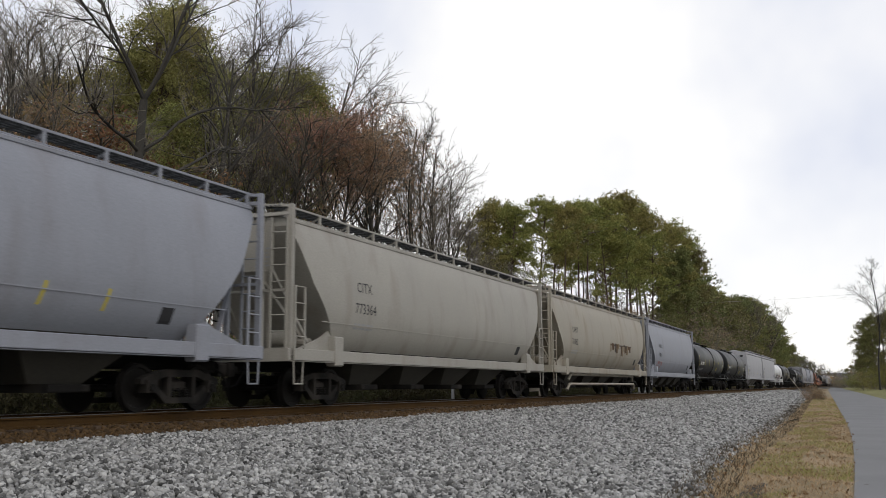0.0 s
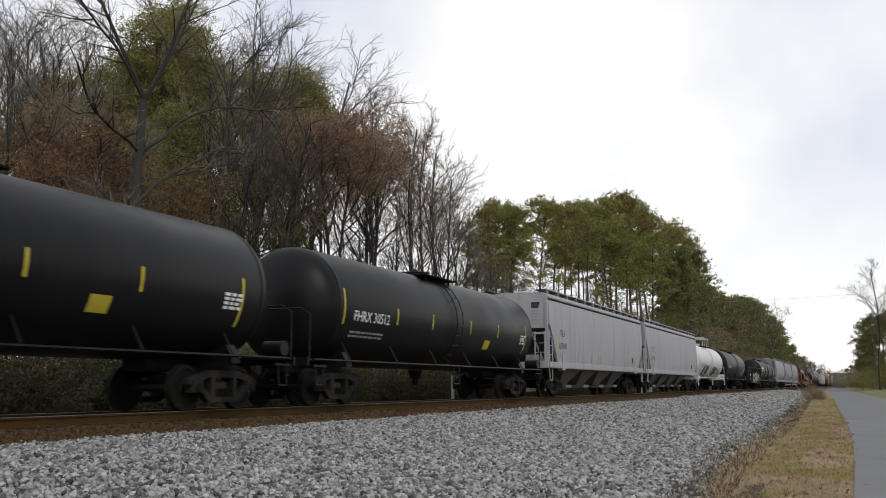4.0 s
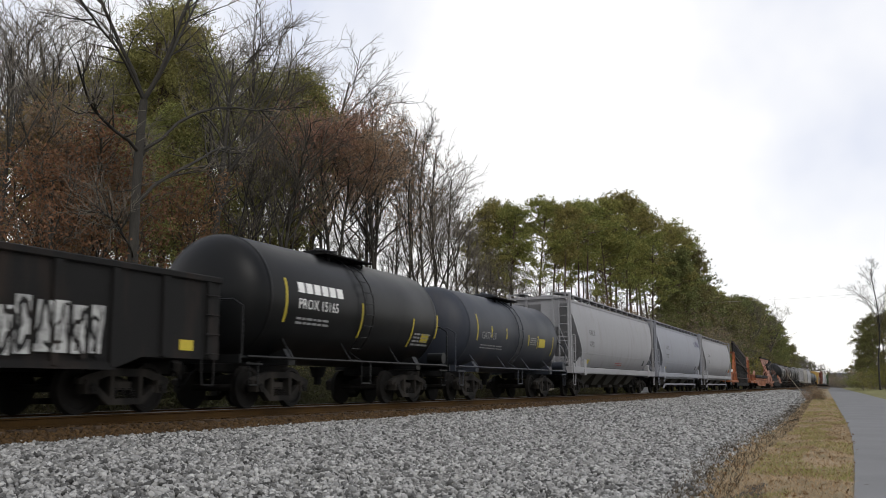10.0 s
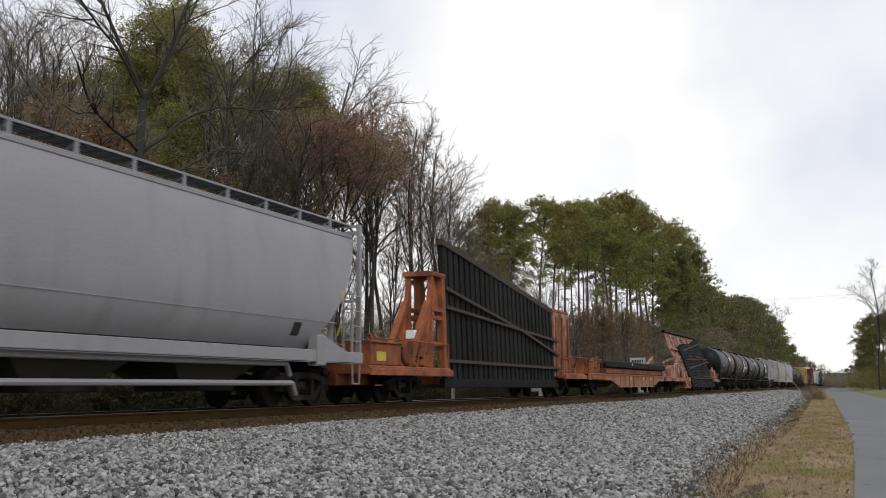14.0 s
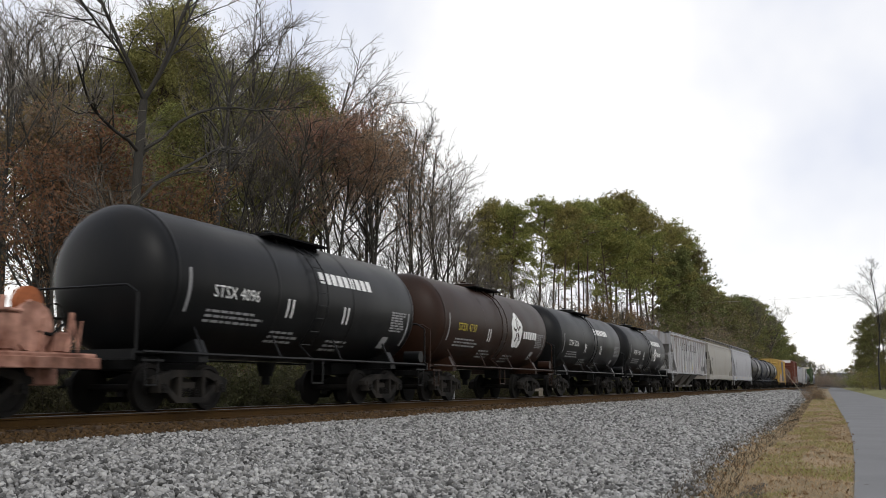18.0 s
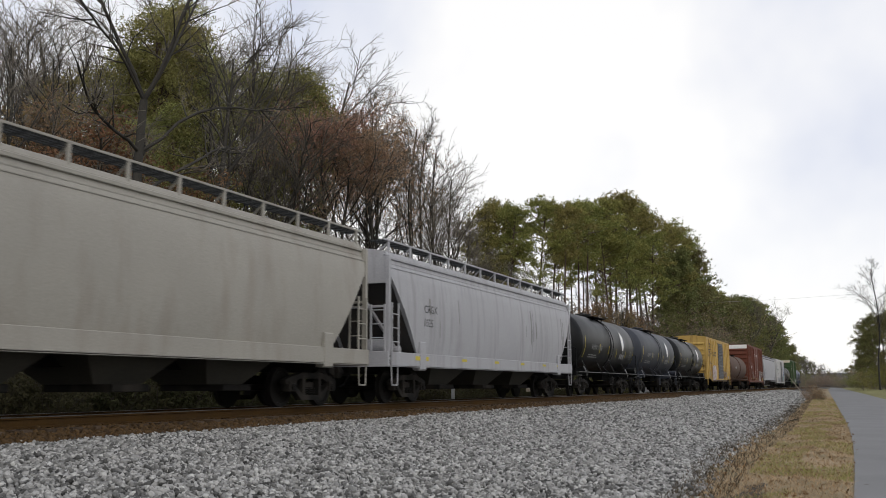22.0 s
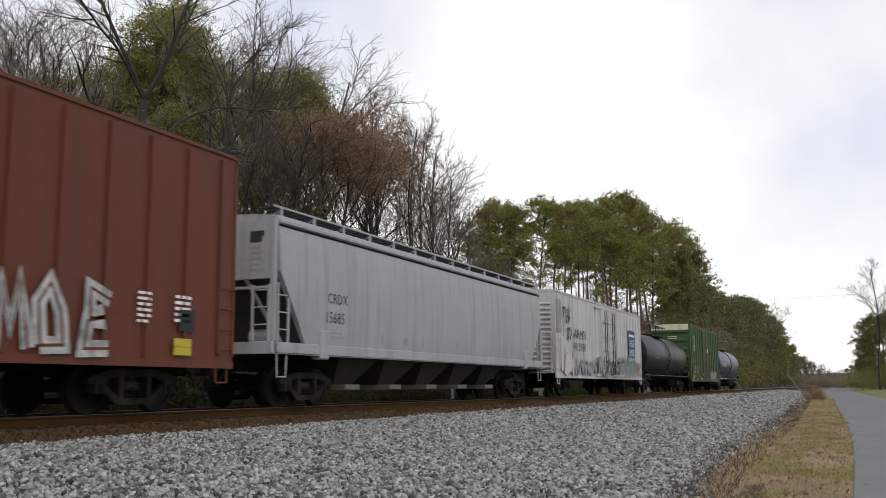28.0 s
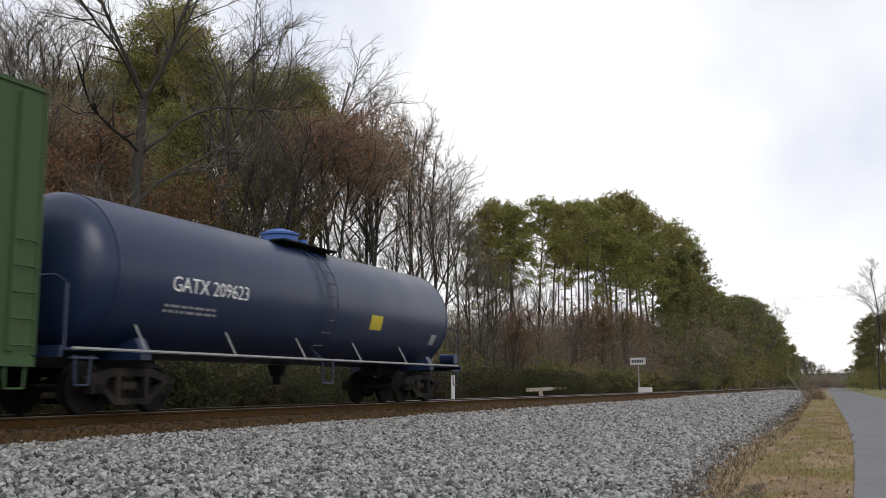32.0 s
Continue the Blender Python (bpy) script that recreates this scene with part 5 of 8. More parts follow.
def deck_machinery(car, y0, y1, mat, seed, rail=True):
    """A low end platform with winch drum, valve boxes, levers, braces and hand rails."""
    r = random.Random(seed)
    part("end_deck", Shape().box(-1.45, 1.45, y0, y1, 0.80, 1.02, c=0.03), mat, car)
    part("deck_edge", Shape().box(1.45, HALF, y0, y1, 0.76, 0.95, c=0.015), mat, car)
    l = y1 - y0
    part("tool_box", Shape().box(0.55, 1.3, y0 + 0.3, y0 + l * 0.40, 1.02, 1.62, c=0.04), mat, car)
    part("tool_box_lid", Shape().box(0.52, 1.33, y0 + 0.27, y0 + l * 0.40 + 0.03, 1.62, 1.68, c=0.02), mat, car)
    g = Shape(smooth=True).rod((0.3, y0 + l * 0.52, 1.42), (1.25, y0 + l * 0.52, 1.42), 0.28, n=14)
    part("winch_drum", g, P_RUSTTANK, car)
    for x in (0.3, 1.25):
        part("winch_cheek", Shape(smooth=True).rod((x - 0.03, y0 + l * 0.52, 1.42), (x + 0.03, y0 + l * 0.52, 1.42), 0.40, n=16), mat, car)
    for k in range(4):
        y = y0 + l * (0.2 + 0.2 * k)
        for x in (1.3, -1.2):
            part("brace", Shape().beam((x, y, 1.02), (x - 0.2, y + r.uniform(-0.6, 0.6), r.uniform(1.5, 1.95)), 0.08, 0.08), mat, car)
    for k in range(3):
        y = y0 + l * r.uniform(0.45, 0.95)
        part("lever", Shape().rod((1.4, y, 1.02), (1.38, y + r.uniform(-0.2, 0.2), 1.55), 0.02, n=5), mat, car)
    part("hose", Shape(smooth=True).pipe([(1.1, y0 + l * 0.45, 1.6), (1.25, y0 + l * 0.55, 1.35), (1.3, y0 + l * 0.66, 1.3), (1.2, y0 + l * 0.8, 1.5)], 0.03, n=6), STEEL_DARK, car)
    part("valve_block", Shape().box(0.9, 1.25, y0 + l * 0.70, y0 + l * 0.82, 1.02, 1.36, c=0.03), mat, car)
    if rail:
        for x in (1.42, -1.42):
            g = Shape()
            for y in (y0 + 0.1, (y0 + y1) / 2, y1 - 0.1):
                g.rod((x, y, 1.0), (x, y, 1.75), 0.02, n=5)
            g.pipe([(x, y0 + 0.1, 1.75), (x, y1 - 0.1, 1.75)], 0.02)
            part("handrail", g, mat, car)


def tilted(u, foot_x, foot_z, lean):
    """A point u metres up a panel that leans away from the camera's side."""
    return (foot_x - u * math.sin(lean), foot_z + u * math.cos(lean))


def switch_panel(car, y0, y1, foot_x, foot_z, lean, top0, top1, count, start, rails):
    """Track section on edge: each tie runs up the slope, rails cross them."""
    for k in range(count):
        f = k / (count - 1)
        y = y0 + (y1 - y0) * f
        length = top0 + (top1 - top0) * f + 0.09 * math.sin(k * 12.9898)
        a, b = tilted(start, foot_x, foot_z, lean), tilted(start + length, foot_x, foot_z, lean)
        nx, nz = math.cos(lean), math.sin(lean)
        w = (y1 - y0) / count * 0.33
        v = []
        for (x, z), dn in ((a, 0), (a, 0.18), (b, 0.18), (b, 0)):
            v += [(x + nx * dn, y - w, z + nz * dn), (x + nx * dn, y + w, z + nz * dn)]
        part("panel_tie", Shape().add(v, [(0, 1, 7, 6), (2, 4, 5, 3), (0, 2, 3, 1), (6, 7, 5, 4), (0, 6, 4, 2), (1, 3, 5, 7)]), PANEL_TIE, car)
    for ya, ua, yb, ub in rails:
        a, b = tilted(ua, foot_x, foot_z, lean), tilted(ub, foot_x, foot_z, lean)
        nx, nz = math.cos(lean) * 0.26, math.sin(lean) * 0.26
        part("panel_rail", Shape().beam((a[0] + nx, ya, a[1] + nz), (b[0] + nx, yb, b[1] + nz), 0.08, 0.10), PANEL_RAIL, car)


# first: orange car, upright dark panel between two frames
car, h = start_car("switch_panel_car", 291.4, 313.0, "orange steel flat car carrying an upright dark track panel", "flat car")
part("centre_sill", Shape().box(-0.5, 0.5, -h, h, 0.50, 0.80, c=0.03), P_ORANGE, car)
for k in (1, -1):
    part("side_sill", Shape().box(k * 1.3 - 0.08, k * 1.3 + 0.08, -h + 5.2, h - 4.4, 0.42, 0.70), PANEL_TIE, car)
deck_machinery(car, -h + 0.1, -h + 5.5, P_ORANGE, 1)
deck_machinery(car, h - 3.6, h - 0.1, P_ORANGE, 2)
for x in (1.30, 0.55):
    part("frame_post", Shape().beam((x, -5.55, 1.02), (x - 0.1, -5.55, 3.85), 0.24, 0.22), P_ORANGE, car)
    part("frame_post", Shape().beam((x, -6.55, 1.02), (x - 0.1, -6.30, 3.85), 0.18, 0.18), P_ORANGE, car)
    part("frame_strut", Shape().beam((x, -8.1, 1.06), (x - 0.08, -6.5, 3.0), 0.2, 0.2), P_ORANGE, car)
    part("frame_strut", Shape().beam((x, -7.1, 1.06), (x - 0.08, -6.3, 3.6), 0.14, 0.14), P_ORANGE, car)
    for z in (1.75, 2.55, 2.8):
        part("frame_tie_bar", Shape().box(x - 0.14, x + 0.04, -6.5, -5.55, z - 0.06, z + 0.06), P_ORANGE, car)
part("frame_cap", Shape().box(0.35, 1.33, -6.5, -5.40, 3.82, 3.97, c=0.03), P_ORANGE, car)
part("frame_gusset", Shape().along_x([(-6.3, 3.0), (-5.6, 2.5), (-5.6, 2.72), (-6.05, 3.8), (-6.3, 3.8)], 1.15, 1.22), P_ORANGE, car)
part("rear_frame", Shape().box(-0.2, 1.25, 6.5, 8.7, 0.85, 3.62, c=0.04), P_PINK, car)
part("rear_frame_cap", Shape().box(-0.3, 1.22, 6.4, 8.9, 3.62, 3.76, c=0.03), P_ORANGE, car)
for k in range(3):
    part("rear_frame_rib", Shape().box(1.25, 1.32, 6.7 + 0.9 * k, 6.84 + 0.9 * k, 0.9, 3.42), P_ORANGE, car)
part("panel_top_beam", Shape().beam((1.08, -5.3, 5.05), (1.08, 9.3, 3.32), 0.20, 0.20), PANEL_RAIL, car)
switch_panel(car, -5.0, 6.3, 1.1, 0.40, radians(2), 4.62, 3.30, 25, 0.0,
             [(-5.2, 0.85, 7.4, 0.80), (-5.2, 2.55, 7.0, 1.95), (-5.2, 3.15, 2.0, 2.2), (2.0, 2.2, 6.9, 1.35)])
for s in (1, -1):
    part("grab_iron_row", ladder(Shape(), HALF, s * (h - 0.2) - (0.42 if s > 0 else 0), 0.4, 1.2, rails=False), P_ORANGE, car)
plate(car, lambda z: 1.31, -h + 0.75, 1.15, 0.55, 0.25, YELLOW_MARK)
part("lamp_box", Shape().box(1.0, 1.25, -h + 3.2, -h + 3.5, 1.85, 2.1, c=0.02), WHITE_MARK, car)
running_gear(car, h, inset=3.0)

# second: rusty car with a flat dark load
car, h = start_car("depressed_deck_car", 313.8, 335.0, "rusty salmon flat car loaded with a flat dark track panel", "flat car")
prof = [(-h, 0.74), (-h + 4.2, 0.74), (-h + 6.0, 0.42), (h - 6.0, 0.42), (h - 4.2, 0.74), (h, 0.74), (h, 1.02), (-h, 1.02)]
for k in (1, -1):
    part("side_girder", Shape().along_x(prof, k * 1.42 - 0.05, k * 1.42 + 0.05), P_RUSTPINK, car)
    part("girder_flange", Shape().box(k * 1.45 - 0.08, k * 1.45 + 0.08, -h, h, 1.02, 1.07), P_RUSTPINK, car)
    part("girder_flange", Shape().box(k * 1.45 - 0.08, k * 1.45 + 0.08, -h + 6.0, h - 6.0, 0.38, 0.42), P_RUSTPINK, car)
    for j in range(9):
        y = -h + 6.2 + (2 * h - 12.4) * j / 8
        part("girder_stiffener", Shape().box(k * 1.5 - 0.03, k * 1.5 + 0.03, y - 0.05, y + 0.05, 0.44, 1.0), P_RUSTPINK, car)
part("deck", Shape().box(-1.36, 1.36, -h, h, 0.96, 1.04), STEEL_DARK, car)
part("load_bearer", Shape().box(-1.3, 1.40, -h + 3.4, h - 3.2, 1.10, 1.36, c=0.03), P_ORANGE, car)
for k in range(30):
    y = -h + 3.0 + (2 * h - 5.6) * k / 29
    part("panel_tie", Shape().box(-1.5, 1.50, y - 0.13, y + 0.13, 1.40, 1.60), PANEL_TIE, car)
for x in (-1.4, -0.7, 0.7, 1.42):
    part("panel_rail", Shape().box(x - 0.06, x + 0.06, -h + 2.8, h - 2.4, 1.60, 1.76), PANEL_RAIL, car)
part("load_skirt", Shape().box(1.50, 1.56, -h + 2.8, h - 2.4, 1.44, 1.70), PANEL_TIE, car)
deck_machinery(car, -h + 0.1, -h + 2.6, P_ORANGE, 3, rail=True)
deck_machinery(car, h - 2.4, h - 0.1, P_PINK, 4, rail=False)
for y, w in ((-2.2, 0.5), (1.4, 0.35), (3.4, 0.6)):
    plate(car, lambda z: 1.475, y, 0.78, w, 0.18, YELLOW_MARK)
plate(car, lambda z: 1.565, -1.9, 1.58, 0.16, 0.10, WHITE_MARK, "white_tag")
running_gear(car, h, inset=2.3)

# third: salmon car with a leaning frame and panel
car, h = start_car("tilting_panel_car", 335.8, 359.6, "sun-bleached salmon flat car with a leaning steel frame holding dark ties", "flat car")
part("centre_sill", Shape().box(-0.5, 0.5, -h, h, 0.50, 0.80, c=0.03), P_PINK, car)
deck_machinery(car, -h + 0.1, -4.6, P_PINK, 5, rail=False)
deck_machinery(car, 9.3, h - 0.1, P_PINK, 6, rail=False)
lean = radians(19)
fx, fz = 1.35, 0.22


def on_frame(u, d=0.0):
    x, z = tilted(u, fx, fz, lean)
    return x - d * math.cos(lean), z - d * math.sin(lean)


def frame_plate(name, corners, mat, d=0.10, thick=0.07):
    """A steel plate on the tilting frame from (y, u) corners."""
    n = len(corners)
    a = [on_frame(u, d) for _, u in corners]
    b = [on_frame(u, d + thick) for _, u in corners]
    v = [(x, y, z) for (y, _), (x, z) in zip(corners, a)] + [(x, y, z) for (y, _), (x, z) in zip(corners, b)]
    f = [tuple(range(n)), tuple(range(2 * n - 1, n - 1, -1))] + [(i, i + n, (i + 1) % n + n, (i + 1) % n) for i in range(n)]
    return part(name, Shape().add(v, f), mat, car)


frame_plate("upper_plate", [(-5.85, 2.75), (-4.6, 2.95), (9.0, 3.0), (8.7, 4.58), (-5.75, 4.54)], P_PINK)
frame_plate("leg_side_plate", [(-5.4, 0.1), (-4.3, 0.1), (-4.25, 3.2), (-5.3, 2.9), (-4.95, 2.1)], P_PINK)
frame_plate("lower_plate", [(-4.4, 0.1), (-2.6, 0.1), (-2.6, 1.65), (-4.4, 1.65)], P_PINK)
frame_plate("leg_side_plate", [(-3.45, 1.6), (-2.5, 1.6), (-1.9, 3.3), (-3.45, 3.3)], P_PINK)
frame_plate("window_back", [(-4.4, 1.6), (-3.4, 1.6), (-3.4, 3.0), (-4.4, 3.0)], P_RUSTPINK, d=0.35, thick=0.05)
frame_plate("end_plate", [(8.6, 0.3), (9.6, 0.3), (9.3, 4.2), (8.7, 4.4)], P_PINK)
frame_plate("frame_lip", [(-5.85, 4.50), (9.1, 4.56), (9.1, 4.66), (-5.9, 4.68)], PANEL_TIE, d=-0.06, thick=0.22)
frame_plate("frame_rib", [(-5.5, 3.10), (-1.9, 3.12), (-1.9, 3.24), (-5.5, 3.22)], P_RUSTPINK, d=-0.06, thick=0.16)
frame_plate("frame_rib", [(-5.1, 1.50), (-2.45, 1.48), (-2.45, 1.62), (-5.1, 1.64)], P_RUSTTANK, d=-0.04, thick=0.16)
for y in (-5.15, -2.75):
    frame_plate("frame_stiffener", [(y, 0.2), (y + 0.08, 0.2), (y + 0.12, 1.48), (y + 0.04, 1.48)], P_RUSTPINK, d=0.0, thick=0.1)
rs = random.Random(77)
for cy, count in ((-2.35, 5), (1.05, 4), (1.9, 3), (4.2, 4), (6.6, 3)):
    for k in range(count):
        u = 4.20 - 0.2 * k
        frame_plate("slot", [(cy - 0.34, u - 0.05), (cy + 0.34, u - 0.06), (cy + 0.36, u + 0.02), (cy - 0.32, u + 0.04)], STEEL_DARK, d=0.085, thick=0.03)
for y, u in ((-3.75, 3.8), (-3.4, 3.78), (-4.6, 4.25), (-0.2, 3.75), (-4.0, 0.75), (-3.65, 0.7), (-3.5, 0.45), (-3.1, 0.95), (-4.7, 0.4), (-3.0, 0.35), (-2.8, 1.3), (0.1, 3.75)):
    frame_plate("slot", [(y - 0.14, u - 0.07), (y + 0.14, u - 0.06), (y + 0.10, u + 0.07), (y - 0.16, u + 0.05)], STEEL_DARK, d=0.085, thick=0.03)
for k in range(30):
    y, u = rs.uniform(-5.0, 8.0), rs.uniform(3.4, 4.4)
    if k % 3 == 0:
        y, u = rs.uniform(-5.2, -2.8), rs.uniform(0.2, 1.4)
    w, q = rs.uniform(0.05, 0.16), rs.uniform(0.08, 0.4)
    frame_plate("rust_patch", [(y, u - q), (y + w, u - q * 0.7), (y + w * 0.8, u), (y - w * 0.3, u + 0.04)], P_RUSTTANK, d=0.094, thick=0.02)
for a, b, w in (((-4.40, 1.70), (-4.25, 2.95), 0.10), ((-3.45, 1.70), (-3.45, 2.95), 0.10), ((-4.45, 1.85), (-3.45, 1.82), 0.09), ((-4.1, 1.9), (-3.95, 2.9), 0.12), ((-4.15, 2.85), (-3.5, 2.83), 0.08), ((-3.75, 1.9), (-4.0, 2.85), 0.05)):
    pa, pb = on_frame(a[1], 0.02), on_frame(b[1], 0.02)
    part("frame_window_bar", Shape().beam((pa[0], a[0], pa[1]), (pb[0], b[0], pb[1]), w, w), P_PINK, car)
# boom with flanges, its foot struts, braces and cable
for x, name in ((1.15, "boom"), (-0.9, "boom")):
    part(name, Shape().beam((x, -9.2, 1.70), (x - 0.25, -5.5, 2.48), 0.10, 0.24), P_PINK, car)
    part("boom_flange", Shape().beam((x, -9.2, 1.84), (x - 0.25, -5.4, 2.63), 0.26, 0.05), P_PINK, car)
    part("boom_flange", Shape().beam((x, -9.2, 1.57), (x - 0.25, -5.6, 2.34), 0.26, 0.05), P_PINK, car)
    part("boom_tail", Shape().beam((x, -h + 0.2, 1.72), (x, -9.1, 1.70), 0.24, 0.30), P_PINK, car)
part("boom_stay", Shape().beam((0.5, -h + 1.6, 2.0), (0.4, -7.2, 2.38), 0.12, 0.12), P_PINK, car)
part("boom_stay", Shape().beam((0.4, -7.2, 2.38), (0.6, -5.6, 2.52), 0.10, 0.10), P_PINK, car)
for a, b, w in (((1.3, -8.25, 1.92), (1.35, -7.75, 1.10), 0.13), ((1.2, -8.55, 1.10), (1.15, -8.6, 1.80), 0.14), ((1.1, -8.1, 1.75), (1.2, -7.2, 1.4), 0.09), ((1.25, -5.9, 1.6), (0.95, -5.3, 2.35), 0.16), ((1.25, -6.4, 1.55), (1.0, -5.6, 2.0), 0.14), ((1.3, -10.2, 1.1), (1.2, -9.6, 1.65), 0.12), ((-0.9, -8.2, 1.1), (-0.9, -8.0, 2.0), 0.14), ((1.25, -7.4, 1.56), (1.2, -5.3, 1.62), 0.06)):
    part("brace", Shape().beam(a, b, w, w * 1.2), P_PINK, car)
part("gusset_plate", Shape().along_x([(-6.2, 1.6), (-5.2, 1.6), (-5.0, 2.2), (-5.4, 2.4)], 0.95, 1.0), P_PINK, car)
part("cable_loop", Shape(smooth=True).pipe([(1.2, -7.7, 2.1 - 0.0), (1.25, -7.45, 1.84), (1.25, -7.1, 1.76), (1.22, -6.8, 1.86), (1.15, -6.6, 2.15)], 0.02, n=5), GREY_MARK, car)
for y in (-10.9, -10.2, -9.3, -8.0, -6.7, -5.6):
    part("deck_rib", Shape().box(HALF - 0.1, HALF + 0.01, y - 0.04, y + 0.04, 0.74, 1.0), P_RUSTPINK, car)
part("deck_end_plate", Shape().box(HALF - 0.06, HALF + 0.012, -5.6, -4.95, 0.80, 1.08), P_RUSTPINK, car)
part("tool_box", Shape().box(0.5, 1.38, -7.35, -5.3, 1.02, 1.56, c=0.03), P_PINK, car)
switch_panel(car, -2.5, 8.7, fx, fz, lean, 3.35, 4.35, 21, 0.05,
             [(-2.3, 0.76, 9.4, 0.80), (-2.2, 1.56, 9.4, 2.33), (-2.05, 2.30, 9.7, 2.60), (-2.2, 3.02, 8.6, 4.0), (4.0, 2.75, 9.6, 2.25), (3.5, 0.98, 8.6, 1.0)])
for y in (0.2, 3.6, 6.4):
    q0, q1 = tilted(2.0, fx + 0.36, fz, lean), tilted(2.8, fx + 0.36, fz, lean)
    part("chain_binder", Shape().beam((q0[0], y + 0.15, q0[1]), (q1[0], y - 0.15, q1[1]), 0.035, 0.035), P_ORANGE, car)
part("brake_stand", Shape(smooth=True).rod((0.9, h - 1.2, 1.0), (0.9, h - 1.2, 1.9), 0.15, n=10), P_ORANGE, car)
part("brake_hub", Shape(smooth=True).rod((0.95, h - 1.2, 1.8), (1.06, h - 1.2, 1.8), 0.28, n=16), P_ORANGE, car)
running_gear(car, h, inset=2.2)

# ---- syrup tank cars ----
SYRUP = ((360.4, 372.9, P_TANKBLACK, "STSX 4096", 0), (373.1, 385.7, P_TANKBROWN, "STSX 4737", 1), (385.9, 399.0, P_TANKBLACK, "STSX 3026", 0), (399.2, 412.0, P_TANKBLACK, "STSX 51264", 2))


def name_row(car, skin, y, z, w, h, mat, n=8):
    """A company's name, kept as a row of plain upright blocks."""
    for k in range(n):
        plate(car, skin, y + w * k / n, z, w / n * 0.72, h, mat, "name_block")


def flower(car, skin, y, z, r):
    """A round emblem as a plain disc with dark petals."""
    outline = [(r * (1 + 0.09 * math.sin(5 * a)) * math.cos(a), 1.12 * r * (1 + 0.09 * math.sin(5 * a)) * math.sin(a)) for a in np.linspace(0, 2 * math.pi, 25)[:-1]]
    part("emblem", blob(skin, y, z, outline, 0.008), WHITE_MARK, car)
    for k in range(5):
        a = 2 * math.pi * k / 5 + 0.3
        d = Shape()
        stroke(d, skin, [(y + 0.15 * r * math.cos(a), z + 0.15 * r * math.sin(a)), (y + 0.45 * r * math.cos(a + 0.25), z + 0.5 * r * math.sin(a + 0.25)), (y + 0.72 * r * math.cos(a + 0.1), z + 0.8 * r * math.sin(a + 0.1))], r * 0.16, off=0.016)
        part("emblem_petal", d, P_TANKBROWN, car)


for y0, y1, paint, mark, kind in SYRUP:
    hh = (y1 - y0) / 2
    c = tank_car(y0, y1, "maroon syrup tank car with a white flower emblem" if kind == 1 else "glossy black syrup tank car with white lettering", paint, radius=1.48, zc=2.55, overhang=0.35, lid=0.45,
                 stripes=[(-hh + 1.45, 1.9, 2.75), (hh - 1.35, 1.6, 2.5)], stripe_mat=GREY_MARK, seams=4)
    car, h, skin = c[:3]
    lettering(car, mark, -hh + 2.2, 2.25, 0.25, skin, WHITE_MARK if kind != 1 else YELLOW_MARK)
    bars(car, skin, -hh + 2.1, 1.95, 2.0, 3, GREY_MARK)
    for y in (-hh + 4.9, -hh + 5.1, 1.2, 1.4):
        plate(car, skin, y, 2.0, 0.07, 0.42, WHITE_MARK, "white_stripe")
    bars(car, skin, -hh + 4.6, 1.65, 1.2, 3, GREY_MARK)
    bars(car, skin, 0.9, 1.55, 1.0, 3, GREY_MARK)
    bars(car, skin, hh - 2.4, 2.45, 0.9, 8, GREY_MARK, h=0.045, gap=0.025)
    plate(car, skin, hh - 2.6, 1.5, 0.34, 0.3, GREY_MARK, "data_panel")
    if kind != 1:
        name_row(car, skin, 0.1 if kind == 0 else 1.2, 2.92, 2.7, 0.28, WHITE_MARK, n=9)
    if kind == 1:
        flower(car, skin, 1.6, 2.50, 0.58)
        name_row(car, skin, 2.35, 2.25, 1.6, 0.28, WHITE_MARK, n=6)
    if kind == 2:
        flower(car, skin, 2.0, 2.35, 0.36)
        name_row(car, skin, 2.5, 2.25, 1.2, 0.24, WHITE_MARK, n=6)

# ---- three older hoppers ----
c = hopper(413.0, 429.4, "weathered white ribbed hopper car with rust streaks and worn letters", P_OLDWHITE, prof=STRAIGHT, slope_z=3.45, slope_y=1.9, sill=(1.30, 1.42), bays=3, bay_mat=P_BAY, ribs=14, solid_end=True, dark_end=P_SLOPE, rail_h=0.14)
car, h, skin = c[:3]
wide_skin = lambda z: HALF + 0.002
WORN_BLACK = material("worn_black_stencil", (0.03, 0.03, 0.03), dark=(0.10, 0.10, 0.095), scale=7, fine=40, amount=0.8, rough=0.8, bump=0)
FORMS = (((0.8, 1), (0, 1), (0, 0), (0.9, 0)), ((0, 0), (0, 1), (0.9, 1), (0.9, 0), (-0.1, 0)), ((0, 1), (0, 0), (0.9, 0), (0.9, 1)), ((0.45, 0), (0.45, 1)))
for k in range(8):
    g = Shape()
    stroke(g, wide_skin, [(-3.8 + k * 0.87 + 0.36 * a, 3.03 + 0.42 * b) for a, b in FORMS[(1, 1, 2, 3, 1, 0, 1, 2)[k]]], 0.075)
    part("worn_name_stroke", g, WORN_BLACK, car)
rk = random.Random(44)
RUST_RUN = material("brown_rust_runs", (0.17, 0.115, 0.085), dark=(0.30, 0.28, 0.26), scale=3, fine=25, amount=0.8, rough=0.9, bump=0)
for k in range(46):
    y, l = rk.uniform(-h + 0.3, h - 0.4), rk.uniform(0.12, 0.9)
    plate(car, lambda z: 1.503, y, 3.85 - l, rk.uniform(0.03, 0.16), l, RUST_RUN, "rust_run")
for k in range(16):
    y = rk.uniform(-h + 1.0, h - 1.0)
    plate(car, lambda z: 1.503, y, 1.45, rk.uniform(0.05, 0.2), rk.uniform(0.1, 0.4), SCUFF, "grime_run")
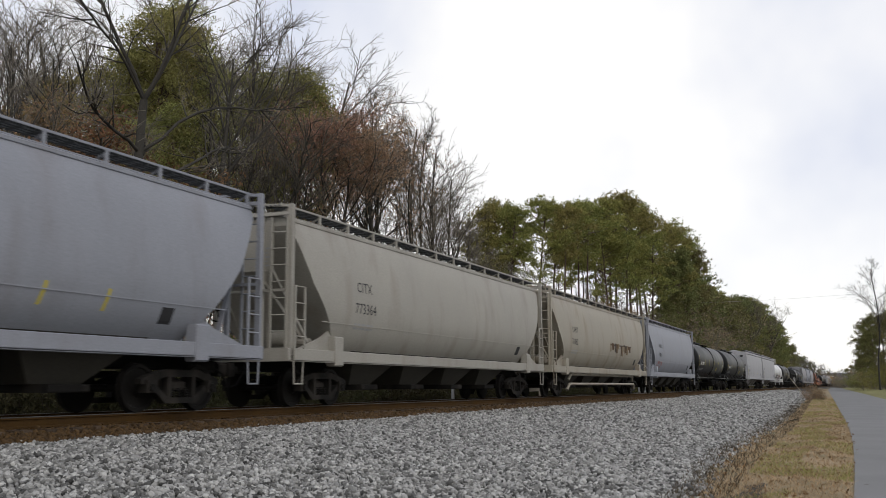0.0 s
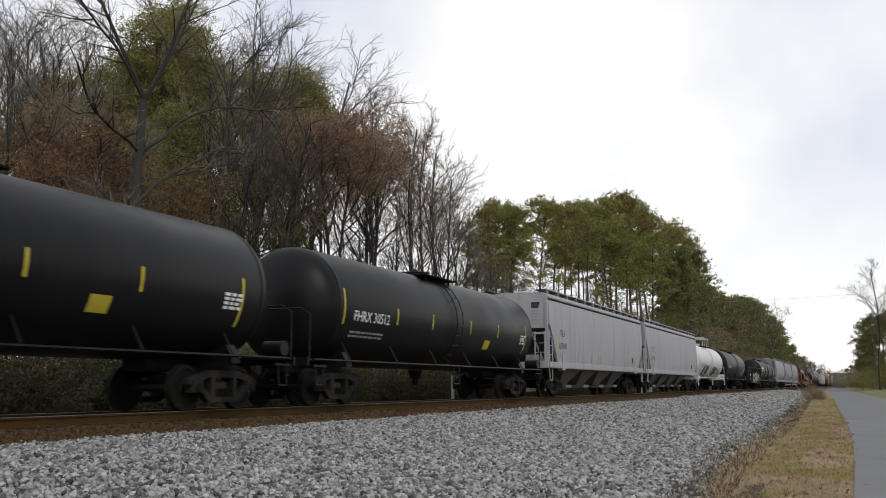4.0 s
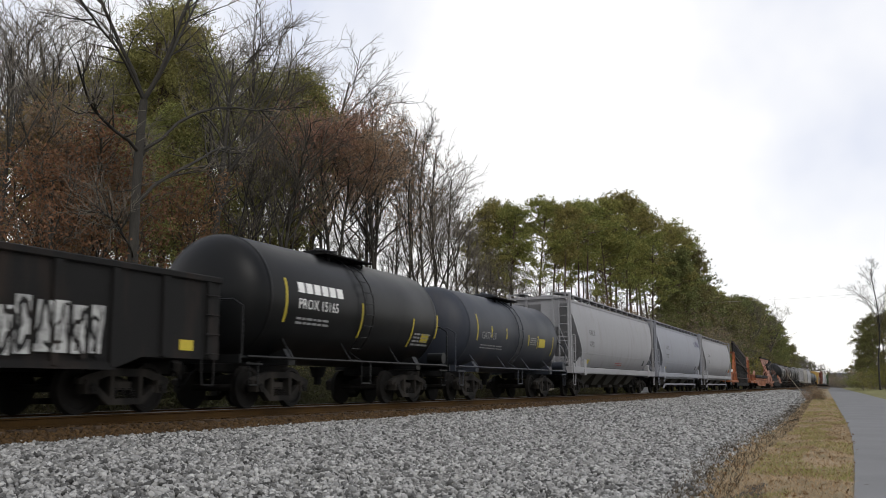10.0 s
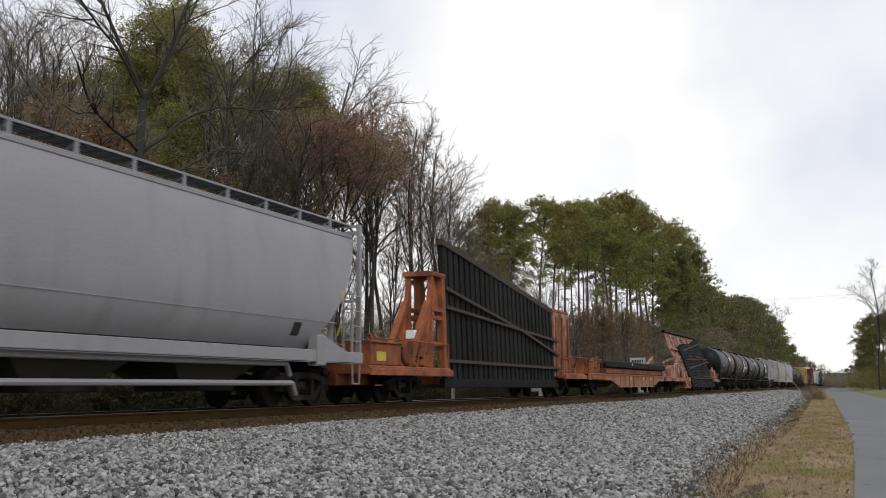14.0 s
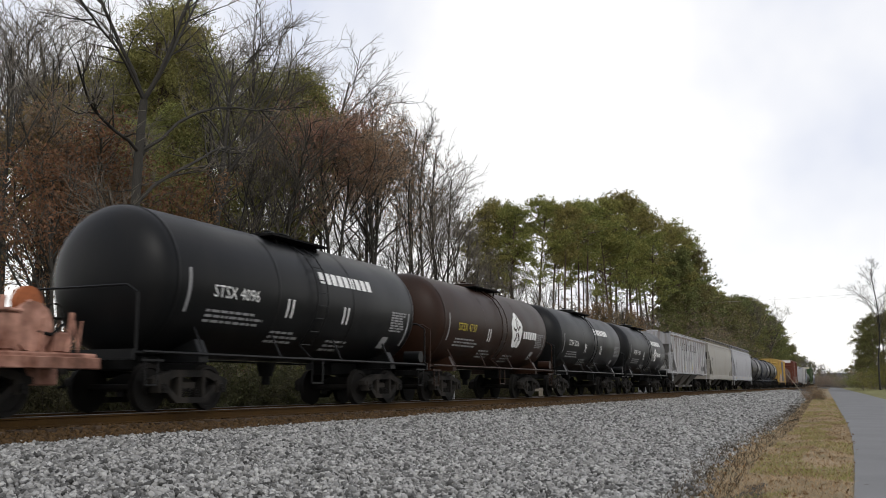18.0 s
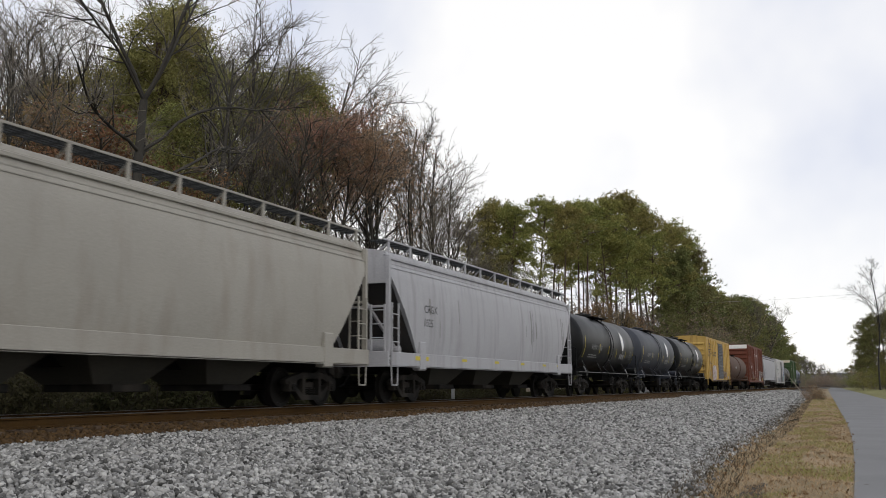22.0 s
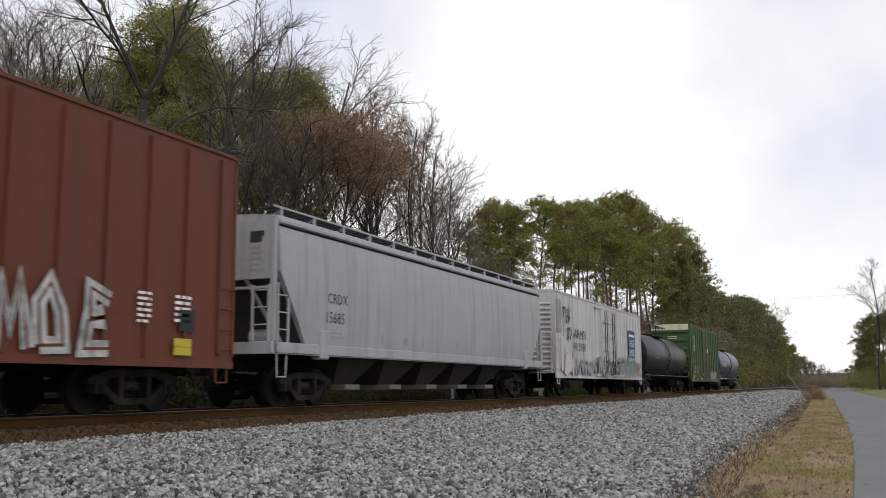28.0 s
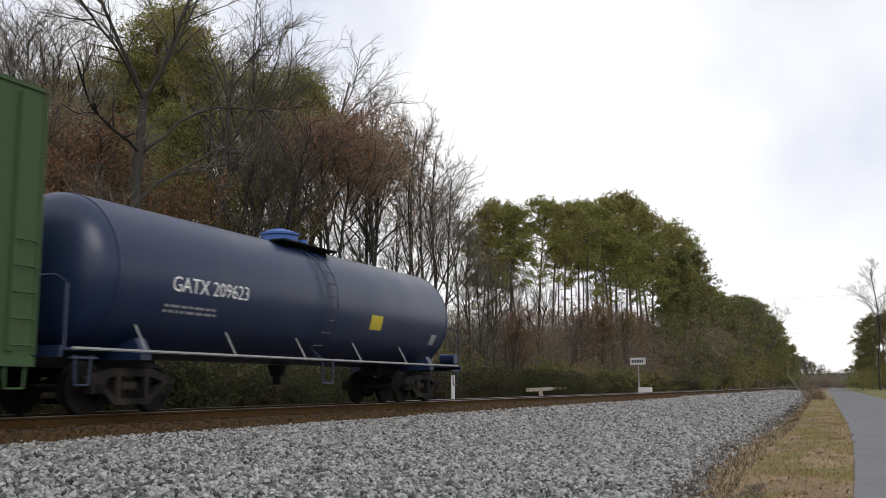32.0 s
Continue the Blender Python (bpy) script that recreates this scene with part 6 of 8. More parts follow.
for y in (-2.9, 0.4):
    plate(car, wide_skin, y, 1.5, 0.10, 0.55, YELLOW_MARK, "reflective_stripe")
part("rusty_roof_band", Shape().box(1.46, 1.512, -h + 0.2, h - 0.2, 3.82, 4.02), material("streaky_brown_rust_band", (0.13, 0.085, 0.06), dark=(0.26, 0.22, 0.19), scale=1.5, fine=14, amount=0.9, rough=0.9, bump=0.2, stretch=(1, 1, 0.3)), car, "rust-streaked band below the roof")
for y, d in ((-3.05, "8"), (-2.25, "8"), (-1.4, "6"), (-0.55, "0"), (0.35, "9")):
    lettering(car, d, y, 2.24, 0.34, wide_skin, WORN_BLACK)
for y in (h - 3.0, h - 2.2):
    plate(car, wide_skin, y, 1.62, 0.35, 0.35, BLACK_MARK, "data_panel")
c = hopper(430.9, 447.2, "weathered ivory covered hopper car with dark triangular ends", P_CREAM, prof=CURVED, slope_z=3.45, slope_y=1.75, sill=(1.00, 1.40), bays=3, solid_end=True, dark_end=P_DARKSHADE, rail_h=0.50)
lettering(c[0], "UEX", -c[1] + 1.8, 2.6, 0.24, c[2], BLACK_MARK)
lettering(c[0], "13007", -c[1] + 1.45, 2.2, 0.24, c[2], BLACK_MARK)
c = hopper(448.4, 466.4, "pale grey covered hopper car with streaked sides", P_WHITE, prof=CURVED, slope_z=3.45, slope_y=1.75, sill=(1.00, 1.40), bays=3, solid_end=True, dark_end=P_DARKSHADE, rail_h=0.50)
lettering(c[0], "CRGX", -c[1] + 2.2, 2.6, 0.24, c[2], BLACK_MARK)
lettering(c[0], "1025", -c[1] + 2.15, 2.2, 0.24, c[2], BLACK_MARK)
for k in range(14):
    rk = random.Random(450 + k)
    plate(c[0], c[2], rk.choice((rk.uniform(-7, 7), rk.uniform(2.5, 3.8), rk.uniform(6.8, 8.2))), rk.uniform(1.5, 2.6), rk.uniform(0.03, 0.12), rk.uniform(0.4, 1.1), SCUFF, "grime_run")
plate(c[0], lambda z: 1.532, -7.4, 1.2, 0.9, 0.12, YELLOW_MARK, "reflective_stripe")
for y in (-3.9, -0.9, 1.9, 4.6, 6.6):
    plate(c[0], lambda z: 1.532, y, 1.24, 0.42, 0.08, YELLOW_MARK, "reflective_stripe")
plate(c[0], c[2], c[1] - 1.9, 1.5, 0.3, 0.2, BLACK_MARK, "data_panel")

# ---- leaf-emblem tank cars ----
EMBLEM_FIELD = material("dull_violet_blue_paint", (0.035, 0.04, 0.10), scale=5, fine=40, amount=0.4, rough=0.6, bump=0)
LEAF = ((467.4, 480.3, P_TANKBLACK, "ADMX 15436"), (480.6, 493.5, P_TANKGREY, "ADMX 19428"), (493.8, 506.8, P_TANKBLACK, "UMIX 194007"))
for y0, y1, paint, mark in LEAF:
    hh = (y1 - y0) / 2
    c = tank_car(y0, y1, "dark tank car with a white leaf emblem on its side", paint, radius=1.48, zc=2.55, overhang=0.35, seams=3, lid=0.45,
                 stripes=[(-hh + 1.5, 1.8, 2.8), (-hh + 4.3, 2.05, 2.5), (-0.3, 2.05, 2.5), (hh - 5.0, 1.95, 2.4), (hh - 2.9, 1.95, 2.4), (hh - 1.1, 1.6, 2.6)])
    car, h, skin = c[:3]
    lettering(car, mark, -hh + 2.75, 2.2, 0.25, skin, GREY_MARK)
    bars(car, skin, -hh + 2.4, 1.92, 1.7, 2, GREY_MARK)
    cy = hh - 3.7
    g = Shape()
    tips = [(cy, 3.42), (cy + 0.50, 2.80), (cy, 2.18), (cy - 0.50, 2.80), (cy, 3.42)]
    for (ya, za), (yb, zb) in zip(tips, tips[1:]):
        stroke(g, skin, [(ya + (yb - ya) * q / 8, za + (zb - za) * q / 8) for q in range(9)], 0.06, off=0.014)
    part("emblem_field", blob(skin, cy, 2.80, [(0.0, 0.60), (0.40, 0.15), (0.47, 0.0), (0.40, -0.15), (0.0, -0.60), (-0.40, -0.15), (-0.47, 0.0), (-0.40, 0.15)], 0.008), EMBLEM_FIELD, car)
    part("emblem_outline", g, GREY_MARK, car)
    outline = [(0.27 * math.sin(a) * (1 + 0.15 * math.cos(a)), 0.50 * math.cos(a)) for a in np.linspace(0, 2 * math.pi, 17)[:-1]]
    part("leaf_emblem", blob(skin, cy, 2.82, outline[::-1], 0.011), WHITE_MARK, car)
    name_row(car, skin, cy - 0.5, 1.88, 1.1, 0.26, GREY_MARK, n=3)
    bars(car, skin, hh - 1.9, 2.3, 0.5, 5, GREY_MARK)

# ---- yellow box car ----
car, h, skin = box_car("box_car", 507.7, 523.3, "faded yellow box car with a slate corrugated door and graffiti", P_YELLOW, 4.50, floor=0.85, door=(-0.9, 2.3), door_mat=P_DOORGREY, door_ribs=22, ribs=15, end_ribs=7)
post = lambda z: HALF + 0.034
dy = -0.9
# a large name kept as plain letter-sized strokes in two rows
CORNER, RING, UPRIGHT = ((0, 0), (0, 1), (0.8, 1)), ((0, 0), (0, 1), (0.9, 1), (0.9, 0), (-0.1, 0)), ((0.3, 0), (0.3, 1))
for y, z, mark_form in ((-6.15, 3.72, CORNER), (-5.3, 3.72, RING), (-4.45, 3.72, UPRIGHT), (-3.7, 3.72, UPRIGHT), (-3.6, 3.06, RING), (-2.75, 3.06, RING), (-1.9, 3.06, RING)):
    g = Shape()
    stroke(g, post, [(y + dy + 0.38 * a, z + 0.28 * b) for a, b in mark_form], 0.10)
    part("name_stroke", g, BLACK_MARK, car)
g = Shape()
stroke(g, post, [(-6.2 + dy, 2.95), (-6.0 + dy, 3.5), (-4.3 + dy, 3.5), (-4.3 + dy, 3.15), (-5.0 + dy, 3.15), (-5.0 + dy, 3.32), (-5.45 + dy, 3.32), (-5.55 + dy, 2.95), (-6.2 + dy, 2.95)], 0.06)
part("emblem_outline", g, BLACK_MARK, car)
lettering(car, "RB OX", -6.2, 2.30, 0.27, post, BLACK_MARK)
lettering(car, "33  75", -6.1, 1.88, 0.24, post, BLACK_MARK)
PINK_WHITE = material("pinkish_white_spray_paint", (0.56, 0.47, 0.45), dark=(0.25, 0.16, 0.14), scale=4, fine=30, amount=0.8, rough=0.7, bump=0)
mural(car, post, -4.6, -2.5, 0.92, 2.2, [PINK_WHITE, GRAFFITI_WHITE], PINK_WHITE, 51, n=3)
scrawl(car, post, -4.4, -2.7, 1.0, 1.9, [RED_MARK], 58, width=0.03, letters_n=4)
scrawl(car, post, -6.9, -5.2, 1.0, 1.7, [GREY_MARK], 53, width=0.03, letters_n=3)
for k in range(14):
    rk = random.Random(900 + k)
    y = rk.uniform(-h + 0.5, h - 0.5)
    if not -1.0 < y < 2.4:
        plate(car, post, y, 1.1, rk.uniform(0.03, 0.09), rk.uniform(0.15, 0.9), P_RUSTTANK, "rust_run")
part("rusty_sill_edge", Shape().box(HALF + 0.001, HALF + 0.006, -h + 3.1, h - 3.1, 0.84, 0.95), P_RUSTTANK, car, "rust-brown lower edge")
for y, z in ((-0.4, 2.2), (0.7, 2.9), (1.3, 1.6)):
    plate(car, lambda z: HALF + 0.08, y, z, 0.3, 0.16, GREY_MARK)
scrawl(car, post, 2.9, 5.0, 1.2, 1.8, [GREY_MARK, material("brown_spray_paint", (0.2, 0.1, 0.05), rough=0.7, bump=0)], 52, width=0.05, letters_n=5)
plate(car, post, 5.6, 1.05, 0.4, 0.3, GREY_MARK, "data_panel")

c = tank_car(524.2, 540.7, "rusty brown tank car with faded markings", P_RUSTTANK, radius=1.45, zc=2.3, overhang=0.7, dome_mat=STEEL_DARK)
plate(c[0], c[2], -3.6, 2.2, 0.9, 0.22, GREY_MARK, "faded_stencil")
plate(c[0], c[2], 0.6, 1.8, 0.6, 0.2, GREY_MARK, "faded_stencil")

# ---- red high box car ----
car, h, skin = box_car("box_car", 541.3, 559.1, "tall brick-red box car with white graffiti", P_REDBOX, 5.15, floor=0.85, door=(-2.75, 1.95), ribs=17, end_ribs=8, end_top=WHITE_MARK, ridge=0.10, fish=False)
lettering(car, "84", -6.75, 2.42, 0.42, post, WHITE_MARK)
g = Shape()
stroke(g, post, [(-5.9, 2.5), (-5.9, 2.8), (-5.65, 2.8), (-5.65, 2.5), (-5.9, 2.5)], 0.03)
part("check_mark_box", g, WHITE_MARK, car)
FAINT = material("faint_grey_spray_paint", (0.19, 0.15, 0.13), scale=6, fine=40, amount=0.7, rough=0.7, bump=0)
door_face = lambda z: HALF + 0.05
for y in (-2.1, 0.15):
    bars(car, door_face, y, 4.16, 0.8, 3, WHITE_MARK, h=0.06, gap=0.05)
for y, z, w, q in ((-0.35, 2.9, 0.12, 0.18), (-0.35, 2.2, 0.18, 0.2), (0.75, 2.3, 0.4, 0.16), (-1.75, 1.75, 0.16, 0.45), (0.75, 1.6, 0.1, 0.3), (0.95, 1.2, 0.2, 0.2), (-2.2, 1.05, 0.5, 0.06), (0.8, 1.05, 0.4, 0.06)):
    plate(car, door_face, y, z, w, q, WHITE_MARK if q > 0.1 else GREY_MARK, "placard")
for y in (-1.45, 0.9):
    plate(car, door_face, y, 1.18, 0.45, 0.14, YELLOW_MARK)
scrawl(car, post, -6.5, -4.2, 1.65, 2.15, [FAINT], 61, width=0.035, letters_n=5)
g = Shape()
stroke(g, post, [(-7.6, 2.2), (-6.9, 1.85), (-6.0, 2.1), (-4.3, 1.7)], 0.03)
part("graffiti", g, GREY_MARK, car)
fat_graffiti(car, post, -5.3, -2.7, 1.2, 1.85, FAINT, P_REDBOX, 63, n=6, w=0.05, edge=0.01)
LOOP, PEAKS, HOOK = ((0.1, 0.12), (0.0, 0.7), (0.3, 1.0), (0.62, 0.6), (0.72, 0.12), (0.1, 0.1)), ((0, 0.05), (0.15, 0.95), (0.42, 0.35), (0.6, 1.0), (0.9, 0.05)), ((0.95, 0.85), (0.35, 1.0), (0.35, 0.55), (0.8, 0.58), (0.3, 0.5), (0.2, 0.08), (0.95, 0.1))
drawn_letters(car, post, 2.1, 5.4, 1.0, 2.1, (LOOP, PEAKS, LOOP, HOOK), GRAFFITI_WHITE, P_REDBOX, w=0.28, core_w=0.05)
for y in (-6.9, -4.5, h - 1.9):
    plate(car, post, y, 1.20, 0.5, 0.16, YELLOW_MARK)
plate(car, post, h - 1.9, 1.05, 0.5, 0.16, YELLOW_MARK)
bars(car, post, h - 2.9, 2.1, 0.35, 6, WHITE_MARK, h=0.05)
bars(car, post, h - 1.9, 2.1, 0.45, 5, WHITE_MARK, h=0.06)
plate(car, post, h - 1.75, 1.5, 0.42, 0.4, BLACK_MARK, "data_panel")

c = hopper(560.6, 579.8, "white flat-sided covered hopper car with dark end ladders", P_WHITE, prof=FLAT, slope_z=3.0, slope_y=1.15, sill=(1.18, 1.44), bays=5, bay_mat=P_DARKSHADE, solid_end=True, dark_end=P_DARKSHADE)
car, h, skin = c[:3]
lettering(car, "CRDX", -h + 2.2, 2.45, 0.25, skin, BLACK_MARK)
lettering(car, "15685", -h + 2.1, 1.98, 0.27, skin, BLACK_MARK)
bars(car, skin, -h + 2.1, 1.72, 1.0, 2, GREY_MARK)
for k in range(5):
    plate(car, skin, -4.5 + 2.6 * k, 1.58, 0.08, 0.30, GREY_MARK, "worn_stripe")
plate(car, skin, -3.2, 1.6, 0.3, 0.2, GREY_MARK, "data_panel")

# ---- white refrigerator car ----
car, h, skin = box_car("refrigerator_car", 581.7, 599.0, "grimy white refrigerator car covered in graffiti with a blue panel", P_REEFER, 4.48, floor=0.82, door=(-1.0, 2.1), ribs=22, end_ribs=14, fish=False, category="refrigerator car", ridge=0.12, plug=True, post_out=-0.012)
lettering(car, "ARMN", -h + 2.65, 2.58, 0.42, post, BLACK_MARK, wide=1.25)
lettering(car, "90 29 80", -h + 2.65, 2.02, 0.38, post, BLACK_MARK, wide=1.05)
plate(car, post, h - 3.6, 1.85, 1.65, 1.65, BLUE_MARK, "blue_sign")
sign_face = lambda z: HALF + 0.042
lettering(car, "CHILLED", h - 3.5, 2.62, 0.36, sign_face, WHITE_MARK, wide=0.70)
lettering(car, "EXPRESS", h - 3.5, 2.10, 0.36, sign_face, WHITE_MARK, wide=0.67)
bars(car, sign_face, h - 3.45, 3.15, 1.35, 1, WHITE_MARK, h=0.13)
SILVER_SPRAY = material("dull_silver_spray_paint", (0.34, 0.34, 0.345), scale=5, fine=40, amount=0.6, rough=0.6, bump=0)
VIOLET_SPRAY = material("violet_spray_paint", (0.16, 0.12, 0.26), scale=5, fine=40, amount=0.5, rough=0.6, bump=0)
scrawl(car, post, -h + 1.0, -h + 2.1, 3.2, 4.0, [BLACK_MARK], 71, width=0.06, letters_n=3)
scrawl(car, post, -h + 1.5, -h + 2.3, 2.5, 3.1, [DARK_SPRAY], 72, width=0.05, letters_n=2)
fat_graffiti(car, post, -h + 1.2, -h + 2.6, 1.0, 1.9, P_REEFER, RED_MARK, 73, n=2, w=0.26, edge=0.05)
fat_graffiti(car, post, -h + 2.7, -2.0, 0.92, 1.75, SILVER_SPRAY, DARK_SPRAY, 74, n=5, w=0.16, edge=0.028)
fat_graffiti(car, lambda z: HALF + 0.10, -1.9, 0.6, 0.9, 1.95, SILVER_SPRAY, BLACK_MARK, 75, n=3, w=0.16, edge=0.035)
scrawl(car, lambda z: HALF + 0.12, 0.2, 2.3, 0.95, 1.7, [BLACK_MARK], 77, width=0.07, letters_n=4)
fat_graffiti(car, post, 2.4, 5.0, 0.95, 1.85, SILVER_SPRAY, VIOLET_SPRAY, 78, n=3, w=0.18, edge=0.05)
PALE_PEACH, PALE_BLUE, PALE_OLIVE = (material(n, c, scale=5, fine=40, amount=0.5, rough=0.7, bump=0) for n, c in (("peach_spray_paint", (0.42, 0.27, 0.20)), ("pale_blue_spray_paint", (0.26, 0.36, 0.44)), ("pale_olive_spray_paint", (0.36, 0.36, 0.24))))
mural(car, post, 2.5, 6.7, 0.90, 2.0, [PALE_BLUE, PALE_PEACH, TEAL_MARK, PALE_OLIVE, PALE_PEACH, SILVER_SPRAY, TEAL_MARK], SILVER_SPRAY, 76, n=10, edge=0.03)
scrawl(car, lambda z: HALF + 0.062, 2.5, 6.7, 1.0, 1.9, [DARK_SPRAY], 176, width=0.03, letters_n=9)
scrawl(car, post, 4.6, 8.2, 1.0, 1.8, [ORANGE_MARK, RED_MARK, GREY_MARK], 79, width=0.05, letters_n=7)
for k in range(18):
    rk = random.Random(700 + k)
    y = rk.uniform(-h + 0.3, h - 0.3)
    if not -1.1 < y < 2.2:
        plate(car, post, y, 0.9, rk.uniform(0.03, 0.10), rk.uniform(0.2, 1.3), SCUFF if k % 2 else P_BAY, "grime_run")
part("cooling_unit_grille", Shape().box(HALF - 0.02, HALF + 0.02, -h + 0.15, -h + 0.8, 2.75, 4.15, c=0.01), SILVER_SPRAY, car, "grey louvred cooling unit panel")
for k in range(9):
    part("louvre", Shape().box(HALF + 0.02, HALF + 0.04, -h + 0.2, -h + 0.75, 2.85 + 0.14 * k, 2.91 + 0.14 * k), SILVER_SPRAY, car)
part("service_door", Shape().box(HALF - 0.02, HALF + 0.02, -h + 0.7, -h + 1.25, 1.1, 2.5, c=0.01), P_REEFER, car)

c = tank_car(599.9, 616.9, "plain sooty black tank car", P_TANKBLACK, radius=1.45, zc=2.35, cage=True)
bars(c[0], c[2], -4.8, 2.2, 1.6, 1, GREY_MARK)

# ---- green high box car ----
car, h, skin = box_car("box_car", 617.2, 633.0, "tall faded green box car with a rusty door", P_GREENBOX, 5.12, floor=0.80, door=(-2.05, 1.6), door_mat=P_GREENDOOR, ribs=15, end_ribs=6, end_top=P_CREAMTOP, ridge=0.06, fish=False, corner_cut=0.95)
OFF_WHITE = material("worn_off_white_paint", (0.52, 0.50, 0.44), dark=(0.2, 0.2, 0.18), scale=6, fine=50, amount=0.6, rough=0.75, bump=0)
cy, cz = -h + 1.45, 3.68
g = Shape()
ring = [(cy + 0.52 * math.cos(a), cz + 0.58 * math.sin(a)) for a in np.linspace(0, 2 * math.pi, 25)]
stroke(g, post, ring, 0.07)
stroke(g, post, [(cy, cz - 0.56), (cy, cz + 0.52)], 0.08)
for k in range(3):
    stroke(g, post, [(cy - 0.34 + 0.09 * k, cz - 0.32 + 0.28 * k), (cy, cz - 0.05 + 0.28 * k), (cy + 0.34 - 0.09 * k, cz - 0.32 + 0.28 * k)], 0.08)
part("tree_emblem", g, OFF_WHITE, car)
lettering(car, "IBT", -h + 0.85, 2.25, 0.28, post, OFF_WHITE)
for text, y in (("19", -h + 0.95), ("12", -h + 1.6), ("8", -h + 2.33)):
    lettering(car, text, y, 1.72, 0.28, post, OFF_WHITE)
    bars(car, post, y - 0.05, 1.55, 0.4, 2, OFF_WHITE)
g = Shape()
stroke(g, post, [(-h + 2.95, 1.65), (-h + 2.95, 1.95), (-h + 3.2, 1.95), (-h + 3.2, 1.65), (-h + 2.95, 1.65)], 0.035)
part("check_mark_box", g, OFF_WHITE, car)
plate(car, post, -h + 0.8, 1.05, 0.55, 0.18, ORANGE_MARK)
plate(car, post, -h + 0.3, 1.0, 0.10, 0.5, YELLOW_MARK, "reflective_stripe")
for y in (-h + 3.2, -2.2, 1.75):
    plate(car, post, y, 0.95, 0.08, 0.5, YELLOW_MARK, "reflective_stripe")
for y in (-h + 0.35, -h + 2.4, -h + 4.2, -h + 4.9):
    bars(car, post, y, 1.0, 0.4, 2, OFF_WHITE)
plate(car, post, -3.35, 1.45, 0.4, 0.3, P_REDBOX, "faded_red_patch")
fat_graffiti(car, post, 1.9, 5.4, 0.9, 1.75, SCUFF, P_GREENBOX, 81, n=5, w=0.26, edge=0.03)
scrawl(car, post, 1.9, 5.2, 1.0, 1.6, [P_GREENDOOR], 82, width=0.04, letters_n=5)
plate(car, lambda z: HALF + 0.05, 0.1, 3.15, 0.6, 0.32, OFF_WHITE, "placard")
for k in range(26):
    rk = random.Random(800 + k)
    y, top = rk.uniform(-h + 0.3, h - 0.3), rk.uniform(1.6, 4.6)
    if not -2.2 < y < 1.8:
        plate(car, lambda z: HALF - 0.027, y, top - rk.uniform(0.6, 2.0) if top > 3 else 0.95, rk.uniform(0.04, 0.16), rk.uniform(0.5, 1.2), P_GREENDOOR, "rust_run")
for z, w in ((4.15, 0.7), (3.3, 0.55)):
    for q in range(2):
        part("end_stencil", Shape().box(0.2 - w / 2, 0.2 + w / 2, -h - 0.08, -h - 0.075, z - 0.13 * q, z - 0.13 * q + 0.06), OFF_WHITE, car)

# ---- blue tank car at the end of the train ----
hh = (650.4 - 633.6) / 2
c = tank_car(633.6, 650.4, "dusty dark blue tank car, last of the train", P_TANKBLUE, radius=1.48, zc=2.5, overhang=0.45, lid=1.0, dome_mat=material("bright_blue_manway_paint", (0.05, 0.12, 0.35), rough=0.5, bump=0.05), side_rail=GREY_MARK)
lettering(c[0], "GATX 209623", -hh + 2.6, 2.25, 0.29, c[2], WHITE_MARK)
bars(c[0], c[2], -hh + 2.5, 1.95, 1.6, 2, GREY_MARK)
plate(c[0], c[2], hh - 6.2, 1.95, 0.65, 0.38, YELLOW_MARK)
plate(c[0], c[2], hh - 2.2, 1.7, 0.35, 0.3, GREY_MARK, "data_panel")



# ---- woods ----
BARK = material("grey_brown_bark", (0.054, 0.049, 0.041), dark=(0.03, 0.028, 0.023), scale=1.5, fine=14, stretch=(3, 3, 0.5), amount=0.8, rough=0.95, bump=0.7, vary=0.3)
PINE_BARK = material("reddish_pine_bark", (0.085, 0.058, 0.043), dark=(0.05, 0.035, 0.03), scale=1.5, fine=12, stretch=(3, 3, 0.6), amount=0.8, rough=0.95, bump=0.7, vary=0.25)
TWIG = material("bare_grey_twigs", (0.158, 0.138, 0.11), scale=2, fine=12, rough=0.95, bump=0, vary=0.35)
NEEDLES = leaf_material("green_pine_needles", (0.205, 0.198, 0.060), vary=0.55, through_light=0.32)
BROWN_LEAF = leaf_material("rusty_brown_oak_leaves", (0.31, 0.205, 0.125), vary=0.5, through_light=0.35)
TAN_LEAF = leaf_material("orange_tan_leaves", (0.19, 0.120, 0.058), vary=0.4)
OLIVE_LEAF = leaf_material("olive_evergreen_leaves", (0.14, 0.14, 0.05), vary=0.45)
GREEN_LEAF = leaf_material("bright_shrub_leaves", (0.20, 0.195, 0.055), vary=0.4)


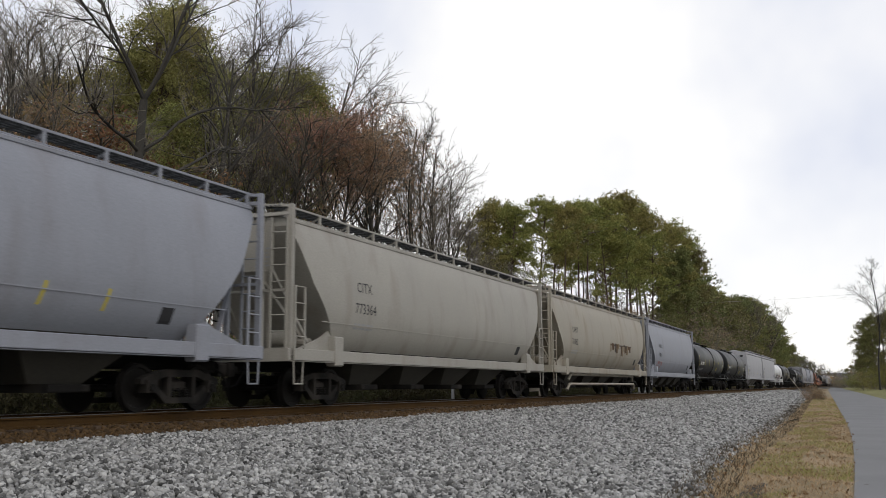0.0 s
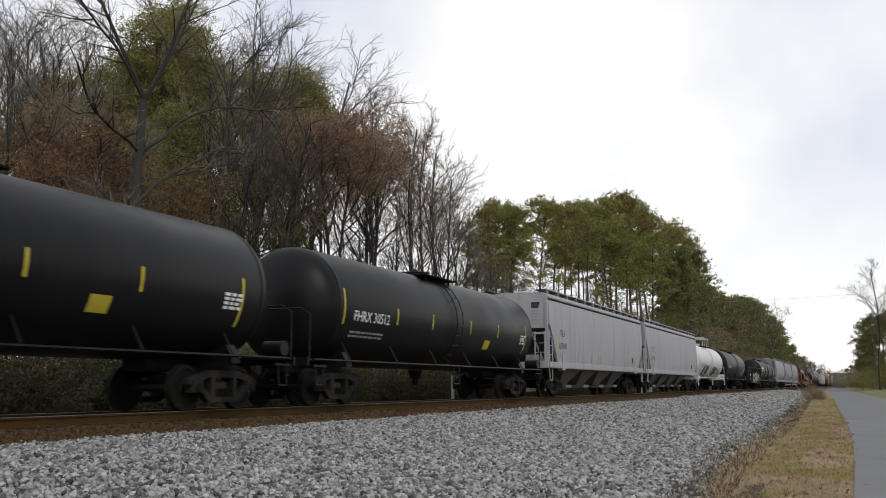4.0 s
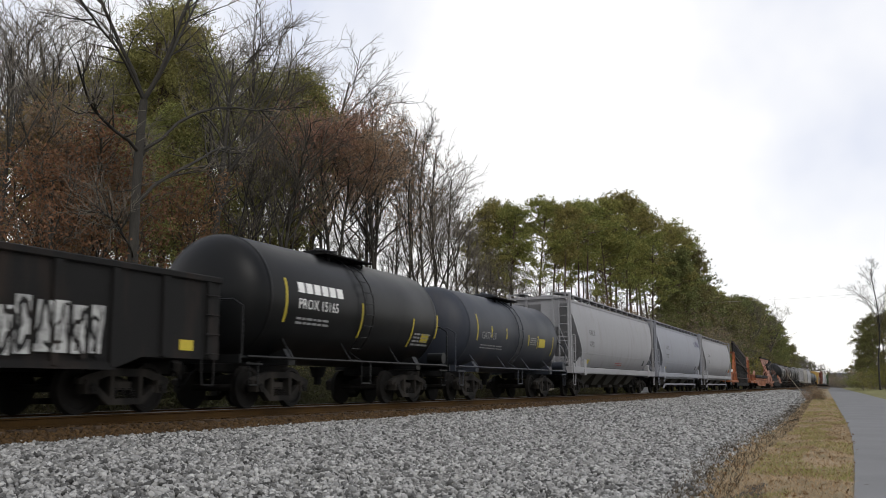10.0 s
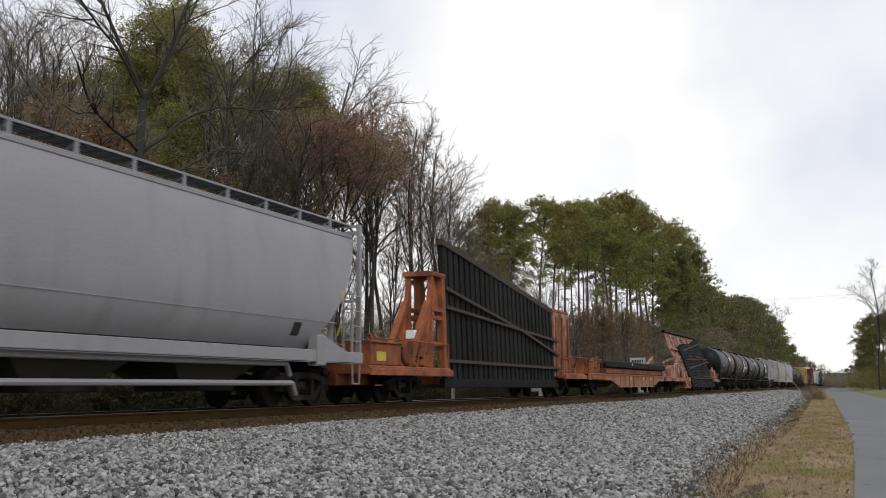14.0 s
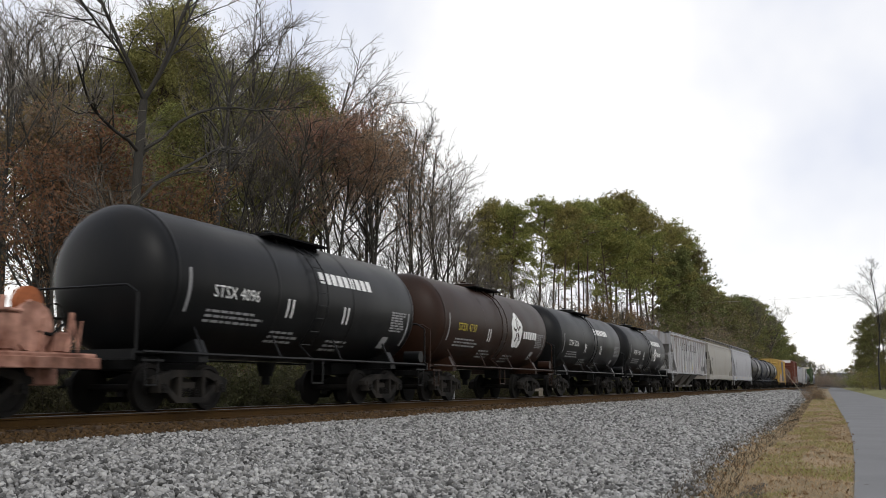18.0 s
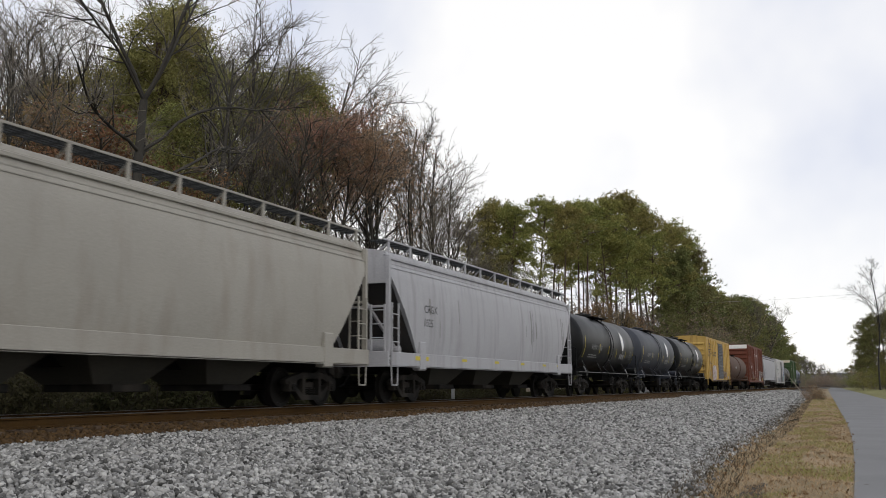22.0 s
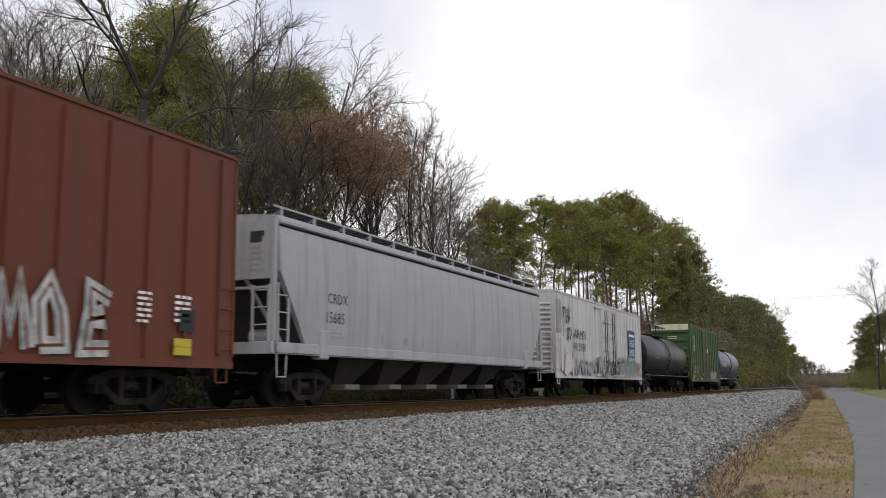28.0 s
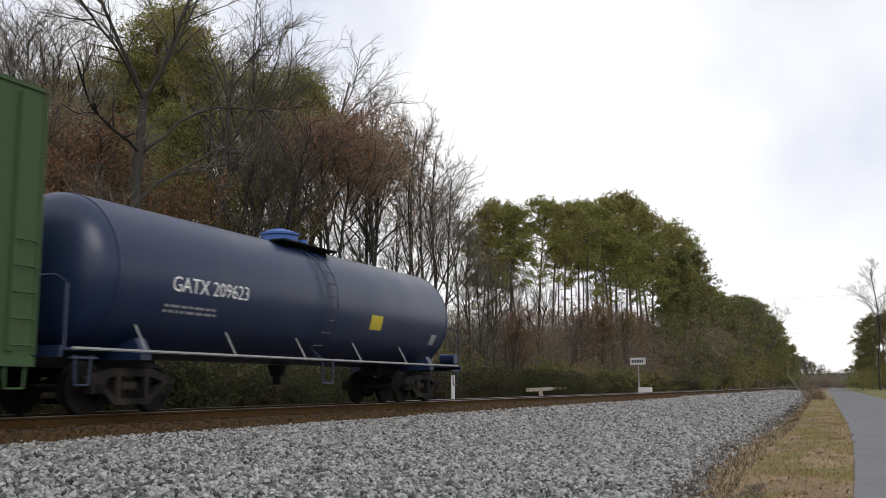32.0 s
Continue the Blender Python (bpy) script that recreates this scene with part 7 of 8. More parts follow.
class Twigs:
    """Tapered limbs gathered as numpy arrays; each limb is a bent tube of few sides."""

    def __init__(self, seed):
        self.v, self.q, self.n = [], [], 0
        self.r = np.random.RandomState(seed)
        self.tips = []

    def limb(self, p, d, length, r0, r1, sides=4, steps=4, droop=0.0, wob=0.12):
        p, d = np.array(p, float), np.array(d, float) / np.linalg.norm(d)
        pts, dirs = [p.copy()], [d.copy()]
        for _ in range(steps):
            d = d + self.r.normal(0, wob, 3)
            d[2] -= droop
            d /= np.linalg.norm(d)
            p = p + d * length / steps
            pts.append(p.copy())
            dirs.append(d.copy())
        u = np.cross(d, (0.31, 0.62, 0.2))
        u /= np.linalg.norm(u)
        w = np.cross(d, u)
        ang = np.arange(sides) * 2 * np.pi / sides
        for k, c in enumerate(pts):
            rr = r0 + (r1 - r0) * k / steps
            self.v.append(c + rr * (np.cos(ang)[:, None] * u + np.sin(ang)[:, None] * w))
        for k in range(steps):
            for i in range(sides):
                j = (i + 1) % sides
                a = self.n + k * sides
                self.q.append((a + i, a + j, a + sides + j, a + sides + i))
        self.n += sides * (steps + 1)
        return pts, dirs

    def mesh(self, name, mat):
        me = raw_mesh(name, np.concatenate(self.v), np.array(self.q), smooth=True)
        me.materials.append(mat)
        return me


def side_dir(r, d, spread, up=0.0):
    """A way that leaves d at about that angle."""
    v = r.normal(0, 1, 3)
    v -= d * np.dot(v, d)
    v /= np.linalg.norm(v)
    o = d * math.cos(spread) + v * math.sin(spread)
    o[2] += up
    return o / np.linalg.norm(o)


def leaf_mesh(name, centres, per, spread, size, mat, seed, flat=0.6):
    """Many small blades round each centre, with gaps between the clumps."""
    r = np.random.RandomState(seed)
    c = np.repeat(np.array(centres), per, axis=0)
    n = len(c)
    p = c + r.normal(0, spread, (n, 3)) * np.array([1, 1, flat])
    a = r.normal(0, 1, (n, 3))
    a /= np.linalg.norm(a, axis=1)[:, None]
    b = np.cross(a, r.normal(0, 1, (n, 3)))
    b /= np.linalg.norm(b, axis=1)[:, None]
    s = (size * r.uniform(0.6, 1.4, n))[:, None]
    v = np.stack([p - a * s, p + b * s * 0.42, p + a * s, p - b * s * 0.42], 1).reshape(-1, 3)
    q = np.arange(n * 4).reshape(-1, 4)
    me = raw_mesh(name, v, q)
    me.materials.append(mat)
    return me


def bare_tree(seed, height, r0=0.22, fork=0.35, boughs=13, leaf=None, leaf_per=0, lean=0.03, bark=None, branches=7, sprays=6, reach=1.0, rise=0.15, bough=0.03, leaf_size=0.078, leaf_spread=0.30, twig=1.0):
    """Leafless hardwood: trunk, boughs, branches and fine twigs; leaf: some leaves that still hang."""
    r = np.random.RandomState(seed)
    wood, fine = Twigs(seed), Twigs(seed + 1)
    d0 = np.array([r.normal(0, lean), r.normal(0, lean), 1.0])
    pts, dirs = wood.limb((0, 0, -0.3), d0, height * 0.9, r0, 0.035, sides=8, steps=10, wob=0.05)
    ends = []
    for k in range(boughs):
        f = fork + (0.97 - fork) * (k + r.uniform(0, 0.8)) / boughs
        i = min(9, int(f * 10))
        p = pts[i] + (pts[i + 1] - pts[i]) * (f * 10 - i)
        l = height * (0.40 - 0.26 * (f - fork) / (1 - fork)) * r.uniform(0.75, 1.2) * reach
        bp, bd = wood.limb(p, side_dir(r, dirs[i], r.uniform(0.45, 0.9), rise), l, r0 * (1 - f) * 0.55 + bough, 0.6 * bough, sides=5, steps=6, droop=-0.04, wob=0.13)
        for j in range(branches):
            g = r.uniform(0.25, 1.0)
            m = min(5, int(g * 6))
            q = bp[m] + (bp[m + 1] - bp[m]) * (g * 6 - m)
            cp, cd = wood.limb(q, side_dir(r, bd[m], r.uniform(0.4, 0.9), 0.1), l * r.uniform(0.25, 0.5), 0.7 * bough, 0.3 * bough, sides=4, steps=4, droop=-0.03, wob=0.16)
            for _ in range(sprays):
                e = r.randint(1, 5)
                tp, td = fine.limb(cp[e], side_dir(r, cd[e], r.uniform(0.3, 0.9), 0.08), l * r.uniform(0.12, 0.26), 0.011 * twig, 0.005 * twig, sides=3, steps=3, wob=0.2)
                ends.append(tp[-1])
                if _ % 2 == 0:
                    fine.limb(tp[1], side_dir(r, td[1], 0.6, 0.05), l * 0.12, 0.008, 0.005, sides=3, steps=2, wob=0.2)
    meshes = [("trunk", wood.mesh("trunk", bark or BARK)), ("crown", fine.mesh("crown", TWIG))]
    if leaf:
        pick = [ends[i] for i in r.permutation(len(ends))[: max(40, int(len(ends) * 0.8))]]
        meshes.append(("foliage", leaf_mesh("foliage", pick, leaf_per, leaf_spread, leaf_size, leaf, seed + 2)))
    return meshes


def pine(seed, height, crown=0.45, r0=0.2, spread=3.0, tuft=110, clumps=3, leaf=None, blade=0.115):
    """Loblolly pine: long bare trunk, flattened needle clumps with gaps between them on rising limbs."""
    r = np.random.RandomState(seed)
    wood = Twigs(seed)
    pts, dirs = wood.limb((0, 0, -0.3), (r.normal(0, 0.02), r.normal(0, 0.02), 1), height * 0.97, r0, 0.04, sides=8, steps=10, wob=0.02)
    cores, spreads = [], []
    limbs = int(30 * crown / 0.45)
    for k in range(limbs):
        f = 1 - crown + crown * (k + r.uniform(0, 1)) / limbs
        i = min(9, int(f * 10))
        p = pts[i] + (pts[i + 1] - pts[i]) * (f * 10 - i)
        g = (f - 1 + crown) / crown
        l = spread * (0.30 + 0.95 * math.sin(math.pi * min(1, 0.22 + g * 0.74))) * r.uniform(0.6, 1.1)
        bp, bd = wood.limb(p, side_dir(r, np.array([0, 0, 1.0]), r.uniform(1.0, 1.45)), l, 0.055, 0.015, sides=4, steps=4, droop=-0.07, wob=0.12)
        spots = [bp[4], bp[3] + r.normal(0, 0.25, 3)] + [bp[r.randint(2, 5)] + r.normal(0, 0.55, 3) * np.array([1, 1, 0.4]) for _ in range(clumps - 2)]
        if g > 0.35:
            spots.append(bp[2] + r.normal(0, 0.3, 3))
        for c in spots:
            cores.append(c + np.array([0, 0, 0.12]))
    for k in range(5):
        cores.append(pts[-1] + r.normal(0, 0.5, 3) * np.array([1, 1, 0.7]) - np.array([0, 0, 0.3]))
    for k in range(8):
        wood.limb(pts[r.randint(3, 7)], side_dir(r, np.array([0, 0, 1.0]), 1.4), r.uniform(0.6, 2.2), 0.028, 0.01, sides=3, steps=3, wob=0.2)
    size = r.uniform(0.7, 1.3, len(cores))
    ends = np.concatenate([c + r.normal(0, 0.36 * q, (tuft // 5, 3)) * np.array([1, 1, 0.5]) for c, q in zip(cores, size)])
    return [("trunk", wood.mesh("trunk", PINE_BARK)), ("foliage", leaf_mesh("foliage", ends, 5, 0.10, blade, leaf or NEEDLES, seed + 3, flat=0.9))]


def shrub(seed, height, leaf, per=12, stems=26, width=1.3, twig_mat=None):
    r = np.random.RandomState(seed)
    wood = Twigs(seed)
    ends = []
    for k in range(stems):
        d = np.array([r.normal(0, 0.45), r.normal(0, 0.45), 1.0])
        p = np.array([r.normal(0, width * 0.3), r.normal(0, width * 0.3), -0.1])
        bp, bd = wood.limb(p, d, height * r.uniform(0.5, 1.05), 0.022, 0.006, sides=3, steps=4, wob=0.14)
        for m in range(1, 5):
            for _ in range(3):
                tp, td = wood.limb(bp[m], side_dir(r, bd[m], r.uniform(0.4, 1.0)), height * r.uniform(0.12, 0.3), 0.009, 0.004, sides=3, steps=2, wob=0.2)
                ends.append(tp[-1])
    out = [("stem_tangle", wood.mesh("stem_tangle", twig_mat or TWIG))]
    if leaf:
        out.append(("foliage", leaf_mesh("foliage", ends, per, 0.16, 0.07, leaf, seed + 5)))
    return out


def forked_tree(seed, height=17.0):
    """A big hardwood whose trunk parts into three, with long low boughs to one side."""
    r = np.random.RandomState(seed)
    wood, fine = Twigs(seed), Twigs(seed + 1)
    pts, dirs = wood.limb((0, 0, -0.3), (0, 0.01, 1), 10.8, 0.20, 0.13, sides=9, steps=6, wob=0.025)
    mains = [((-0.1, -0.42, 1.0), 6.5, 0.075), ((0.1, 0.06, 1.0), 7.2, 0.085), ((0.1, 0.62, 1.0), 7.0, 0.075), ((0.2, -0.8, 0.7), 5.0, 0.05)]
    boughs = [(pts[-1], d, l, q) for d, l, q in mains]
    boughs += [(pts[5], (0.3, 1.0, 0.80), 6.5, 0.07), (pts[4], (0.2, 1.0, 0.62), 7.5, 0.07), (pts[5], (0.2, -1.0, 0.7), 4.5, 0.07), (pts[4], (-0.6, 0.5, 0.6), 4.0, 0.06), (pts[3], (0.5, -0.8, 0.5), 3.0, 0.04)]
    for p, d, l, q in boughs:
        bp, bd = wood.limb(p, d, l, q, 0.025, sides=6, steps=7, wob=0.10)
        for j in range(13):
            g = r.uniform(0.2, 1.0)
            m = min(6, int(g * 7))
            c = bp[m] + (bp[m + 1] - bp[m]) * (g * 7 - m)
            cp, cd = wood.limb(c, side_dir(r, bd[m], r.uniform(0.5, 1.0), 0.1), l * r.uniform(0.18, 0.36), 0.03, 0.010, sides=4, steps=4, wob=0.17)
            for _ in range(6):
                e = r.randint(1, 5)
                tp, td = fine.limb(cp[e], side_dir(r, cd[e], r.uniform(0.3, 0.9), 0.08), r.uniform(0.5, 1.2), 0.011, 0.005, sides=3, steps=3, wob=0.2)
                fine.limb(tp[1], side_dir(r, td[1], 0.6, 0.05), 0.5, 0.007, 0.004, sides=3, steps=2, wob=0.2)
    return [("trunk", wood.mesh("trunk", BARK)), ("crown", fine.mesh("crown", TWIG))]



def plant(kind, meshes, x, y, turn, size, name, label, category, group):
    """Sets one plant on the ground; those of one kind share their meshes."""
    ob = thing(name, (x, y, ground_z(x, y) - 0.05), label, category, group)
    ob.rotation_euler = (0, 0, turn)
    ob.scale = (size, size, size)
    for nm, me in meshes:
        part(nm, me, None, ob)
    return ob


rw = random.Random(7)
BIG = [forked_tree(300), bare_tree(301, 18, r0=0.27, fork=0.5, boughs=12)]
DIM_LEAF = leaf_material("dull_brown_olive_leaves", (0.25, 0.195, 0.13), vary=0.45)
# hedge leaves darkened: the cars' shade is partly in their colour
DARK_LEAF = leaf_material("shade_darkened_evergreen_leaves", (0.058, 0.056, 0.028), vary=0.4)
THICKET = [shrub(230 + k, 6.5, DIM_LEAF, per=7, stems=60, width=5.5) for k in range(2)] + [shrub(235, 6.5, DIM_LEAF, per=2, stems=70, width=5.5)]
# darker copy of the grey twigs, car shade included in the colour
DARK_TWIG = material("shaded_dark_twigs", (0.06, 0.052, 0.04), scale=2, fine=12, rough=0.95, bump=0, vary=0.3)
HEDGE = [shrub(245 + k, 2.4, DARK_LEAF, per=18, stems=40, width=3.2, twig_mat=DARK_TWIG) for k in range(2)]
SLIM = [bare_tree(150 + k, 15, r0=0.11, fork=0.40, boughs=14, reach=0.75, branches=8, sprays=7, rise=0.10, twig=0.8, bough=0.016) for k in range(3)]
DULL_NEEDLES = leaf_material("dull_olive_pine_needles", (0.215, 0.205, 0.072), vary=0.55, through_light=0.35)
DARK_NEEDLES = leaf_material("deep_green_pine_needles", (0.155, 0.155, 0.058), vary=0.55, through_light=0.32)
DULLPINE = [pine(250 + k, 22, crown=0.58, spread=2.35, tuft=105, clumps=4, leaf=DULL_NEEDLES, blade=0.08) for k in range(3)]
BARE = [bare_tree(100 + k, 17, r0=0.15 + 0.02 * k, fork=0.42, boughs=11 + k, bough=0.022, twig=0.9) for k in range(4)]
THIN = [bare_tree(140 + k, 13, r0=0.10, fork=0.45, boughs=9) for k in range(4)]
OAK = [bare_tree(160 + k, 14, r0=0.14, fork=0.60, boughs=16, leaf=BROWN_LEAF, leaf_per=17, branches=8, sprays=6, reach=0.82, leaf_size=0.055, leaf_spread=0.28, bough=0.02) for k in range(2)]
TANOAK = [bare_tree(170 + k, 9, r0=0.09, fork=0.30, boughs=11, leaf=TAN_LEAF, leaf_per=12, leaf_size=0.07, leaf_spread=0.35) for k in range(2)]
PINES = [pine(180 + k, 22, crown=0.27 + 0.025 * k, spread=2.7, tuft=85, clumps=4) for k in range(4)]
TALLPINE = [pine(240 + k, 22, crown=0.46, spread=3.4, tuft=85, clumps=4) for k in range(3)]
FULLPINE = [pine(190 + k, 17, crown=0.82, spread=3.6, tuft=90, clumps=3, leaf=DARK_NEEDLES, blade=0.13) for k in range(3)]
BRUSH = [shrub(200 + k, 2.6, None, stems=24, width=2.4) for k in range(2)]
GREENBRUSH = [shrub(210 + k, 2.8, GREEN_LEAF if k else OLIVE_LEAF, per=14, width=2.2) for k in range(3)]
TANBRUSH = [shrub(220 + k, 3.0, TAN_LEAF if k else BROWN_LEAF, per=5, width=2.0) for k in range(2)]

PLANTS = {
    "big": (BIG, "bare_tree", "tall forked leafless hardwood tree beside the track", "tree", "trees of the wood"),
    "bare": (BARE, "bare_tree", "tall leafless grey-brown hardwood tree", "tree", "trees of the wood"),
    "thin": (THIN, "young_tree", "slender leafless young hardwood tree", "tree", "trees of the wood"),
    "oak": (OAK, "oak_tree", "oak tree with clinging rusty brown leaves", "tree", "trees of the wood"),
    "tan": (TANOAK, "young_oak_tree", "young tree with orange-tan winter leaves", "tree", "trees of the wood"),
    "pine": (PINES, "pine_tree", "tall green pine with a long bare trunk", "pine tree", "trees of the wood"),
    "tall": (TALLPINE, "pine_tree", "tall pine with a broad olive-green crown", "pine tree", "trees of the wood"),
    "slim": (SLIM, "bare_tree", "slender leafless grey hardwood tree", "tree", "trees of the wood"),
    "dull": (DULLPINE, "pine_tree", "tall pine with a dull olive crown", "pine tree", "trees of the wood"),
    "full": (FULLPINE, "pine_tree", "bushy green pine with branches low down", "pine tree", "trees of the wood"),
    "brush": (BRUSH, "bare_shrub", "leafless tangled brush at the wood's edge", "shrub", "shrubs at the wood's edge"),
    "thicket": (THICKET, "thicket", "tall brown thicket under the trees", "thicket", "shrubs at the wood's edge"),
    "hedge": (HEDGE, "evergreen_shrub", "low dark evergreen shrub behind the track", "shrub", "shrubs at the wood's edge"),
    "green": (GREENBRUSH, "evergreen_shrub", "olive-green evergreen shrub at the wood's edge", "shrub", "shrubs at the wood's edge"),
    "tanbrush": (TANBRUSH, "brown_shrub", "brown-leaved winter shrub at the wood's edge", "shrub", "shrubs at the wood's edge"),
}
TOPS = {k: [max(max(v.co.z for v in me.vertices) for _, me in variant) for variant in spec[0]] for k, spec in PLANTS.items()}


def grow(kind, x, y, size=1.0, k=None, turn=None, height=None):
    variants, name, label, category, group = PLANTS[kind]
    k = rw.randrange(len(variants)) if k is None else k
    size = size * rw.uniform(0.94, 1.06) if height is None else height / TOPS[kind][k]
    return plant(kind, variants[k], x, y, rw.uniform(0, 6.28) if turn is None else turn, size, name, label, category, group)


def bearing(column, away):
    """Place away metres down the line on the sight line of that picture column."""
    x = (column - 1520) * 0.841 * away / 1678
    return x, away + 0.433 * x


def raised(kind, column, top, back=None, away=None, k=None, turn=None):
    """A plant on a sight line, as tall as its top stands in the view."""
    if away is None:
        away = (back - TRACK_X) * 1678 / (0.841 * (1520 - column))
    x, y = bearing(column, away)
    height = (680 - top) / 1678 * away * 0.917 + EYE.z - ground_z(x, y)
    return grow(kind, x, y, k=k, turn=turn, height=height)


# the near wood: one big forked tree, pines behind, brown oaks, grey hardwoods at its end
raised("big", 246, -330, back=7.5, k=0, turn=0.0)
raised("big", 338, -60, back=14, k=1, turn=2.0)
raised("bare", 474, 20, back=26, k=1)
for column, top, back, kind in (
        (268, -25, 18, "dull"), (304, -20, 16, "dull"), (78, 108, 25, "dull"), (115, 108, 20, "dull"), (160, 92, 19, "dull"), (200, 55, 22, "dull"), (232, 45, 18, "dull"), (285, 5, 21, "dull"), (318, -30, 19, "dull"),
        (350, 62, 23, "dull"), (392, 66, 19, "dull"), (428, 90, 23, "dull"), (470, 72, 20, "dull"), (505, 78, 19, "dull"), (532, 108, 23, "dull"), (90, 125, 13, "tan"), (560, 130, 22, "pine"),
        (130, 175, 12, "tan"), (165, 180, 14, "oak"), (205, 215, 11, "tan"), (170, 260, 11, "tan"), (110, 230, 10, "tan"), (290, 230, 17, "tan"), (330, 260, 12, "tan"),
        (15, 0, 26, "bare"), (45, 10, 24, "bare"), (25, -60, 12, "bare"), (62, -90, 14, "bare"), (5, -100, 20, "bare"), (105, -60, 22, "bare"), (150, -60, 20, "bare"), (120, -40, 26, "bare"),
        (300, -60, 25, "bare"), (405, -90, 20, "bare"), (488, -55, 22, "bare"), (372, -20, 17, "bare"), (430, 10, 26, "bare"), (505, 0, 24, "bare"), (540, 15, 24, "bare"), (572, 92, 22, "slim"),
        (588, 150, 15, "oak"), (618, 132, 14, "oak"), (650, 140, 15, "oak"), (668, 176, 14, "oak"), (662, 118, 19, "slim"), (690, 128, 18, "slim"),
        (590, 330, 19, "slim"), (640, 350, 20, "slim"), (668, 330, 18, "thin"), (705, 350, 17, "slim"), (615, 390, 16, "thin"), (690, 400, 15, "thin"), (728, 160, 16, "slim"), (752, 190, 15, "slim"), (775, 215, 17, "slim"), (796, 262, 15, "slim"), (818, 318, 16, "slim"), (742, 255, 12, "slim"), (780, 300, 12, "slim"), (845, 375, 16, "slim"),
        (336, 150, 14, "dull"), (384, 235, 16, "thin"), (490, 215, 15, "thin"), (270, 185, 13, "dull"), (232, 190, 15, "dull")):
    raised(kind, column, top, back=back)
for n in range(30):
    raised("thicket", -30 + 27 * n, rw.uniform(560, 605), back=rw.uniform(13, 24))
for n in range(9):
    raised(rw.choice(("thin", "pine", "pine")), rw.uniform(120, 540), rw.uniform(130, 330) if n % 3 else rw.uniform(280, 420), back=rw.uniform(11, 34))
for n in range(15):
    raised("thicket", 420 + 26 * n, rw.uniform(478, 540), back=rw.uniform(15, 26))
# the stand of tall pines
for column, top, back, kind in (
        (850, 395, 17, "tall"), (868, 348, 17, "tall"), (892, 342, 20, "tall"), (912, 350, 15, "tall"), (934, 346, 18, "tall"), (960, 336, 16, "tall"), (982, 352, 20, "pine"), (1010, 350, 14, "pine"), (1030, 346, 17, "pine"), (1050, 348, 13, "pine"), (1062, 338, 19, "pine"),
        (996, 415, 24, "pine"), (1024, 400, 26, "pine"), (1040, 420, 23, "pine"), (1074, 405, 25, "pine"), (1000, 480, 18, "thin"), (1045, 490, 19, "thin"), (1075, 480, 17, "thin"), (838, 420, 14, "slim"), (858, 430, 13, "slim"), (884, 440, 14, "slim"), (912, 450, 13, "thin"), (940, 455, 14, "slim"), (972, 470, 13, "thin"), (905, 470, 12, "thin"), (1120, 400, 12, "tall"), (1165, 405, 12, "tall"), (1090, 380, 13, "tall"),
        (1086, 342, 14, "pine"), (1104, 334, 18, "tall"), (1128, 327, 15, "tall"), (1146, 342, 17, "tall"), (1164, 360, 14, "tall"), (1180, 378, 17, "tall"), (1196, 388, 14, "tall"), (1208, 402, 16, "tall"), (1222, 430, 14, "full"), (1236, 450, 15, "full"), (1248, 470, 14, "full"), (1140, 420, 13, "pine"), (1195, 430, 13, "full"),
        (1080, 520, 9, "tan"), (1096, 530, 10, "thin"), (1110, 515, 9, "thin"), (1125, 540, 10, "tan"), (880, 500, 11, "thin"), (925, 520, 11, "thin"), (970, 510, 11, "thin"), (1020, 530, 10, "thin"), (1060, 540, 11, "thin"), (1150, 530, 11, "thin"), (1180, 525, 11, "full"), (1215, 510, 11, "full")):
    raised(kind, column, top, back=back)
for n in range(20):
    raised(rw.choice(("thin", "tan", "thin")), rw.uniform(800, 1240), rw.uniform(525, 580), back=rw.uniform(8, 16))
for n in range(62):
    raised("thicket", 790 + 7.4 * n, rw.uniform(515, 560), back=rw.uniform(12, 34))
# the long wood's edge into the distance
SKY_X, SKY_Y = (1250, 1270, 1300, 1340, 1360, 1380, 1395, 1410, 1430, 1450, 1480, 1500), (490, 503, 515, 526, 540, 568, 598, 618, 626, 638, 646, 652)
for n in range(46):
    column = 1252 + (1408 - 1252) * (n + rw.random()) / 46
    raised(rw.choice(("full", "full", "bare", "tall")), column, float(np.interp(column, SKY_X, SKY_Y)) + rw.choice((0, 4, 25)), back=rw.uniform(13, 18))
for n in range(34):
    column = 1240 + (1400 - 1240) * (n + rw.random()) / 34
    raised(rw.choice(("green", "full", "full", "bare")), column, float(np.interp(column, SKY_X, SKY_Y)) * 0.45 + 680 * 0.55, back=rw.uniform(8, 12))
for n in range(34):
    column = 1398 + (1492 - 1398) * (n + rw.random()) / 34
    raised(rw.choice(("bare", "thin", "bare", "full")), column, float(np.interp(column, SKY_X, SKY_Y)) + rw.choice((0, 5, 12)), away=rw.uniform(520, 800))
for n in range(26):
    raised("thicket", 1396 + 98 * (n + rw.random()) / 26, rw.uniform(652, 664), away=rw.uniform(420, 620))
for n in range(14):
    raised("thicket", 1496 + 76 * (n + rw.random()) / 14, 662 - 28 * n / 14, away=500 - 17 * n)
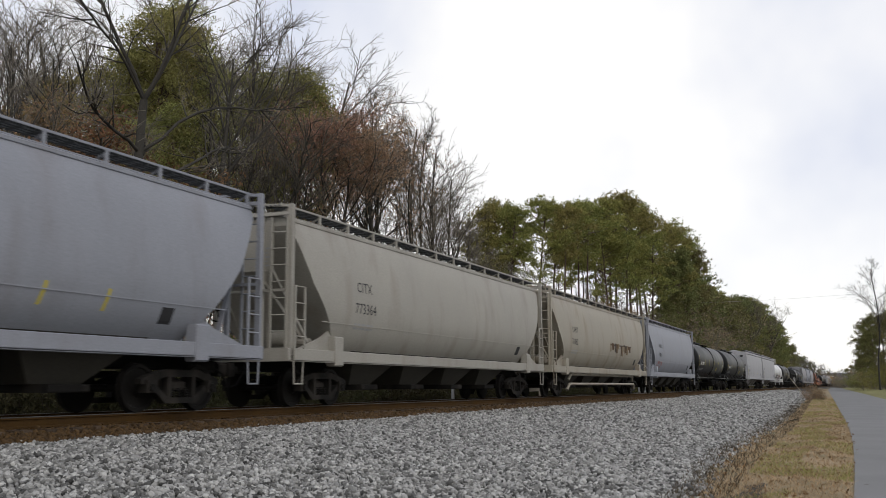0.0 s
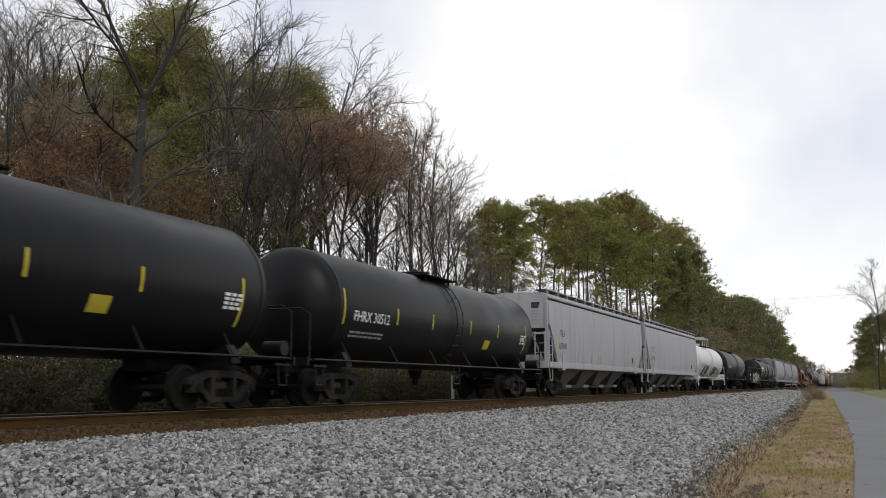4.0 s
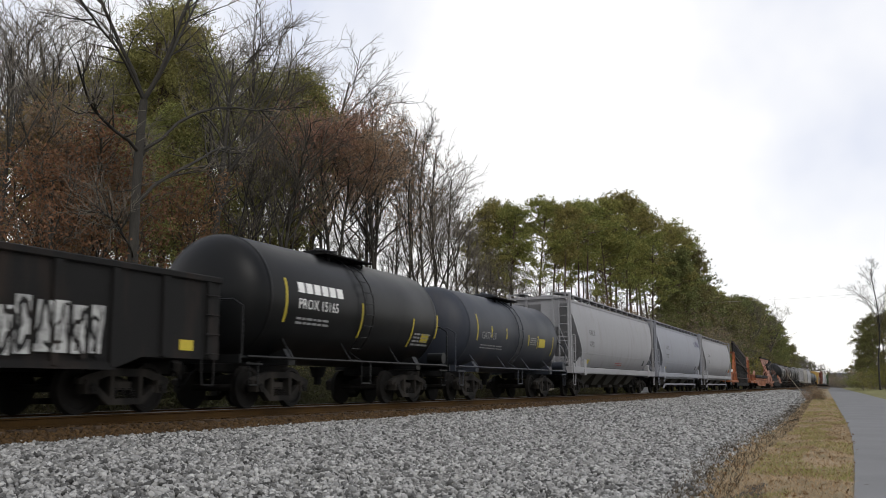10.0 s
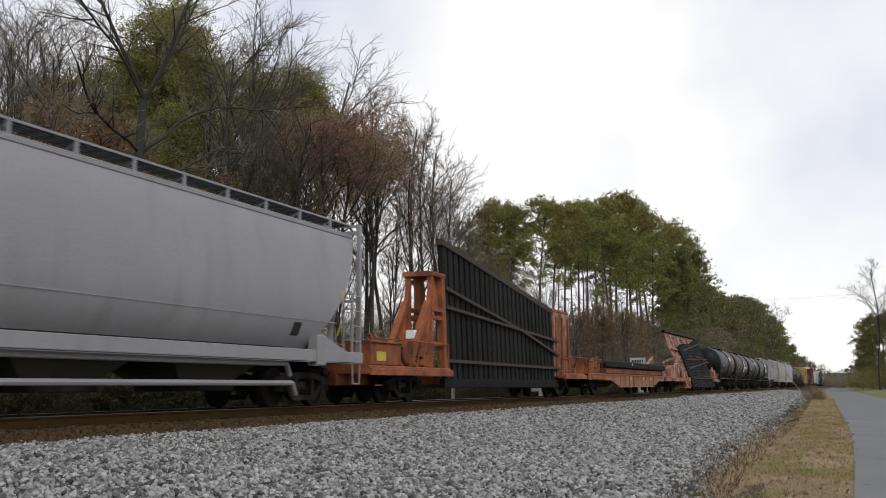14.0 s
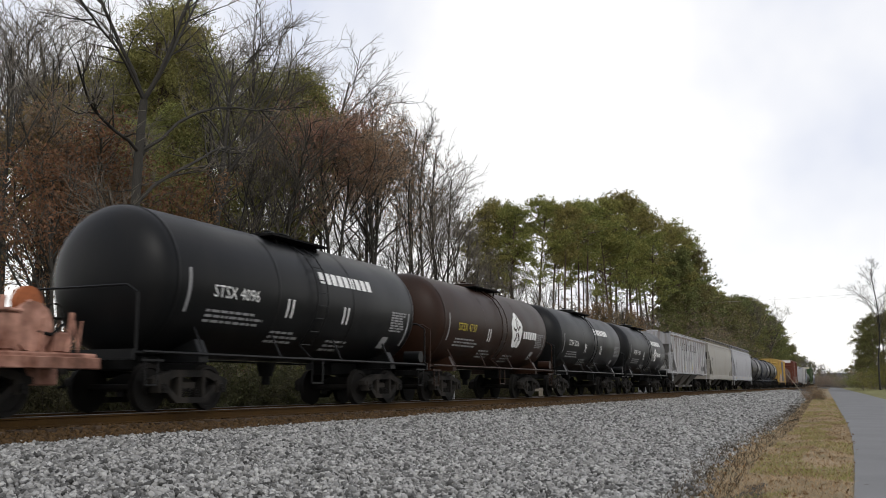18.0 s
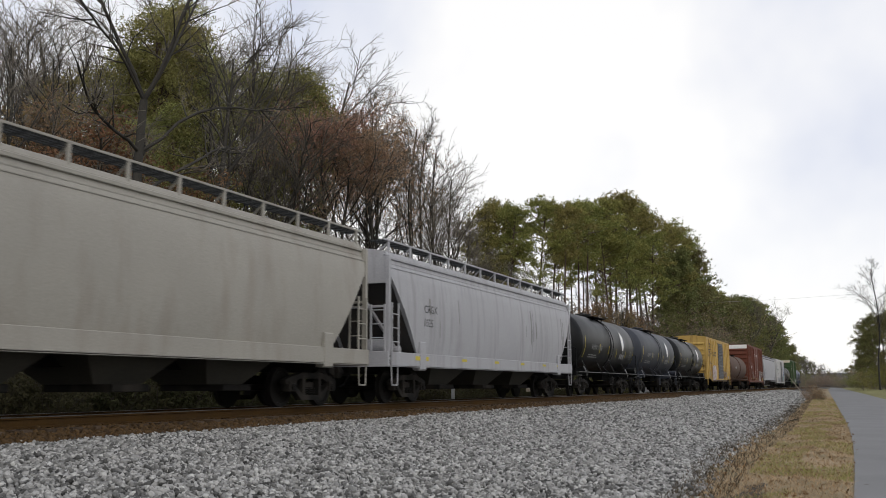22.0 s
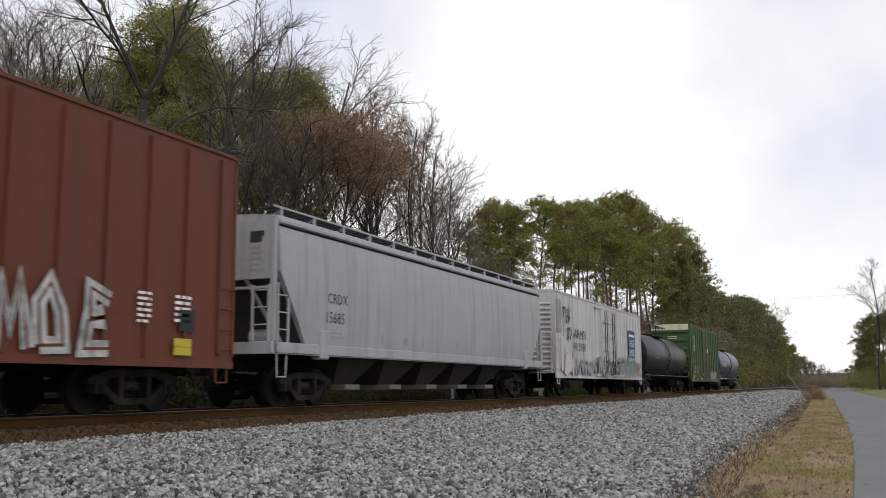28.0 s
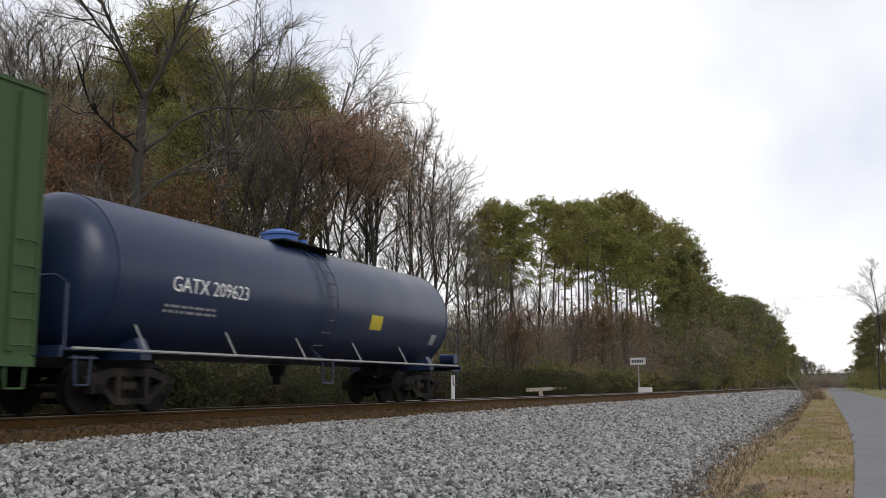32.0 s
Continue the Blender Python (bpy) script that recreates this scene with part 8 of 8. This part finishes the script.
# right of the road
for column, top, away, kind in ((1500, 650, 560, "full"), (1507, 647, 520, "bare"), (1513, 644, 470, "full"), (1520, 640, 430, "full"), (1527, 633, 390, "full"), (1533, 622, 350, "full"), (1539, 590, 300, "full"), (1546, 563, 262, "full"), (1556, 552, 250, "full"), (1568, 548, 240, "full"),
                                (1580, 540, 230, "full"), (1512, 660, 420, "green"), (1522, 655, 380, "green"), (1532, 650, 330, "green"), (1545, 640, 270, "tanbrush"), (1556, 636, 240, "green"), (1566, 632, 220, "green"), (1558, 450, 215, "slim")):
    raised(kind, column, top, away=away)
for x, y, kind, size in ((8, 130, "full", 0.7), (9, 110, "bare", 0.8), (9, 90, "full", 0.8), (10, 60, "bare", 0.9), (10, 30, "pine", 0.8)):
    grow(kind, x, y, size)
# brush under the wood's edge
y = 6.0
while y < 150:
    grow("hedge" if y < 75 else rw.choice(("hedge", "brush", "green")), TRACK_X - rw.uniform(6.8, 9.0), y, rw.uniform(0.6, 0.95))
    if rw.random() < 0.7:
        grow(rw.choice(("brush", "tanbrush", "green")), TRACK_X - rw.uniform(8.5, 13), y + 0.8, rw.uniform(0.8, 1.3))
    y += 1.7

# ---- distant wooded hill ----
hill_v, hill_q = [], []
for i in range(60):
    x = -700 + i * 24
    z = 17 + 9 * noise.noise(Vector((x * 0.006, 3, 0))) + 2.5 * noise.noise(Vector((x * 0.05, 9, 0)))
    hill_v += [(x, 1300, -3), (x, 1330 + 0.5 * z, z * 0.7), (x, 1400, z)]
for i in range(59):
    for j in range(2):
        a = 3 * i + j
        hill_q.append((a, a + 3, a + 4, a + 1))
# the haze of distance is only a blue-grey tint in the hill's base colour
solid("far_hill", raw_mesh("far_hill", np.array(hill_v), np.array(hill_q), smooth=True), material("haze_tinted_blue_grey_woodland", (0.16, 0.17, 0.20), scale=0.05, fine=0.4, rough=1.0, bump=0.3), "hazy blue-grey wooded hill in the distance", "hill", kind="structure")

# ---- verge: dead grass, litter, weeds and fallen branches ----
DRY_GRASS = leaf_material("dry_tan_grass_blades", (0.37, 0.28, 0.155), vary=0.4)
OLIVE_GRASS = leaf_material("olive_grass_blades", (0.27, 0.26, 0.085), vary=0.35)
DEAD_WEED = leaf_material("dead_brown_weeds", (0.095, 0.072, 0.052), vary=0.4)


def blades(name, count, place, height, width, mat, label, seed, lay=0.5):
    r = np.random.RandomState(seed)
    v = np.zeros((count, 3, 3))
    for i in range(count):
        x, y = place(r)
        z = ground_z(x, y) + 0.01
        a, l = r.uniform(0, 6.283), height * r.uniform(0.4, 1.3)
        w = width * r.uniform(0.6, 1.4)
        lx, ly = r.normal(0, lay, 2) * l
        v[i] = ((x - w * math.cos(a), y - w * math.sin(a), z), (x + w * math.cos(a), y + w * math.sin(a), z), (x + lx, y + ly, z + l * 0.85))
    me = raw_mesh(name, v.reshape(-1, 3), tris=np.arange(count * 3).reshape(-1, 3))
    me.materials.append(mat)
    return tagged(new(name, me), label, "grass", kind="stuff")


def on_verge(lo, hi, y0, y1, power=1.6, patch_at=None):
    def place(r):
        while True:
            y = y0 + (y1 - y0) * r.uniform(0, 1) ** power
            x = toe_x(y) + (bend(y) - 0.15 - toe_x(y)) * r.uniform(lo, hi)
            if patch_at is None or noise.noise(Vector((x * 0.9, y * 0.35, patch_at))) > -0.05:
                return x, y
    return place


blades("dry_grass", 36000, on_verge(0.05, 0.99, 6, 120), 0.085, 0.006, DRY_GRASS, "matted dry tan grass on the verge", 11, lay=0.8)
blades("olive_grass", 24000, on_verge(0.25, 0.99, 6, 110, patch_at=4.0), 0.075, 0.006, OLIVE_GRASS, "patches of olive grass on the verge", 12, lay=0.6)
blades("dead_weeds", 9500, on_verge(-0.14, 0.24, 8, 110, power=1.4), 0.12, 0.008, DEAD_WEED, "dead brown weeds along the foot of the ballast", 13, lay=0.6)
blades("track_weeds", 2200, lambda r: (TRACK_X - r.uniform(2.6, 7.0), r.uniform(4, 130)), 0.30, 0.012, OLIVE_GRASS, "straggling dry grass beyond the track", 14, lay=0.4)
leaf_c = []
rl = np.random.RandomState(5)
for n in range(1000):
    yy = 7 + 50 * rl.uniform() ** 1.5
    xx = toe_x(yy) + (bend(yy) - 0.15 - toe_x(yy)) * rl.uniform(-0.05, 0.98)
    leaf_c.append((xx, yy, ground_z(xx, yy) + 0.02))
solid("leaf_litter", leaf_mesh("leaf_litter", leaf_c, 4, 0.10, 0.035, TAN_LEAF, 33, flat=0.1), None, "scattered fallen leaves on the verge", "leaves", kind="stuff")
stones("verge_stones", 900, -2.6, -0.5, 6, 40, 0.05, STONE, "pale stones strayed onto the verge", seed=9, fade=1.4)

PALE_WOOD = material("weathered_pale_wood", (0.34, 0.30, 0.24), scale=2, fine=25, stretch=(4, 4, 0.5), rough=0.9, bump=0.4)
WHITE_SIGN = material("dull_white_sign_enamel", (0.62, 0.62, 0.62), scale=4, fine=30, amount=0.3, rough=0.6, bump=0.05)
# fallen branches at the ballast's foot
for n in range(16):
    yy = rw.uniform(26, 85)
    xx = toe_x(yy) + rw.uniform(-0.35, 0.25)
    tw = Twigs(500 + n)
    bp, bd = tw.limb((0, 0, 0.03), (rw.uniform(-1, 1), rw.uniform(-1, 1), 0.12), rw.uniform(0.4, 1.0), 0.014, 0.005, sides=4, steps=4, wob=0.25)
    for m in range(1, 4):
        tw.limb(bp[m], side_dir(tw.r, bd[m], 0.8, 0.2), 0.45, 0.009, 0.004, sides=3, steps=3, wob=0.25)
    solid("fallen_branch", tw.mesh("fallen_branch", BARK), None, "dead brown branch fallen on the ballast edge", "branch", at=(xx, yy, ground_z(xx, yy)), group="fallen branches")
# leaning pole beside a clump of dead weeds
px_, py_ = bearing(1428, 112)
pole_top = bearing(1395, 112)
pz = ground_z(px_, py_)
solid("leaning_pole", Shape(smooth=True).rod((px_, py_, pz - 0.1), (pole_top[0], pole_top[1], EYE.z + 20 / 1678 * 102), 0.05, 0.035, n=8), PALE_WOOD, "weathered pale pole leaning over the ballast", "pole")
for column, away, hgt in ((1436, 108, 1.9), (1446, 112, 1.5), (1452, 100, 1.1), (1441, 118, 1.7), (1428, 100, 0.9)):
    wx, wy = bearing(column, away)
    grow("tanbrush", wx, wy, height=hgt)
# name board on a post, with a box at its foot
sx, sy = bearing(1135, 86)
sz = ground_z(sx, sy)
sign = thing("trackside_sign", (sx, sy, sz), "small white trackside name board on a thin post", "sign")
sign.rotation_euler = (0, 0, -0.35)
part("post", Shape().box(-0.04, 0.04, -0.04, 0.04, -0.2, 2.85), GREY_MARK, sign)
board = part("board", Shape().box(-0.72, 0.72, -0.09, -0.045, 2.55, 3.12, c=0.01), WHITE_SIGN, sign)
for n in range(7):
    part("letter_bar", Shape().box(-0.55 + n * 0.16, -0.55 + n * 0.16 + 0.10, -0.098, -0.091, 2.72, 2.95), BLACK_MARK, board)
bx, by = bearing(1146, 84)
solid("equipment_box", Shape().box(-0.5, 0.5, -0.3, 0.3, 0, 0.66, c=0.03), WHITE_SIGN, "squat white equipment box beside the track", "box", at=(bx, by, ground_z(bx, by)))
# white marker post and pale timber beyond the track
mx_, my_ = bearing(809, 40)
solid("marker_post", Shape().box(-0.05, 0.05, -0.05, 0.05, -0.1, 1.15, c=0.01), WHITE_SIGN, "thin white marker post beyond the track", "post", at=(mx_, my_, ground_z(mx_, my_)))
a_ = bearing(940, 60)
b_ = bearing(1006, 74)
solid("pale_timber", Shape().beam((a_[0], a_[1], 0.25), (b_[0], b_[1], 0.32), 0.2, 0.2).beam((a_[0] + 0.3, a_[1] + 1.5, -0.6), (a_[0] + 0.3, a_[1] + 1.5, 0.25), 0.2, 0.2).beam((b_[0] - 0.3, b_[1] - 1.5, -0.6), (b_[0] - 0.3, b_[1] - 1.5, 0.3), 0.2, 0.2), PALE_WOOD, "pale timber rail on two short posts", "timber rail")
# overhead wire
wa, wb, wc = bearing(1100, 150), bearing(1355, 170), bearing(1560, 190)
hgt = lambda away, y: EYE.z + (680 - y) / 1678 * away * 0.917
pts = []
for f in np.linspace(0, 1, 15):
    away = 150 + 45 * f
    col = 1080 + 490 * f
    yy = 537 - 20 * f + 5 * math.sin(math.pi * f)
    q = bearing(col, away)
    pts.append((q[0], q[1], hgt(away, yy)))
solid("overhead_wire", Shape().pipe(pts, 0.016, n=5), GREY_MARK, "thin dark overhead wire across the gap", "wire")


# ---- motion of the train ----
K_V = 23032.4


def travel(t):
    """Metres that the train has come since the clip's start; it gains a little speed."""
    return K_V * (82.9e-5 * t + 3.0e-5 / 64 * t * t)


def motions():
    for car, yc in CARS:
        walk(car, [(t, pose(TRACK_X, yc - travel(t), 0)) for t in np.linspace(0.0, CLIP, 17)])
    spin = [(k / FPS, pose(0, 0, 0, math.degrees(travel(k / FPS) / 0.457) % 360.0)) for k in range(int(CLIP * FPS) + 1)]
    first = WHEELSETS[0]
    walk(first, spin)
    for ws in WHEELSETS[1:]:
        ws.rotation_mode = "QUATERNION"
        ws.animation_data_create()
        ws.animation_data.action = first.animation_data.action
        ws.animation_data.action_slot = first.animation_data.action_slot


motions()
